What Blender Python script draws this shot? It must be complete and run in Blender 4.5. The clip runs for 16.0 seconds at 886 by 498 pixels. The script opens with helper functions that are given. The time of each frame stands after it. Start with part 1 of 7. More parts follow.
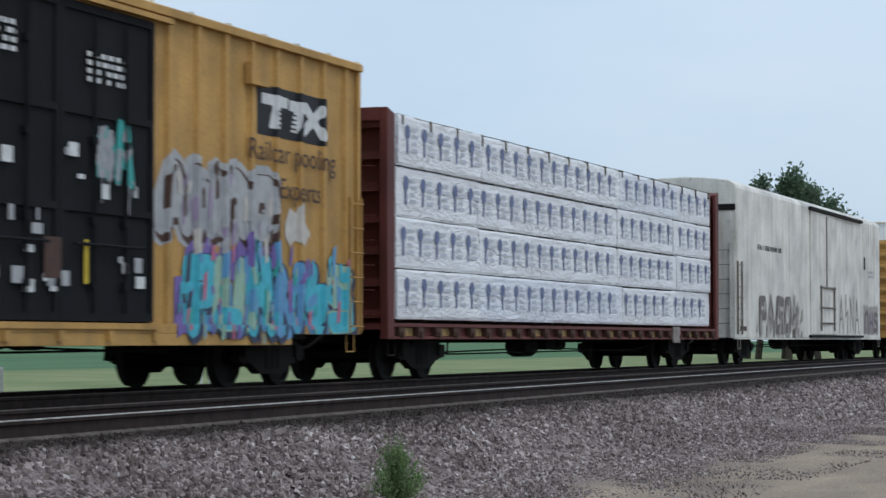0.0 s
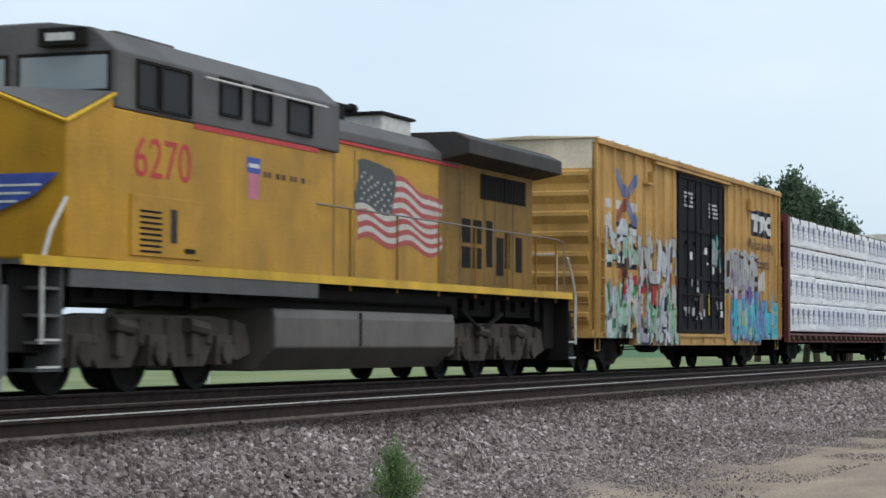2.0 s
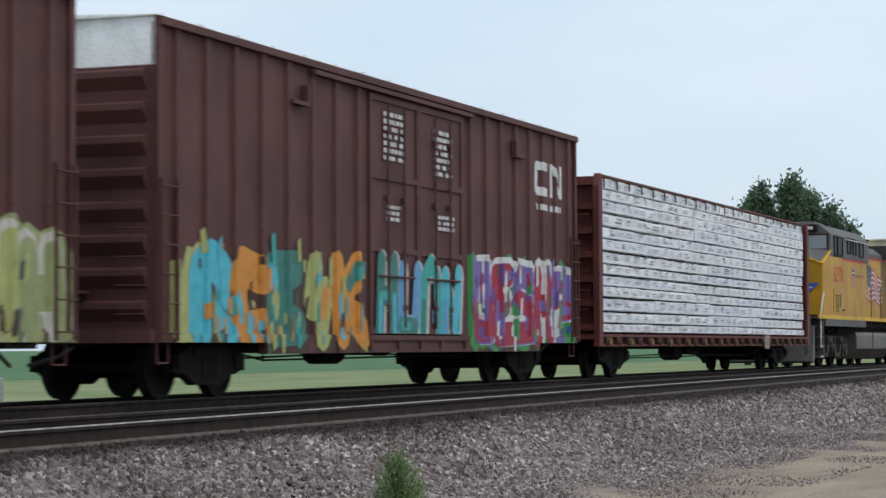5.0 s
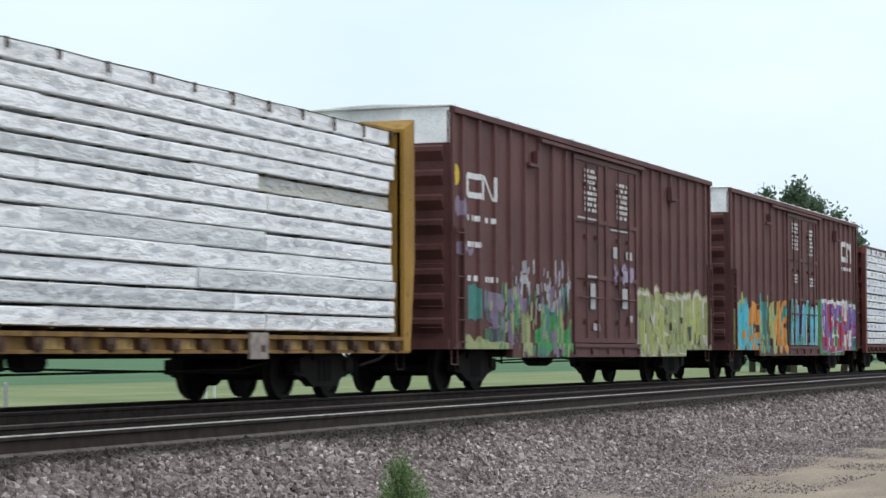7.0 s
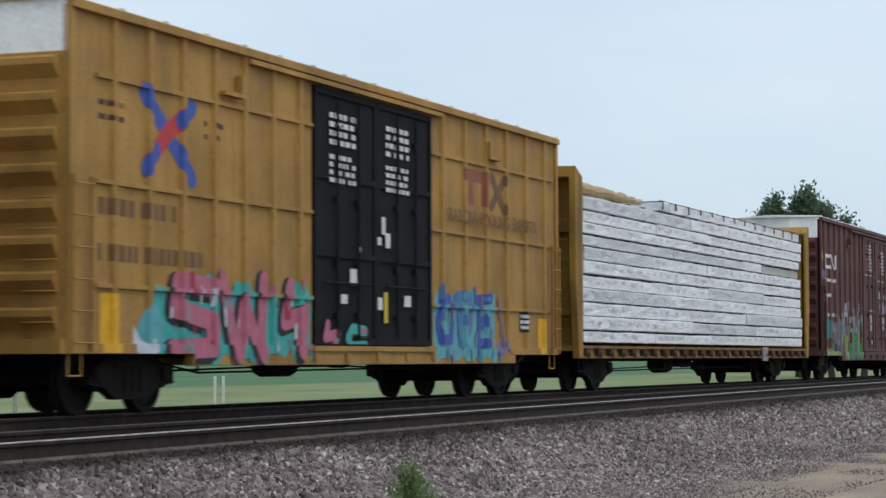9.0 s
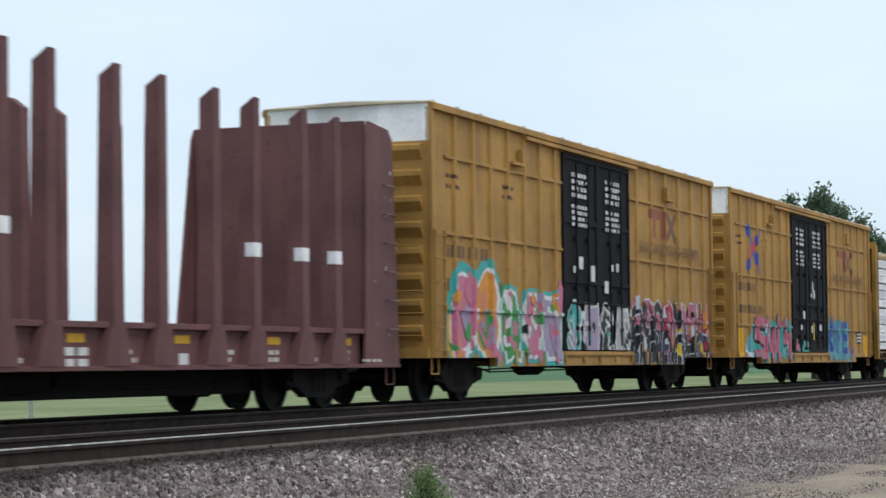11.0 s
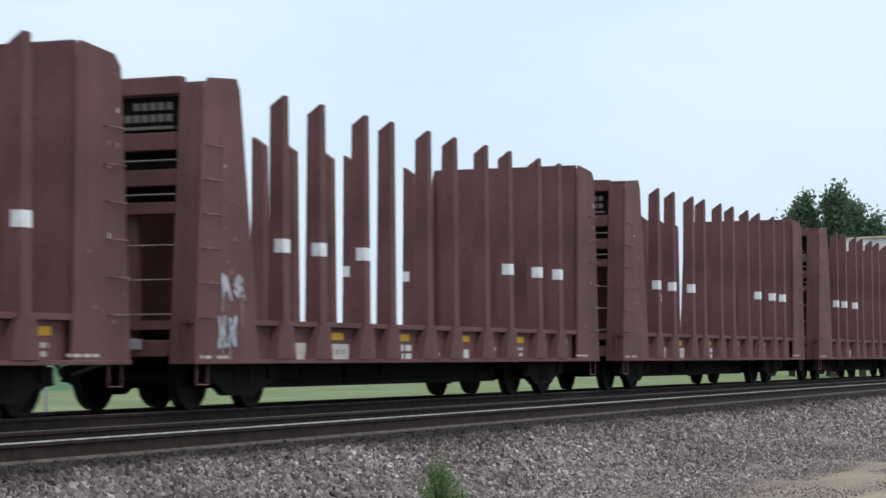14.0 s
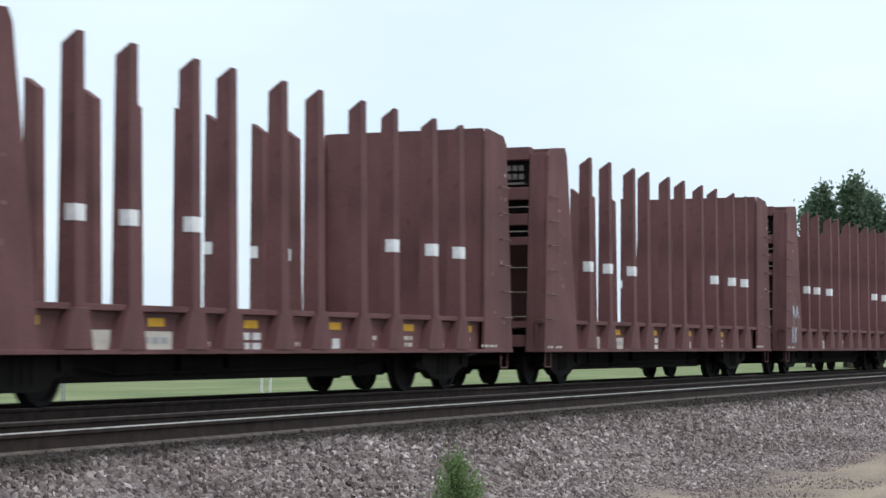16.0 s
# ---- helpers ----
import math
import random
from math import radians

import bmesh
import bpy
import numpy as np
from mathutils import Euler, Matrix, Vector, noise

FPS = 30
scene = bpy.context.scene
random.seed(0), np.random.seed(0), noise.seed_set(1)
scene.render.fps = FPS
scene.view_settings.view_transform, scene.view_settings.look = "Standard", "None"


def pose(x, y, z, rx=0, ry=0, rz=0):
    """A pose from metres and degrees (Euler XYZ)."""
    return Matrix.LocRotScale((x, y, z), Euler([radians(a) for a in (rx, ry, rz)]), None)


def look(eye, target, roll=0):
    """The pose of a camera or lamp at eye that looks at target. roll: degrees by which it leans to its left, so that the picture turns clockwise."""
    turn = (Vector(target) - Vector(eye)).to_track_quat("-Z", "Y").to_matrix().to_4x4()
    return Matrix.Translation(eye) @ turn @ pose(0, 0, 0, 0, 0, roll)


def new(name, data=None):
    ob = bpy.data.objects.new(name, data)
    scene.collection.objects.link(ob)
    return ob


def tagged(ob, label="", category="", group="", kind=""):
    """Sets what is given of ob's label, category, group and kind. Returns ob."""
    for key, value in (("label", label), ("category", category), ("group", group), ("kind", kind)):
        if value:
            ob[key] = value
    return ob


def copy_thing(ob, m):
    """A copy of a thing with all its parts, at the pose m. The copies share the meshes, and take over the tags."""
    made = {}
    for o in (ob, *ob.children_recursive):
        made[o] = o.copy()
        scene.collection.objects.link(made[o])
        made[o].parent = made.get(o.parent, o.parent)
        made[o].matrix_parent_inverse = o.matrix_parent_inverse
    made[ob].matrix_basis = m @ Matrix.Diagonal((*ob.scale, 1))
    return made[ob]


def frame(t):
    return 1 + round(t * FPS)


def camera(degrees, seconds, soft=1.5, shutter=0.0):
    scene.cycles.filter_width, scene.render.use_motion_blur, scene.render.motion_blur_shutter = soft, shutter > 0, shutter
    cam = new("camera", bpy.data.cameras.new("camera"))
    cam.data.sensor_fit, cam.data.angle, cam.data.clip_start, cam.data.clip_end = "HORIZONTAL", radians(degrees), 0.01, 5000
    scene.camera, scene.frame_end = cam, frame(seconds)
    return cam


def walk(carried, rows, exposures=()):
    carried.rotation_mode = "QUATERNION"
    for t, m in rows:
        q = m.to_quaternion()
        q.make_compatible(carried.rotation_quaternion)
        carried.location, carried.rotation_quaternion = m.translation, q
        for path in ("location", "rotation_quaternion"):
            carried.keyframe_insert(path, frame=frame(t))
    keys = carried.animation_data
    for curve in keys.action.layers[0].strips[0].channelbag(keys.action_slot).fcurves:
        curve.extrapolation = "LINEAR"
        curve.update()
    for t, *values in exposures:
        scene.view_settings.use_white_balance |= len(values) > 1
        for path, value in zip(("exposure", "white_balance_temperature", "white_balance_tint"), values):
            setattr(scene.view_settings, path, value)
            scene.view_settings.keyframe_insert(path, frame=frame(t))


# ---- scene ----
import itertools
# ---------------------------------------------------------------- camera
# x runs along the track in the train's direction, y across it, z is 0 on top of the rails
EYE = Vector((0.0, 0.0, 0.70))
cam = camera(22.733, 16.0, soft=1.5, shutter=0.22)
TURNS = [
    (0.0, 20.847, 2.371, -0.022), (0.5, 20.86, 2.387, 0.02), (1.0, 20.85, 2.427, 0.02),
    (1.5, 20.833, 2.435, 0.151), (2.0, 20.834, 2.407, 0.197), (2.5, 20.841, 2.386, 0.059),
    (3.0, 20.832, 2.395, -0.218), (3.5, 20.809, 2.431, -0.325), (4.0, 20.77, 2.508, -0.454),
    (6.5, 20.953, 2.701, -0.02), (7.0, 20.956, 2.736, -0.158), (7.5, 20.969, 2.783, -0.132),
    (8.0, 21.008, 2.832, -0.151), (8.5, 21.068, 2.866, -0.231), (9.0, 21.183, 2.88, -0.207),
    (9.5, 21.294, 2.87, -0.272), (12.0, 21.688, 3.058, -0.486), (12.5, 21.742, 3.053, -0.456),
    (13.0, 21.797, 3.019, -0.472), (13.5, 21.862, 2.946, -0.31), (14.0, 21.959, 2.853, -0.207),
    (14.5, 22.105, 2.751, -0.094), (15.0, 22.235, 2.679, -0.06), (15.5, 22.337, 2.651, -0.158),
    (16.0, 22.399, 2.602, -0.074)]


def heading(yaw, pitch, roll):
    a, b = radians(yaw), radians(pitch)
    return look(EYE, EYE + Vector((math.cos(a) * math.cos(b), math.sin(a) * math.cos(b), math.sin(b))), roll)


walk(cam, [(t, heading(a, b, c)) for t, a, b, c in TURNS],
     exposures=[(0.0, -0.05, 5950, 10), (0.5, 0.05, 6050, 10), (1.0, 0.06, 6150, 10), (1.5, 0.13, 6250, 10), (2.5, 0.25, 6300, 10), (3.0, 0.16, 6150, 10), (4.0, -0.08, 6200, 10), (6.5, 0.51, 6400, 10), (7.0, 0.4, 6350, 10), (7.5, 0.15, 6250, 10), (8.0, -0.1, 6220, 10), (8.5, -0.06, 6200, 10), (9.0, 0.07, 6250, 10), (9.5, 0.15, 6300, 10), (12.0, 0.27, 6250, 10), (13.0, 0.21, 6200, 10), (14.5, 0.31, 6250, 10), (16.0, 0.39, 6300, 10)])

# ---------------------------------------------------------------- sky and sun
world = bpy.data.worlds.new("overcast_sky")
scene.world = world
world.use_nodes = True
wn, wl = world.node_tree.nodes, world.node_tree.links
sky = wn.new("ShaderNodeTexSky")
sky.sky_type = "NISHITA"
sky.sun_disc = False
sky.sun_elevation, sky.sun_rotation = radians(52), radians(160)
sky.air_density, sky.dust_density, sky.ozone_density = 1.0, 3.0, 1.5
cloud = wn.new("ShaderNodeMix")
cloud.data_type = "RGBA"
cloud.inputs[0].default_value = 0.72
cloud.inputs[7].default_value = (8.3, 9.6, 10.6, 1)
veil, veil_map, veil_in = wn.new("ShaderNodeTexNoise"), wn.new("ShaderNodeMapping"), wn.new("ShaderNodeTexCoord")
veil_map.inputs["Scale"].default_value = (1, 1, 3.2)
veil.inputs["Scale"].default_value, veil.inputs["Detail"].default_value, veil.inputs["Roughness"].default_value = 4.5, 6, 0.5
veil_tone = wn.new("ShaderNodeValToRGB")
for stop, at, tone in zip(veil_tone.color_ramp.elements, (0.3, 0.7), ((7.6, 9.1, 10.3, 1), (9.0, 10.1, 10.9, 1))):
    stop.position, stop.color = at, tone
wl.new(veil_in.outputs["Generated"], veil_map.inputs[0])
wl.new(veil_map.outputs[0], veil.inputs[0])
wl.new(veil.outputs[0], veil_tone.inputs[0])
wl.new(veil_tone.outputs[0], cloud.inputs[7])
wl.new(sky.outputs[0], cloud.inputs[6])
wl.new(cloud.outputs[2], wn["Background"].inputs[0])
wn["Background"].inputs[1].default_value = 0.094
sun = new("sun", bpy.data.lights.new("sun", "SUN"))
sun.data.energy, sun.data.angle, sun.data.color = 0.9, radians(25), (1.0, 0.96, 0.9)
sun.matrix_world = look((0, 0, 60), (26, 40, -20))

# ---------------------------------------------------------------- materials


def material(name, rough=0.6, metal=0.0):
    m = bpy.data.materials.new(name)
    m.use_nodes = True
    n, l = m.node_tree.nodes, m.node_tree.links
    b = n["Principled BSDF"]
    b.inputs["Roughness"].default_value, b.inputs["Metallic"].default_value = rough, metal
    b.inputs["Specular IOR Level"].default_value = 0.28
    return m, n, l, b


def noise_node(n, l, scale, stretch=(1, 1, 1), detail=4.0, coord="Object"):
    tc, mp, no = n.new("ShaderNodeTexCoord"), n.new("ShaderNodeMapping"), n.new("ShaderNodeTexNoise")
    mp.inputs["Scale"].default_value = stretch
    no.inputs["Scale"].default_value, no.inputs["Detail"].default_value = scale, detail
    l.new(tc.outputs[coord], mp.inputs[0])
    l.new(mp.outputs[0], no.inputs[0])
    return no.outputs[0]


def ramp(n, l, fac, stops):
    r = n.new("ShaderNodeValToRGB")
    e = r.color_ramp.elements
    while len(e) < len(stops):
        e.new(0.5)
    for k, (p, c) in zip(e, stops):
        k.position, k.color = p, (*c, 1)
    l.new(fac, r.inputs[0])
    return r.outputs[0]


def mixed(n, l, fac, a, b, mode="MIX"):
    m = n.new("ShaderNodeMix")
    m.data_type, m.blend_type = "RGBA", mode
    for k, v in ((0, fac), (6, a), (7, b)):
        if isinstance(v, (int, float)):
            m.inputs[k].default_value = v
        elif isinstance(v, tuple):
            m.inputs[k].default_value = (*v, 1)
        else:
            l.new(v, m.inputs[k])
    return m.outputs[2]


def bumped(n, l, b, height, strength, distance):
    u = n.new("ShaderNodeBump")
    u.inputs["Strength"].default_value, u.inputs["Distance"].default_value = strength, distance
    l.new(height, u.inputs["Height"])
    l.new(u.outputs[0], b.inputs["Normal"])


def dim(c, k):
    return tuple(v * k for v in c)


def paint(name, color, rough=0.55, dirt=(0.09, 0.065, 0.05), grime=0.35, coord="Object"):
    """Weathered paint: faded patches, fine grain and streaks of dirt that run down."""
    m, n, l, b = material(name, rough)
    fade = ramp(n, l, noise_node(n, l, 0.9, detail=5, coord=coord), [(0.28, dim(color, 0.70)), (0.5, color), (0.72, dim(color, 1.24))])
    fine = ramp(n, l, noise_node(n, l, 28, detail=3, coord=coord), [(0.3, (0.86,) * 3), (0.7, (1.08,) * 3)])
    c = mixed(n, l, 1.0, fade, fine, "MULTIPLY")
    streak = ramp(n, l, noise_node(n, l, 2.6, (1.6, 1.6, 0.13), 6, coord), [(0.48, (0, 0, 0)), (0.74, (grime,) * 3)])
    c = mixed(n, l, streak, c, dirt)
    spots = ramp(n, l, noise_node(n, l, 6.5, detail=7, coord=coord), [(0.62, (0, 0, 0)), (0.72, (grime * 0.9,) * 3)])
    c = mixed(n, l, spots, c, dim(dirt, 0.8))
    l.new(c, b.inputs["Base Color"])
    bumped(n, l, b, noise_node(n, l, 3.0, detail=5, coord=coord), 0.25, 0.02)
    return m


def flat(name, color, rough=0.7, vary=0.12, metal=0.0):
    """A small thing's surface: one colour with a little wear."""
    m, n, l, b = material(name, rough, metal)
    l.new(ramp(n, l, noise_node(n, l, 7, detail=6), [(0.3, dim(color, 1 - vary * 1.6)), (0.7, dim(color, 1 + vary))]), b.inputs["Base Color"])
    return m


YELLOW = paint("boxcar_yellow", (0.49, 0.285, 0.085), 0.65, grime=0.25)
YELLOW_B = paint("boxcar_ochre", (0.38, 0.21, 0.053), 0.65, grime=0.3)
ENGINE_YELLOW = paint("engine_yellow", (0.475, 0.25, 0.015), 0.5, (0.16, 0.09, 0.03), 0.2)
STRIPE_YELLOW = paint("sill_stripe_yellow", (0.66, 0.40, 0.02), 0.5, (0.2, 0.12, 0.04), 0.2)
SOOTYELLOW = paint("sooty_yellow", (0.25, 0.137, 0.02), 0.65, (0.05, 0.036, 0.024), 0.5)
ENGINE_GREY = paint("engine_grey", (0.105, 0.10, 0.096), 0.6, grime=0.25)
BROWN = paint("oxide_brown", (0.106, 0.043, 0.039), 0.65, (0.05, 0.025, 0.02), 0.4)
BROWN_S = paint("bulkhead_brown", (0.150, 0.068, 0.066), 0.72, (0.075, 0.04, 0.036), 0.42)
REDBROWN = paint("beam_car_red", (0.125, 0.032, 0.026), 0.6, (0.06, 0.03, 0.025), 0.4)
BEAMYELLOW = paint("beam_car_yellow", (0.33, 0.185, 0.035), 0.7, (0.07, 0.04, 0.025), 0.75)
WHITE = paint("reefer_white", (0.72, 0.69, 0.62), 0.5, (0.34, 0.28, 0.21), 0.45)
ENDWHITE = paint("end_white", (0.88, 0.88, 0.86), 0.5, (0.5, 0.47, 0.42), 0.22)
BLACKDOOR = paint("door_black", (0.0065, 0.007, 0.0085), 0.9, (0.02, 0.02, 0.02), 0.3)
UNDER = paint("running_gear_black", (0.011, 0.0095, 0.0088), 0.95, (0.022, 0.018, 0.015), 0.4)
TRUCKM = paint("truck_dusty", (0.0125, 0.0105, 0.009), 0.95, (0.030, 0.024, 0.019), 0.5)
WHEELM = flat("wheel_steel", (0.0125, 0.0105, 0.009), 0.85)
STEEL = flat("grab_iron", (0.2, 0.17, 0.14), 0.5)
SILVER = flat("rail_white", (0.62, 0.6, 0.55), 0.4)
TANKM = paint("tank_grey", (0.118, 0.103, 0.090), 0.5, (0.07, 0.06, 0.05), 0.35)
GLASS_D = flat("window_dark", (0.006, 0.006, 0.007), 0.5)
DUNN = flat("dunnage", (0.10, 0.075, 0.05), 0.9)
# sky sheen of the nearest rail head, put into a pale half-matt colour
RAILSHEEN = flat("rail_head", (0.55, 0.52, 0.48), 0.5, 0.3, 0.2)
# lighter brown holds both the dust and the skylight on the rail foot
RAILBASE = flat("rail_base_dust_skylit", (0.115, 0.096, 0.082), 0.95, 0.3)
RAILDARK = flat("rail_head_dark", (0.10, 0.085, 0.075), 0.7, 0.2)
PALEROOF = paint("roof_pale", (0.68, 0.58, 0.43), 0.7, (0.42, 0.33, 0.22), 0.2)
RADIATOR = paint("radiator_soot", (0.045, 0.042, 0.04), 0.7, grime=0.3)
RUST = paint("winch_rust", (0.085, 0.045, 0.03), 0.8, (0.04, 0.025, 0.02), 0.5)
ENGTRUCK = paint("engine_truck_dust", (0.066, 0.055, 0.046), 0.9, (0.018, 0.015, 0.013), 0.75)
RAILSIDE = flat("rail_rust", (0.032, 0.021, 0.017), 0.9, 0.3)
TIE = flat("tie_wood", (0.035, 0.026, 0.021), 0.95, 0.35)


def windshield_material():
    m, n, l, b = material("windshield", 0.06)
    # the sky mirrored in the glass is partly painted as this pale base
    b.inputs["Base Color"].default_value = (0.26, 0.29, 0.30, 1)
    return m


SKY_SHIELD = windshield_material()


def wrap_material(name, color):
    """Plastic film: nearly plain, with long creases, small puckers and a little dust."""
    m, n, l, b = material(name, 0.38)
    dust = ramp(n, l, noise_node(n, l, 1.3, (0.5, 1, 1.4), 5), [(0.3, dim(color, 0.90)), (0.6, color)])
    l.new(dust, b.inputs["Base Color"])
    high = n.new("ShaderNodeMath")
    high.operation = "MULTIPLY_ADD"
    fold = noise_node(n, l, 5.0, (0.9, 1, 1.5), 3)
    fold.node.inputs["Distortion"].default_value = 1.6
    l.new(fold, high.inputs[0])
    high.inputs[1].default_value = 0.6
    l.new(noise_node(n, l, 2.2, (0.5, 1, 1.6), 4), high.inputs[2])
    bumped(n, l, b, high.outputs[0], 0.65, 0.10)
    return m


BEAMSILL = paint("beam_sill_dirty", (0.22, 0.125, 0.038), 0.8, (0.05, 0.03, 0.02), 0.85)
WRAP = wrap_material("lumber_wrap", (0.86, 0.86, 0.86))
WRAP_B = wrap_material("lumber_wrap_cool", (0.80, 0.81, 0.85))
WRAP_C = wrap_material("lumber_wrap_grey", (0.66, 0.67, 0.67))
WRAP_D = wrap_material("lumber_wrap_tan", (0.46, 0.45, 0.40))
KRAFT = wrap_material("kraft_wrap", (0.42, 0.29, 0.13))

INK = {k: flat("ink_" + k, c, 0.6, 0.1) for k, c in dict(
    white=(0.66, 0.66, 0.64), grey=(0.36, 0.36, 0.37), black=(0.016, 0.016, 0.018), cyan=(0.09, 0.46, 0.56),
    blue=(0.06, 0.10, 0.36), teal=(0.06, 0.36, 0.33), purple=(0.20, 0.14, 0.38), red=(0.42, 0.035, 0.05), dustpink=(0.46, 0.14, 0.20), dimcyan=(0.12, 0.36, 0.40), deepsky=(0.08, 0.20, 0.40),
    pink=(0.52, 0.17, 0.25), green=(0.06, 0.27, 0.08), lime=(0.40, 0.42, 0.16), orange=(0.62, 0.26, 0.05),
    yellow=(0.62, 0.46, 0.04), orange_plate=(0.70, 0.38, 0.025), scrape=(0.24, 0.12, 0.11), mauve=(0.34, 0.27, 0.38), mint=(0.34, 0.50, 0.38), plum=(0.15, 0.05, 0.22),
    brown=(0.075, 0.04, 0.028), silver=(0.42, 0.42, 0.42), navy=(0.05, 0.06, 0.10), ink=(0.15, 0.18, 0.31), rustred=(0.26, 0.085, 0.04), rustbrown=(0.16, 0.085, 0.036), dimteal=(0.06, 0.20, 0.17), dimmauve=(0.22, 0.17, 0.24), fadered=(0.42, 0.085, 0.08), fadewhite=(0.56, 0.52, 0.46), fadenavy=(0.075, 0.085, 0.085),
    pale=(0.55, 0.57, 0.62), fadepale=(0.60, 0.61, 0.63), slate=(0.24, 0.25, 0.29), chalk=(0.86, 0.86, 0.85), taupe=(0.17, 0.145, 0.13), smoke=(0.36, 0.33, 0.30), sky=(0.14, 0.33, 0.55), crimson=(0.50, 0.05, 0.05), winered=(0.36, 0.035, 0.065), dimlime=(0.30, 0.33, 0.15)).items()}

# ---------------------------------------------------------------- mesh tools
NEAR = -1.0


def poly_prism(bm, pts, lo, hi, axis="y"):
    """A polygon in the other two axes, pulled from lo to hi along axis."""
    def at(p, v):
        return (p[0], v, p[1]) if axis == "y" else (v, p[0], p[1]) if axis == "x" else (p[0], p[1], v)
    a = [bm.verts.new(at(p, lo)) for p in pts]
    b = [bm.verts.new(at(p, hi)) for p in pts]
    n = len(pts)
    bm.faces.new(a)
    bm.faces.new(b[::-1])
    for i in range(n):
        j = (i + 1) % n
        bm.faces.new((a[j], a[i], b[i], b[j]))


def box(bm, x0, x1, y0, y1, z0, z1):
    poly_prism(bm, [(x0, z0), (x1, z0), (x1, z1), (x0, z1)], y0, y1)


def rod(bm, p, q, r, seg=6):
    """A round bar from p to q."""
    p, q = Vector(p), Vector(q)
    d = (q - p).normalized()
    u = d.orthogonal().normalized()
    v = d.cross(u)
    rings = [[bm.verts.new(c + (u * math.cos(k * math.tau / seg) + v * math.sin(k * math.tau / seg)) * r) for k in range(seg)] for c in (p, q)]
    bm.faces.new(rings[0][::-1])
    bm.faces.new(rings[1])
    for k in range(seg):
        j = (k + 1) % seg
        bm.faces.new((rings[0][k], rings[0][j], rings[1][j], rings[1][k]))


def rods(bm, pts, r, seg=6):
    for a, b in zip(pts, pts[1:]):
        rod(bm, a, b, r, seg)


def lathe(bm, profile, seg=20, centre=(0, 0, 0)):
    """A profile of (radius, y) turned about the y axis."""
    cx, cy, cz = centre
    rings = [[bm.verts.new((cx + r * math.cos(k * math.tau / seg), cy + y, cz + r * math.sin(k * math.tau / seg))) for k in range(seg)] for r, y in profile]
    for a, b in zip(rings, rings[1:]):
        for k in range(seg):
            j = (k + 1) % seg
            bm.faces.new((a[k], a[j], b[j], b[k]))
    bm.faces.new(rings[0][::-1])
    bm.faces.new(rings[-1])


def part(name, bm, mat, parent, label="", bevel=0.0, smooth=False):
    bmesh.ops.recalc_face_normals(bm, faces=bm.faces)
    me = bpy.data.meshes.new(name)
    bm.to_mesh(me)
    bm.free()
    me.materials.append(mat)
    if smooth:
        me.shade_smooth()
    ob = new(name, me)
    ob.parent = parent
    if label:
        ob["label"] = label
    if bevel:
        b = ob.modifiers.new("bevel", "BEVEL")
        b.width, b.segments, b.limit_method = bevel, 2, "ANGLE"
    return ob


def made(name, mat, parent, *boxes, label="", bevel=0.0):
    """One part out of boxes (x0, x1, y0, y1, z0, z1)."""
    bm = bmesh.new()
    for b in boxes:
        box(bm, *b)
    return part(name, bm, mat, parent, label, bevel)


def shared(name, source, parent, m):
    """Another part on the mesh of source."""
    ob = new(name, source.data)
    ob.parent, ob.matrix_basis = parent, m
    return ob


def clone(ob, parent, m):
    """A part with its sub-parts again, under another thing."""
    o = copy_thing(ob, m)
    o.parent = parent
    return o


MOVERS = []
CAR_Y = 15.4
SPEED = 15.882


def thing(name, x, label, category, group="", z=0.0, y=CAR_Y, data=None):
    ob = new(name, data)
    ob.matrix_basis = pose(x, y, z)
    tagged(ob, label, category, group)
    MOVERS.append((ob, x, y, z))
    return ob


# ---------------------------------------------------------------- paint on the sides
def cut(pts, k, lo, hi):
    """The part of a convex polygon between two values of coordinate k."""
    for v, s in ((lo, 1), (hi, -1)):
        out = []
        for p, q in zip(pts, pts[1:] + pts[:1]):
            a, b = (p[k] - v) * s, (q[k] - v) * s
            if a >= 0:
                out.append(p)
            if a * b < 0:
                f = a / (a - b)
                out.append((p[0] + (q[0] - p[0]) * f, p[1] + (q[1] - p[1]) * f))
        pts = out
        if len(pts) < 3:
            return []
    return pts


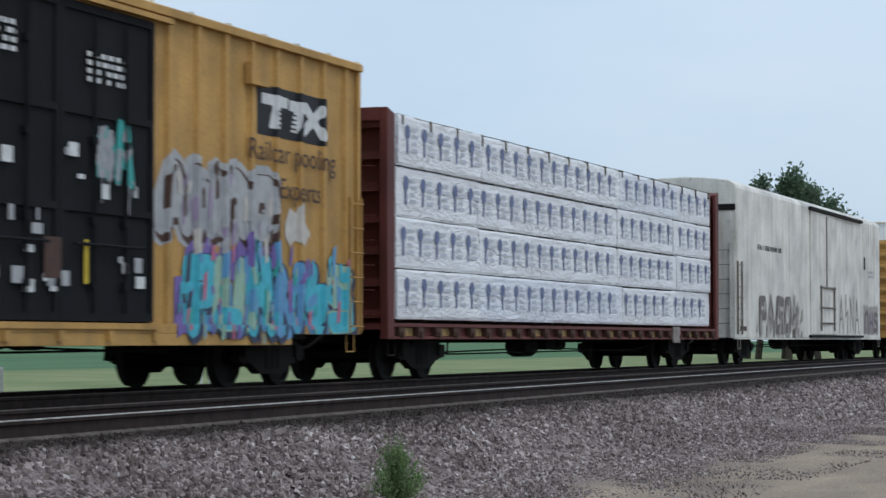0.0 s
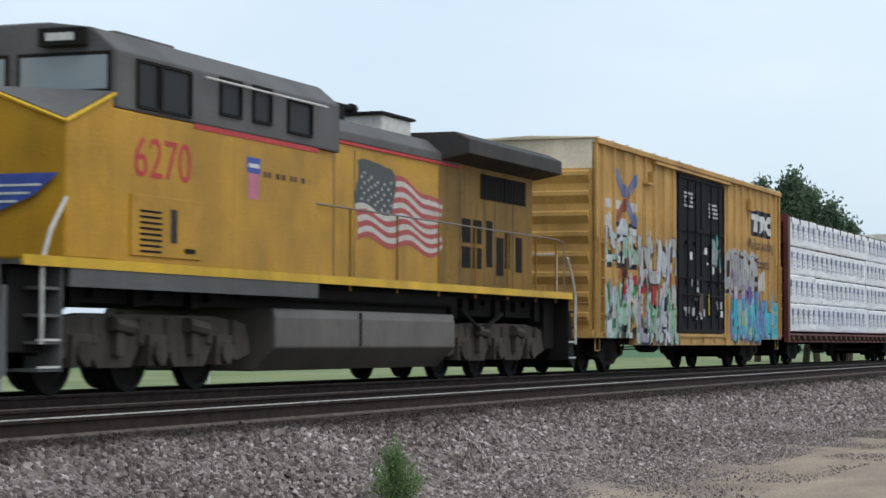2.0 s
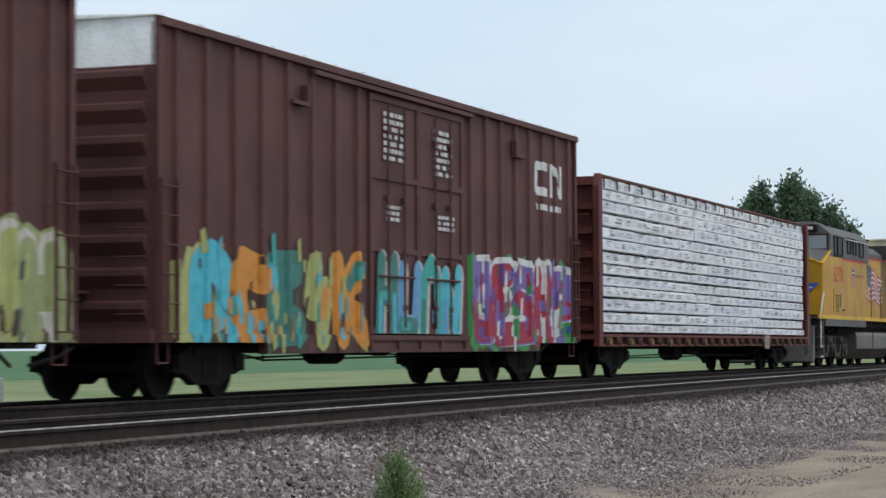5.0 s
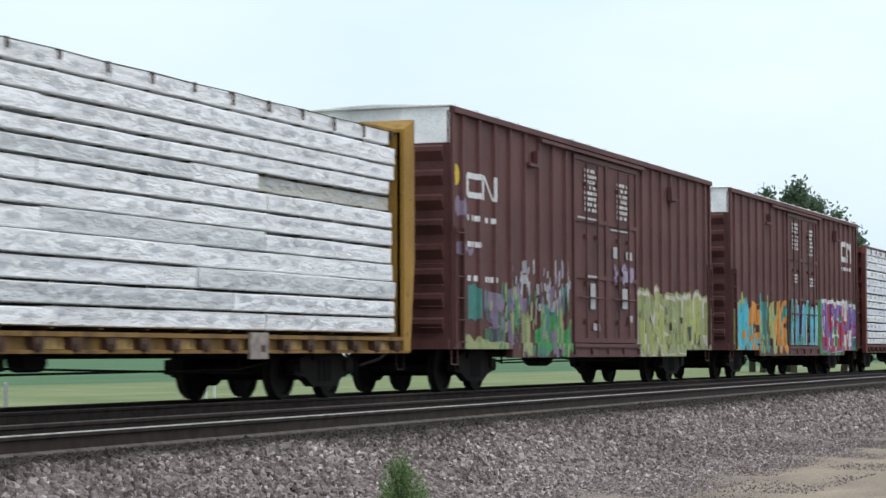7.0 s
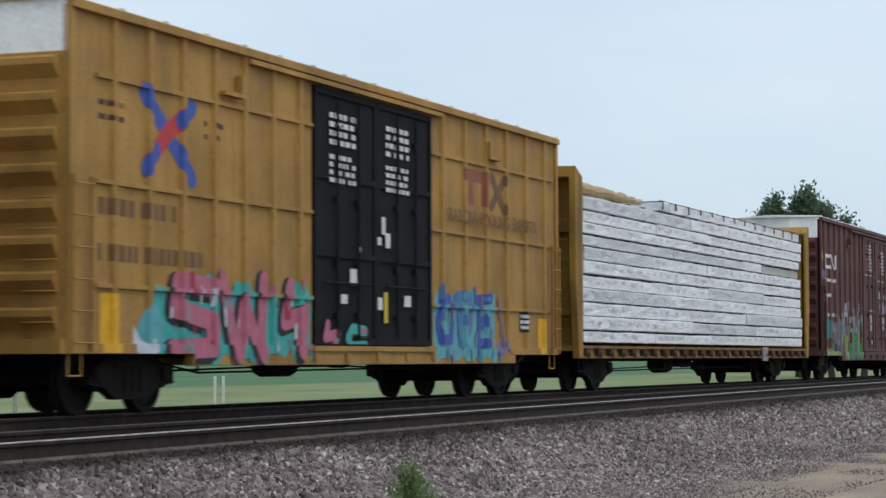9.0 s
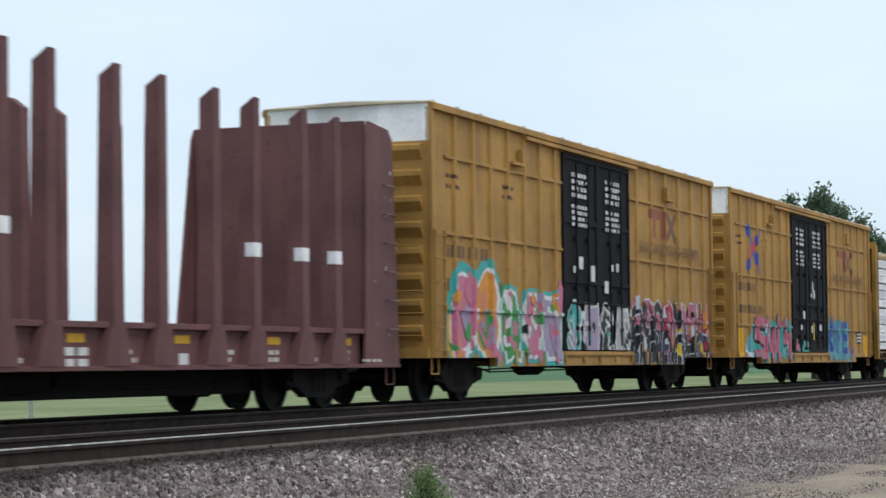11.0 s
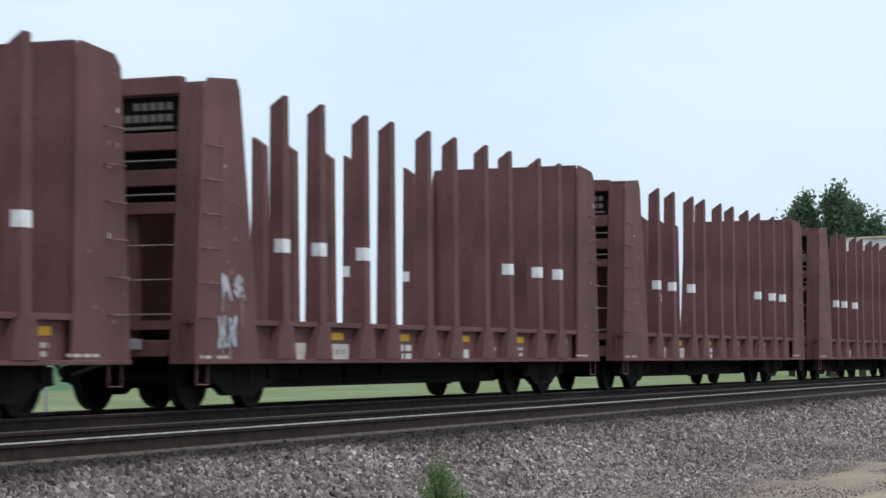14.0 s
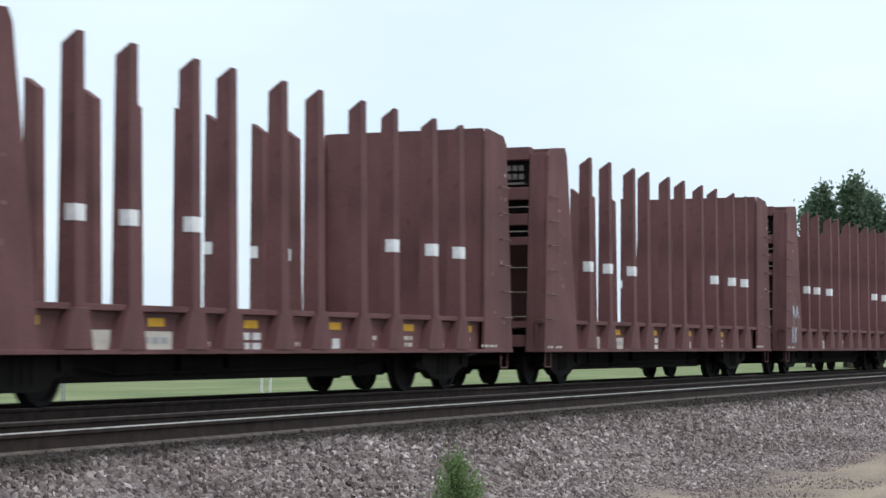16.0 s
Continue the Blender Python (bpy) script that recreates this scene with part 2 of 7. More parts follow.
class Side:
    """Paint that lies on a car's side: polygons by ink, laid over panels, posts and belts."""

    def __init__(self, plane, posts=(), belts=(), floor=0.8, dip=None):
        self.plane, self.inks, self.count = plane, {}, 0
        self.zones = [(-99, 99, floor)] if dip is None else [(-99, dip[0], floor), dip, (dip[1], 99, floor)]
        def bands(list_, lo, hi):
            e, out = lo, []
            for a, b, d, ramp_ in sorted(list_):
                out += [(e, a - ramp_, 0.0, 0.0)]
                out += [(a - ramp_, a, 0.0, d), (a, b, d, d), (b, b + ramp_, d, 0.0)] if ramp_ else [(a, b, d, d)]
                e = b + ramp_
            return out + [(e, hi, 0.0, 0.0)]
        self.xs, self.zs = bands(posts, -99, 99), bands(belts, -9, 99)

    def poly(self, ink, pts, layer=0):
        self.count += 1
        lift = 0.003 + layer * 0.0035 + (self.count % 30) * 0.0001
        pieces = []
        for a, b, floor in self.zones:
            zone = cut(list(pts), 0, a, b)
            zone = cut(zone, 1, floor, 99) if zone else []
            pieces += [zone] if zone else []
        for zone, (a, b, d0, d1) in itertools.product(pieces, self.xs):
            sub = cut(zone, 0, a, b) if b > a else []
            if not sub:
                continue
            for c, e, f, _ in self.zs:
                s = cut(sub, 1, c, e)
                if s:
                    self.inks.setdefault(ink, []).append([(x, self.plane - max(d0 + (d1 - d0) * (x - a) / (b - a), f) - lift, z) for x, z in s])

    def rect(self, ink, x0, x1, z0, z1, layer=0):
        self.poly(ink, [(x0, z0), (x1, z0), (x1, z1), (x0, z1)], layer)

    def stroke(self, ink, pts, r, layer):
        for p, q in zip(pts, pts[1:]):
            d = math.hypot(q[0] - p[0], q[1] - p[1]) or 1e-6
            nx, nz = -(q[1] - p[1]) / d * r, (q[0] - p[0]) / d * r
            self.poly(ink, [(p[0] - nx, p[1] - nz), (q[0] - nx, q[1] - nz), (q[0] + nx, q[1] + nz), (p[0] + nx, p[1] + nz)], layer)
        for p in pts:
            self.poly(ink, [(p[0] + r * math.cos(k * math.tau / 8), p[1] + r * math.sin(k * math.tau / 8)) for k in range(8)], layer)

    def bars(self, ink, x0, x1, z0, z1, rows, rng, layer=0):
        """Writing that cannot be read: rows of small bars."""
        h = (z1 - z0) / rows
        for r in range(rows):
            x = x0
            while x < x1 - 0.02:
                w = min(x1 - x, rng.uniform(0.07, 0.19))
                self.rect(ink, x, x + w, z0 + r * h + h * 0.2, z0 + r * h + h * 0.8, layer)
                x += w + rng.choice((0.05, 0.05, 0.06, 0.16))

    def emit(self, parent, name, label=""):
        for ink, polys in self.inks.items():
            me = bpy.data.meshes.new(name)
            v, f = [], []
            for p in polys:
                f.append(tuple(range(len(v), len(v) + len(p))))
                v += p
            me.from_pydata(v, [], f)
            me.materials.append(INK[ink])
            ob = new(name, me)
            ob.parent = parent
            tagged(ob, f"{ink} {label}".strip(), kind="stuff")
        self.inks = {}


GLYPHS = [
    [[(.15, .05), (.02, .6), (.3, .97), (.75, .9), (.9, .55), (.5, .4), (.35, .6)]],
    [[(.1, 0), (.3, .45), (.12, .95)], [(.3, .45), (.72, .62), (.9, 1.0)], [(.7, .6), (.85, .05)]],
    [[(.9, .9), (.45, 1), (.1, .72), (.55, .52), (.2, .25), (.6, 0), (.98, .2)]],
    [[(.5, 0), (.42, .5), (.1, .8)], [(.42, .5), (.95, .95), (.8, .6)]],
    [[(.05, .1), (.4, .3), (.35, .95), (.8, .8), (.7, .3), (.98, .02)]],
    [[(.05, .9), (.25, .1), (.5, .5), (.72, .08), (.95, .95)], [(.5, .5), (.5, .95)]],
    [[(.2, .2), (.1, .7), (.5, .95), (.9, .7), (.8, .2), (.45, .05), (.2, .2)], [(.4, .5), (.62, .5)]],
    [[(0, .05), (.2, .95), (.45, .35), (.62, .9), (1, .0)]],
    [[(.1, .3), (.5, .05), (.9, .35), (.55, .55), (.15, .75), (.6, 1), (.95, .8)], [(.5, .3), (.5, .75)]],
    [[(.95, .05), (.55, .35), (.1, .1), (.25, .9), (.7, .75), (.9, 1)]],
]


def graffiti(s, x0, x1, z0, z1, letters, seed, fills, edge="black", halo=None, shine=None, fat=0.17):
    """Sprayed letter shapes that nobody can read, in a row."""
    rng = random.Random(seed)
    w, h = (x1 - x0) / letters, z1 - z0
    r = fat * 1.22 * min(w * 1.15, h * 0.6)
    for i in range(letters):
        lean, sx = rng.uniform(-0.18, 0.18), rng.uniform(0.8, 1.02)
        lo, hi = z0 + rng.uniform(0, 0.12) * h, z1 - rng.uniform(0, 0.14) * h
        lines = []
        for line in rng.choice(GLYPHS):
            lines.append([(x0 + (i + 0.12 + 0.76 * sx * (u + rng.uniform(-.06, .06)) + lean * (v - 0.5)) * w,
                           lo + (hi - lo) * (v + rng.uniform(-.04, .04))) for u, v in line])
        fill = fills[i % len(fills)]
        if rng.random() < 0.62:
            # a block with notches cut in it
            cx, hw_, mz, hh = x0 + (i + 0.5) * w, w * rng.uniform(0.42, 0.52), (lo + hi) / 2, (hi - lo) / 2
            def blob(k):
                out = []
                for j in range(10):
                    a = (j + 0.5) * math.tau / 10
                    u, v = math.cos(a), math.sin(a)
                    q = 1.0 / max(abs(u), abs(v)) * rng2.uniform(0.84, 1.02)
                    out.append((cx + u * q * hw_ * k + lean * v * w * 0.4, mz + v * q * hh * (1 + (k - 1) * hw_ / hh)))
                return out
            state = rng.random()
            for k, ink, lay in ((1.28, halo, 0), (1.12, edge, 1), (0.96, fill, 2)):
                if ink:
                    rng2 = random.Random(state)
                    s.poly(ink, blob(k), lay)
            for _ in range(rng.randint(2, 4)):
                px, pz = cx + rng.uniform(-.5, .5) * hw_, mz + rng.uniform(-.7, .7) * hh
                q = (px + rng.uniform(-.5, .5) * hw_, pz + rng.uniform(-.55, .55) * hh)
                s.stroke(edge or rng.choice(fills), [(px, pz), q], r * rng.uniform(0.2, 0.42), 3)
                s.stroke(rng.choice(fills), [(px + r * 0.6, pz + r * 0.3), (q[0] + r * 0.6, q[1])], r * 0.28, 4)
            continue
        for line in lines:
            if halo:
                s.stroke(halo, line, r * 2.0, 0)
            if edge:
                s.stroke(edge, [(x + r * 0.2, z - r * 0.15) for x, z in line], r * 1.42, 1)
            s.stroke(fill, line, r, 2)
        second = fills[(i + 1) % len(fills)]
        for line in lines:
            p, q = line[0], line[1]
            s.stroke(second, [(p[0], p[1]), ((p[0] + q[0]) / 2, (p[1] + q[1]) / 2)], r * 0.62, 3)
        if shine:
            for line in lines:
                s.stroke(shine, [(x - r * 0.55, z + r * 0.4) for x, z in line[:3]], r * 0.2, 4)
    for k in range(letters * 7):
        x, z, q = rng.uniform(x0, x1), rng.uniform(z0 + 0.08 * h, z1 - 0.1 * h), rng.uniform(0.35, 1.0) * r
        a = rng.uniform(0, math.tau)
        ink = rng.choice([*fills, *fills, edge or fills[0], shine or fills[-1], "black" if edge else fills[0]])
        s.poly(ink, [(x + q * rng.uniform(0.5, 1.5) * math.cos(a - j * math.tau / 4), z + q * rng.uniform(0.5, 1.9) * math.sin(a - j * math.tau / 4)) for j in range(3 + k % 2)], 6)
    for k in range(letters * 2):
        x, z = rng.uniform(x0, x1), rng.uniform(z0, z0 + 0.6 * h)
        s.stroke(rng.choice(fills), [(x, z), (x + rng.uniform(-.06, .06), z - rng.uniform(0.15, 0.4))], r * 0.16, 5)



SHAPES = {
    "ring": [[(.2, .1), (.1, .5), (.25, .93), (.75, .95), (.9, .5), (.8, .1), (.2, .1)]],
    "comb": [[(.9, .95), (.15, .92), (.2, .5), (.7, .5)], [(.2, .5), (.12, .05), (.92, .08)]],
    "snake": [[(.9, .9), (.2, .95), (.12, .6), (.85, .45), (.88, .08), (.1, .05)]],
    "gate": [[(.15, 0), (.2, 1)], [(.2, .5), (.8, .52)], [(.85, 0), (.78, 1)]],
    "flag": [[(.2, 0), (.15, .95), (.8, .95), (.85, .5), (.2, .48)]],
    "zig": [[(.12, 0), (.15, .95), (.8, .05), (.88, 1)]],
    "peak": [[(.05, 0), (.45, 1), (.92, 0)], [(.25, .4), (.75, .4)]],
    "cup": [[(.12, 1), (.15, .1), (.8, .08), (.88, 1)]],
    "hook": [[(.9, .85), (.3, .97), (.1, .5), (.3, .05), (.92, .12)]],
    "crown": [[(.05, 1), (.25, 0), (.5, .7), (.72, 0), (.95, 1)]],
    "arch": [[(.1, 0), (.15, .8), (.5, 1), (.85, .8), (.9, 0)]],
    "bolt": [[(.35, 1), (.25, .45), (.75, .6), (.6, 0)]],
    "fork": [[(.15, 0), (.15, 1)], [(.85, 1), (.25, .5), (.9, 0)]],
}


def sprayed(s, x0, x1, z0, z1, shapes, fills, edge="black", halo=None, low=None, fat=0.2, seed=1, cast=(0.3, -0.2), over=0):
    """A row of large sprayed letter forms: halo, outline with a cast to one side, fill, and a second colour below."""
    rng = random.Random(seed)
    names = shapes.split()
    w, h = (x1 - x0) / len(names), z1 - z0
    r = fat * min(w, h * 0.75)
    for i, name in enumerate(names):
        lo, lean, fill = z0 + rng.uniform(0, 0.06) * h, rng.uniform(-0.1, 0.1), fills[i % len(fills)]
        hi = z1 - rng.uniform(0, 0.12) * h
        for line in SHAPES[name]:
            pts = [(x0 + (i + 0.06 + 0.9 * (u + rng.uniform(-.04, .04)) + lean * (v - 0.5)) * w, lo + r + (hi - lo - 2 * r) * v) for u, v in line]
            if halo:
                s.stroke(halo, pts, r * 1.75, over)
            if edge:
                s.stroke(edge, [(x + r * cast[0], z + r * cast[1]) for x, z in pts], r * 1.3, over + 1)
            s.stroke(fill, pts, r, over + 2)
            if low:
                for p, q in zip(pts, pts[1:]):
                    if max(p[1], q[1]) < (lo + hi) / 2 + 0.12 * h:
                        s.stroke(low, [p, q], r * 0.86, over + 3)
            k = rng.randrange(len(pts) - 1)
            s.stroke(rng.choice(fills), [pts[k], ((pts[k][0] + pts[k + 1][0]) / 2, (pts[k][1] + pts[k + 1][1]) / 2)], r * 0.45, over + 4)
    for k in range(len(names) * 2):
        x, z = rng.uniform(x0, x1), z0 + rng.uniform(0.05, 0.4) * h
        s.stroke(rng.choice(fills), [(x, z), (x, z - rng.uniform(0.1, 0.3))], r * 0.10, over + 4)


def cloud_of(s, ink, x0, x1, z0, z1, seed, layer=0, ragged=0.18):
    """A sprayed patch with an uneven edge, in upright strips."""
    rng = random.Random(seed)
    n = max(3, int((x1 - x0) / 0.16))
    tops = [z1 - ragged * rng.random() * (1.6 if k in (0, n) else 1) for k in range(n + 1)]
    lows = [z0 + ragged * rng.random() * 0.6 for k in range(n + 1)]
    for k in range(n):
        a, b = x0 + (x1 - x0) * k / n, x0 + (x1 - x0) * (k + 1) / n
        s.poly(ink, [(a, lows[k]), (b, lows[k + 1]), (b, tops[k + 1]), (a, tops[k])], layer)



def scraps(s, inks, x0, x1, z0, z1, count, seed, layer=7, size=0.12):
    """Small broken bits of colour over a sprayed area."""
    rng = random.Random(seed)
    for _ in range(count):
        x, z, q = rng.uniform(x0, x1), rng.uniform(z0, z1), size * rng.uniform(0.3, 1.0)
        tall, lean = rng.uniform(0.8, 2.6), rng.uniform(-0.5, 0.5)
        s.poly(rng.choice(inks), [(x - q * 0.6, z - q * tall), (x + q * rng.uniform(0.2, 0.7), z - q * tall * 0.8), (x + q * (0.6 + lean), z + q * tall), (x + q * (lean - 0.5), z + q * tall * 0.7)], layer)

# ---------------------------------------------------------------- ground
# the section across the line: (y, z), from far behind the camera to the horizon
SECTION = [(-2500, -1.6), (-300, -1.1), (-40, -0.95), (2.0, -0.94), (5.0, -0.93), (7.2, -0.92), (8.25, -0.88), (9.55, -0.24), (9.95, -0.205),
           (12.75, -0.20), (13.2, -0.24), (14.0, -0.20), (16.85, -0.20), (17.3, -0.25), (18.6, -0.85), (21.0, -1.0), (40.0, -0.86), (64.0, -0.84), (140.0, -0.70),
           (420, -0.4), (2500, 0.2)]


def ground_height(y):
    for (a, za), (b, zb) in zip(SECTION, SECTION[1:]):
        if y <= b:
            return za + (zb - za) * (y - a) / (b - a)
    return SECTION[-1][1]


def ground_material():
    m, n, l, b = material("ground_earth", 0.95)
    tc, sep = n.new("ShaderNodeTexCoord"), n.new("ShaderNodeSeparateXYZ")
    l.new(tc.outputs["Object"], sep.inputs[0])
    wob = n.new("ShaderNodeMath")
    wob.operation = "MULTIPLY_ADD"
    l.new(noise_node(n, l, 0.35, (1, 1, 1), 7), wob.inputs[0])
    wob.inputs[1].default_value = 1.7
    l.new(sep.outputs[1], wob.inputs[2])

    def band(lo, hi, source=wob.outputs[0]):
        r = n.new("ShaderNodeMapRange")
        r.inputs[1].default_value, r.inputs[2].default_value = lo, hi
        l.new(source, r.inputs[0])
        return r.outputs[0]

    dirt = ramp(n, l, noise_node(n, l, 1.1, (0.35, 1, 1), 8), [(0.3, (0.23, 0.180, 0.145)), (0.55, (0.35, 0.275, 0.205)), (0.75, (0.46, 0.36, 0.255))])
    grit = ramp(n, l, noise_node(n, l, 45, detail=4), [(0.32, (0.62,) * 3), (0.68, (1.2,) * 3)])
    dirt = mixed(n, l, 1.0, dirt, grit, "MULTIPLY")
    gravel = ramp(n, l, noise_node(n, l, 22, detail=6), [(0.3, (0.055, 0.044, 0.042)), (0.5, (0.18, 0.145, 0.138)), (0.7, (0.34, 0.29, 0.275))])
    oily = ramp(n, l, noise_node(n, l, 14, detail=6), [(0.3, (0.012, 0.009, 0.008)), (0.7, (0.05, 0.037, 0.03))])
    grass = ramp(n, l, noise_node(n, l, 0.30, (0.5, 1, 1), 9), [(0.3, (0.15, 0.19, 0.075)), (0.55, (0.205, 0.24, 0.105)), (0.75, (0.29, 0.29, 0.15))])
    crop = ramp(n, l, noise_node(n, l, 0.05, (0.4, 3, 1), 8), [(0.3, (0.062, 0.135, 0.058)), (0.7, (0.10, 0.185, 0.082))])
    c = mixed(n, l, band(7.2, 9.5), dirt, gravel)
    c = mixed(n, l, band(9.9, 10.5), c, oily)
    c = mixed(n, l, band(18.2, 19.6), c, grass)
    c = mixed(n, l, band(58, 63, sep.outputs[1]), c, crop)
    l.new(c, b.inputs["Base Color"])
    bumped(n, l, b, noise_node(n, l, 16, detail=6), 0.8, 0.05)
    return m


def ground():
    xs = [-2500, -400, -60, -10] + [0.5 * k for k in range(0, 181)] + [100, 115, 140, 180, 240, 320, 450, 700, 1100, 1700, 2500]
    ys = []
    for (a, _), (b, _) in zip(SECTION, SECTION[1:]):
        steps = 1 if b - a > 60 or b < 2 else max(1, round((b - a) / 0.45)) if b < 21 else 4
        ys += [a + (b - a) * k / steps for k in range(steps)]
    ys.append(SECTION[-1][0])
    v, f = [], []
    for y in ys:
        for x in xs:
            near = 1.0 if -5 < x < 100 and 0 < y < 9.2 else 0.0
            bump = near * (0.045 * noise.noise((x * 0.55, y * 0.9, 0)) + 0.02 * noise.noise((x * 2.3, y * 2.3, 5)))
            v.append((x, y, ground_height(y) + bump))
    w = len(xs)
    for j in range(len(ys) - 1):
        for i in range(w - 1):
            f.append((j * w + i, j * w + i + 1, (j + 1) * w + i + 1, (j + 1) * w + i))
    me = bpy.data.meshes.new("ground")
    me.from_pydata(v, [], f)
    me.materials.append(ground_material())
    me.shade_smooth()
    tagged(new("ground", me), "dirt roadside, ballast bank and green field", "ground", kind="structure")


ground()


def stone_material():
    m, n, l, b = material("ballast_stone", 0.9)
    g = n.new("ShaderNodeNewGeometry")
    tone = ramp(n, l, g.outputs["Random Per Island"], [(0.0, (0.085, 0.066, 0.062)), (0.35, (0.185, 0.150, 0.138)), (0.7, (0.285, 0.240, 0.222)), (0.92, (0.40, 0.343, 0.322)), (1.0, (0.56, 0.52, 0.50))])
    tone = mixed(n, l, 1.0, tone, ramp(n, l, noise_node(n, l, 30, detail=4), [(0.3, (0.75,) * 3), (0.7, (1.15,) * 3)]), "MULTIPLY")
    tone = mixed(n, l, 1.0, tone, ramp(n, l, noise_node(n, l, 0.55, (0.5, 1.4, 1), 4), [(0.32, (0.80, 0.77, 0.76)), (0.66, (1.14, 1.12, 1.12))]), "MULTIPLY")
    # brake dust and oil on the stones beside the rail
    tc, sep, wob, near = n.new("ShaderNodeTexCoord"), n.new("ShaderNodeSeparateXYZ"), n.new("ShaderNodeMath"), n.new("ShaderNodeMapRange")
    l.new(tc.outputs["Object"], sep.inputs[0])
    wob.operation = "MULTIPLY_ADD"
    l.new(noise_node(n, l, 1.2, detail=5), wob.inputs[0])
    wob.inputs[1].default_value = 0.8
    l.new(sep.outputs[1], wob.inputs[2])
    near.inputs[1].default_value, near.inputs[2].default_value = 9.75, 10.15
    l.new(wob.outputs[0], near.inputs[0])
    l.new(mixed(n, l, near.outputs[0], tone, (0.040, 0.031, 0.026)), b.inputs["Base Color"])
    return m


STONE = stone_material()


def ballast():
    """Crushed stone on the bank and the shoulder, many small angular pieces."""
    rs = np.random.RandomState(5)
    base = np.array([(-1, -1, -.8), (1, -1, -.8), (1, 1, -.8), (-1, 1, -.8), (-.75, -.7, .7), (.8, -.75, .6), (.7, .75, .8), (-.7, .7, .55)])
    quads = np.array([(0, 1, 5, 4), (1, 2, 6, 5), (2, 3, 7, 6), (3, 0, 4, 7), (4, 5, 6, 7)])
    spots = []
    for x0, x1, y0, y1, count in ((14, 27, 7.5, 10.2, 21000), (27, 42, 7.5, 10.3, 21000), (42, 62, 7.4, 10.3, 15000), (62, 95, 7.4, 10.3, 9000), (14, 45, 5.2, 7.5, 9000), (14, 60, 6.4, 7.6, 16000), (14, 40, 10.7, 12.0, 2500)):
        p = np.empty((count, 2))
        p[:, 0], p[:, 1] = rs.uniform(x0, x1, count), rs.uniform(y0, y1, count)
        keep = (rs.rand(count) < np.clip((p[:, 1] - 6.9) / 1.5, 0.10, 1)) | (p[:, 1] < 7.6)
        spots.append(p[keep])
    p = np.concatenate(spots)
    n = len(p)
    size = rs.uniform(0.012, 0.029, n) * (1 + (p[:, 0] > 42) * 0.35)
    size *= np.clip(0.40 + (p[:, 1] - 6.8) * 0.42, 0.36, 1)
    a, tilt = rs.uniform(0, math.tau, n), rs.uniform(-0.6, 0.6, (n, 2))
    v = base[None] * (1 + rs.uniform(-0.35, 0.35, (n, 8, 3))) * size[:, None, None] * rs.uniform(0.65, 1.3, (n, 1, 3))
    v[:, :, 2] += v[:, :, 0] * tilt[:, :1] + v[:, :, 1] * tilt[:, 1:]
    ca, sa = np.cos(a)[:, None], np.sin(a)[:, None]
    x, y = v[:, :, 0] * ca - v[:, :, 1] * sa, v[:, :, 0] * sa + v[:, :, 1] * ca
    z = np.array([ground_height(q) for q in p[:, 1]])
    v = np.stack([x + p[:, :1], y + p[:, 1:], v[:, :, 2] + z[:, None] + size[:, None] * 0.45], 2)
    f = (quads[None] + (np.arange(n) * 8)[:, None, None]).reshape(-1, 4)
    me = bpy.data.meshes.new("ballast")
    me.from_pydata(v.reshape(-1, 3).tolist(), [], f.tolist())
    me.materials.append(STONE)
    tagged(new("ballast", me), "loose grey and brown crushed stone ballast", "ballast", kind="stuff")


ballast()

# ---------------------------------------------------------------- tracks
RAIL_PROFILE = [(-0.076, -0.186), (0.076, -0.186), (0.076, -0.172), (0.012, -0.155), (0.010, -0.05), (0.036, -0.034), (0.036, -0.006), (0.026, 0),
                (-0.026, 0), (-0.036, -0.006), (-0.036, -0.034), (-0.010, -0.05), (-0.012, -0.155), (-0.076, -0.172)]


def veer(x, rate):
    """Sideways shift of a track that bends gently between two straights."""
    return rate * (min(max(x, 6.0), 78.0) - 16.0)


def rail_mesh(name, profile, s, rate, mat, parent, label):
    """A profile of (y, z) swept along the track."""
    xs = [-300, -40, 0] + [6 + 8 * k for k in range(10)] + [90, 200, 900]
    bm = bmesh.new()
    rings = [[bm.verts.new((x, s + a + veer(x, rate), z)) for a, z in profile] for x in xs]
    for p, q in zip(rings, rings[1:]):
        for k in range(len(profile)):
            j = (k + 1) % len(profile)
            bm.faces.new((p[k], q[k], q[j], p[j]))
    bm.faces.new(rings[0])
    bm.faces.new(rings[-1][::-1])
    return part(name, bm, mat, parent, label)


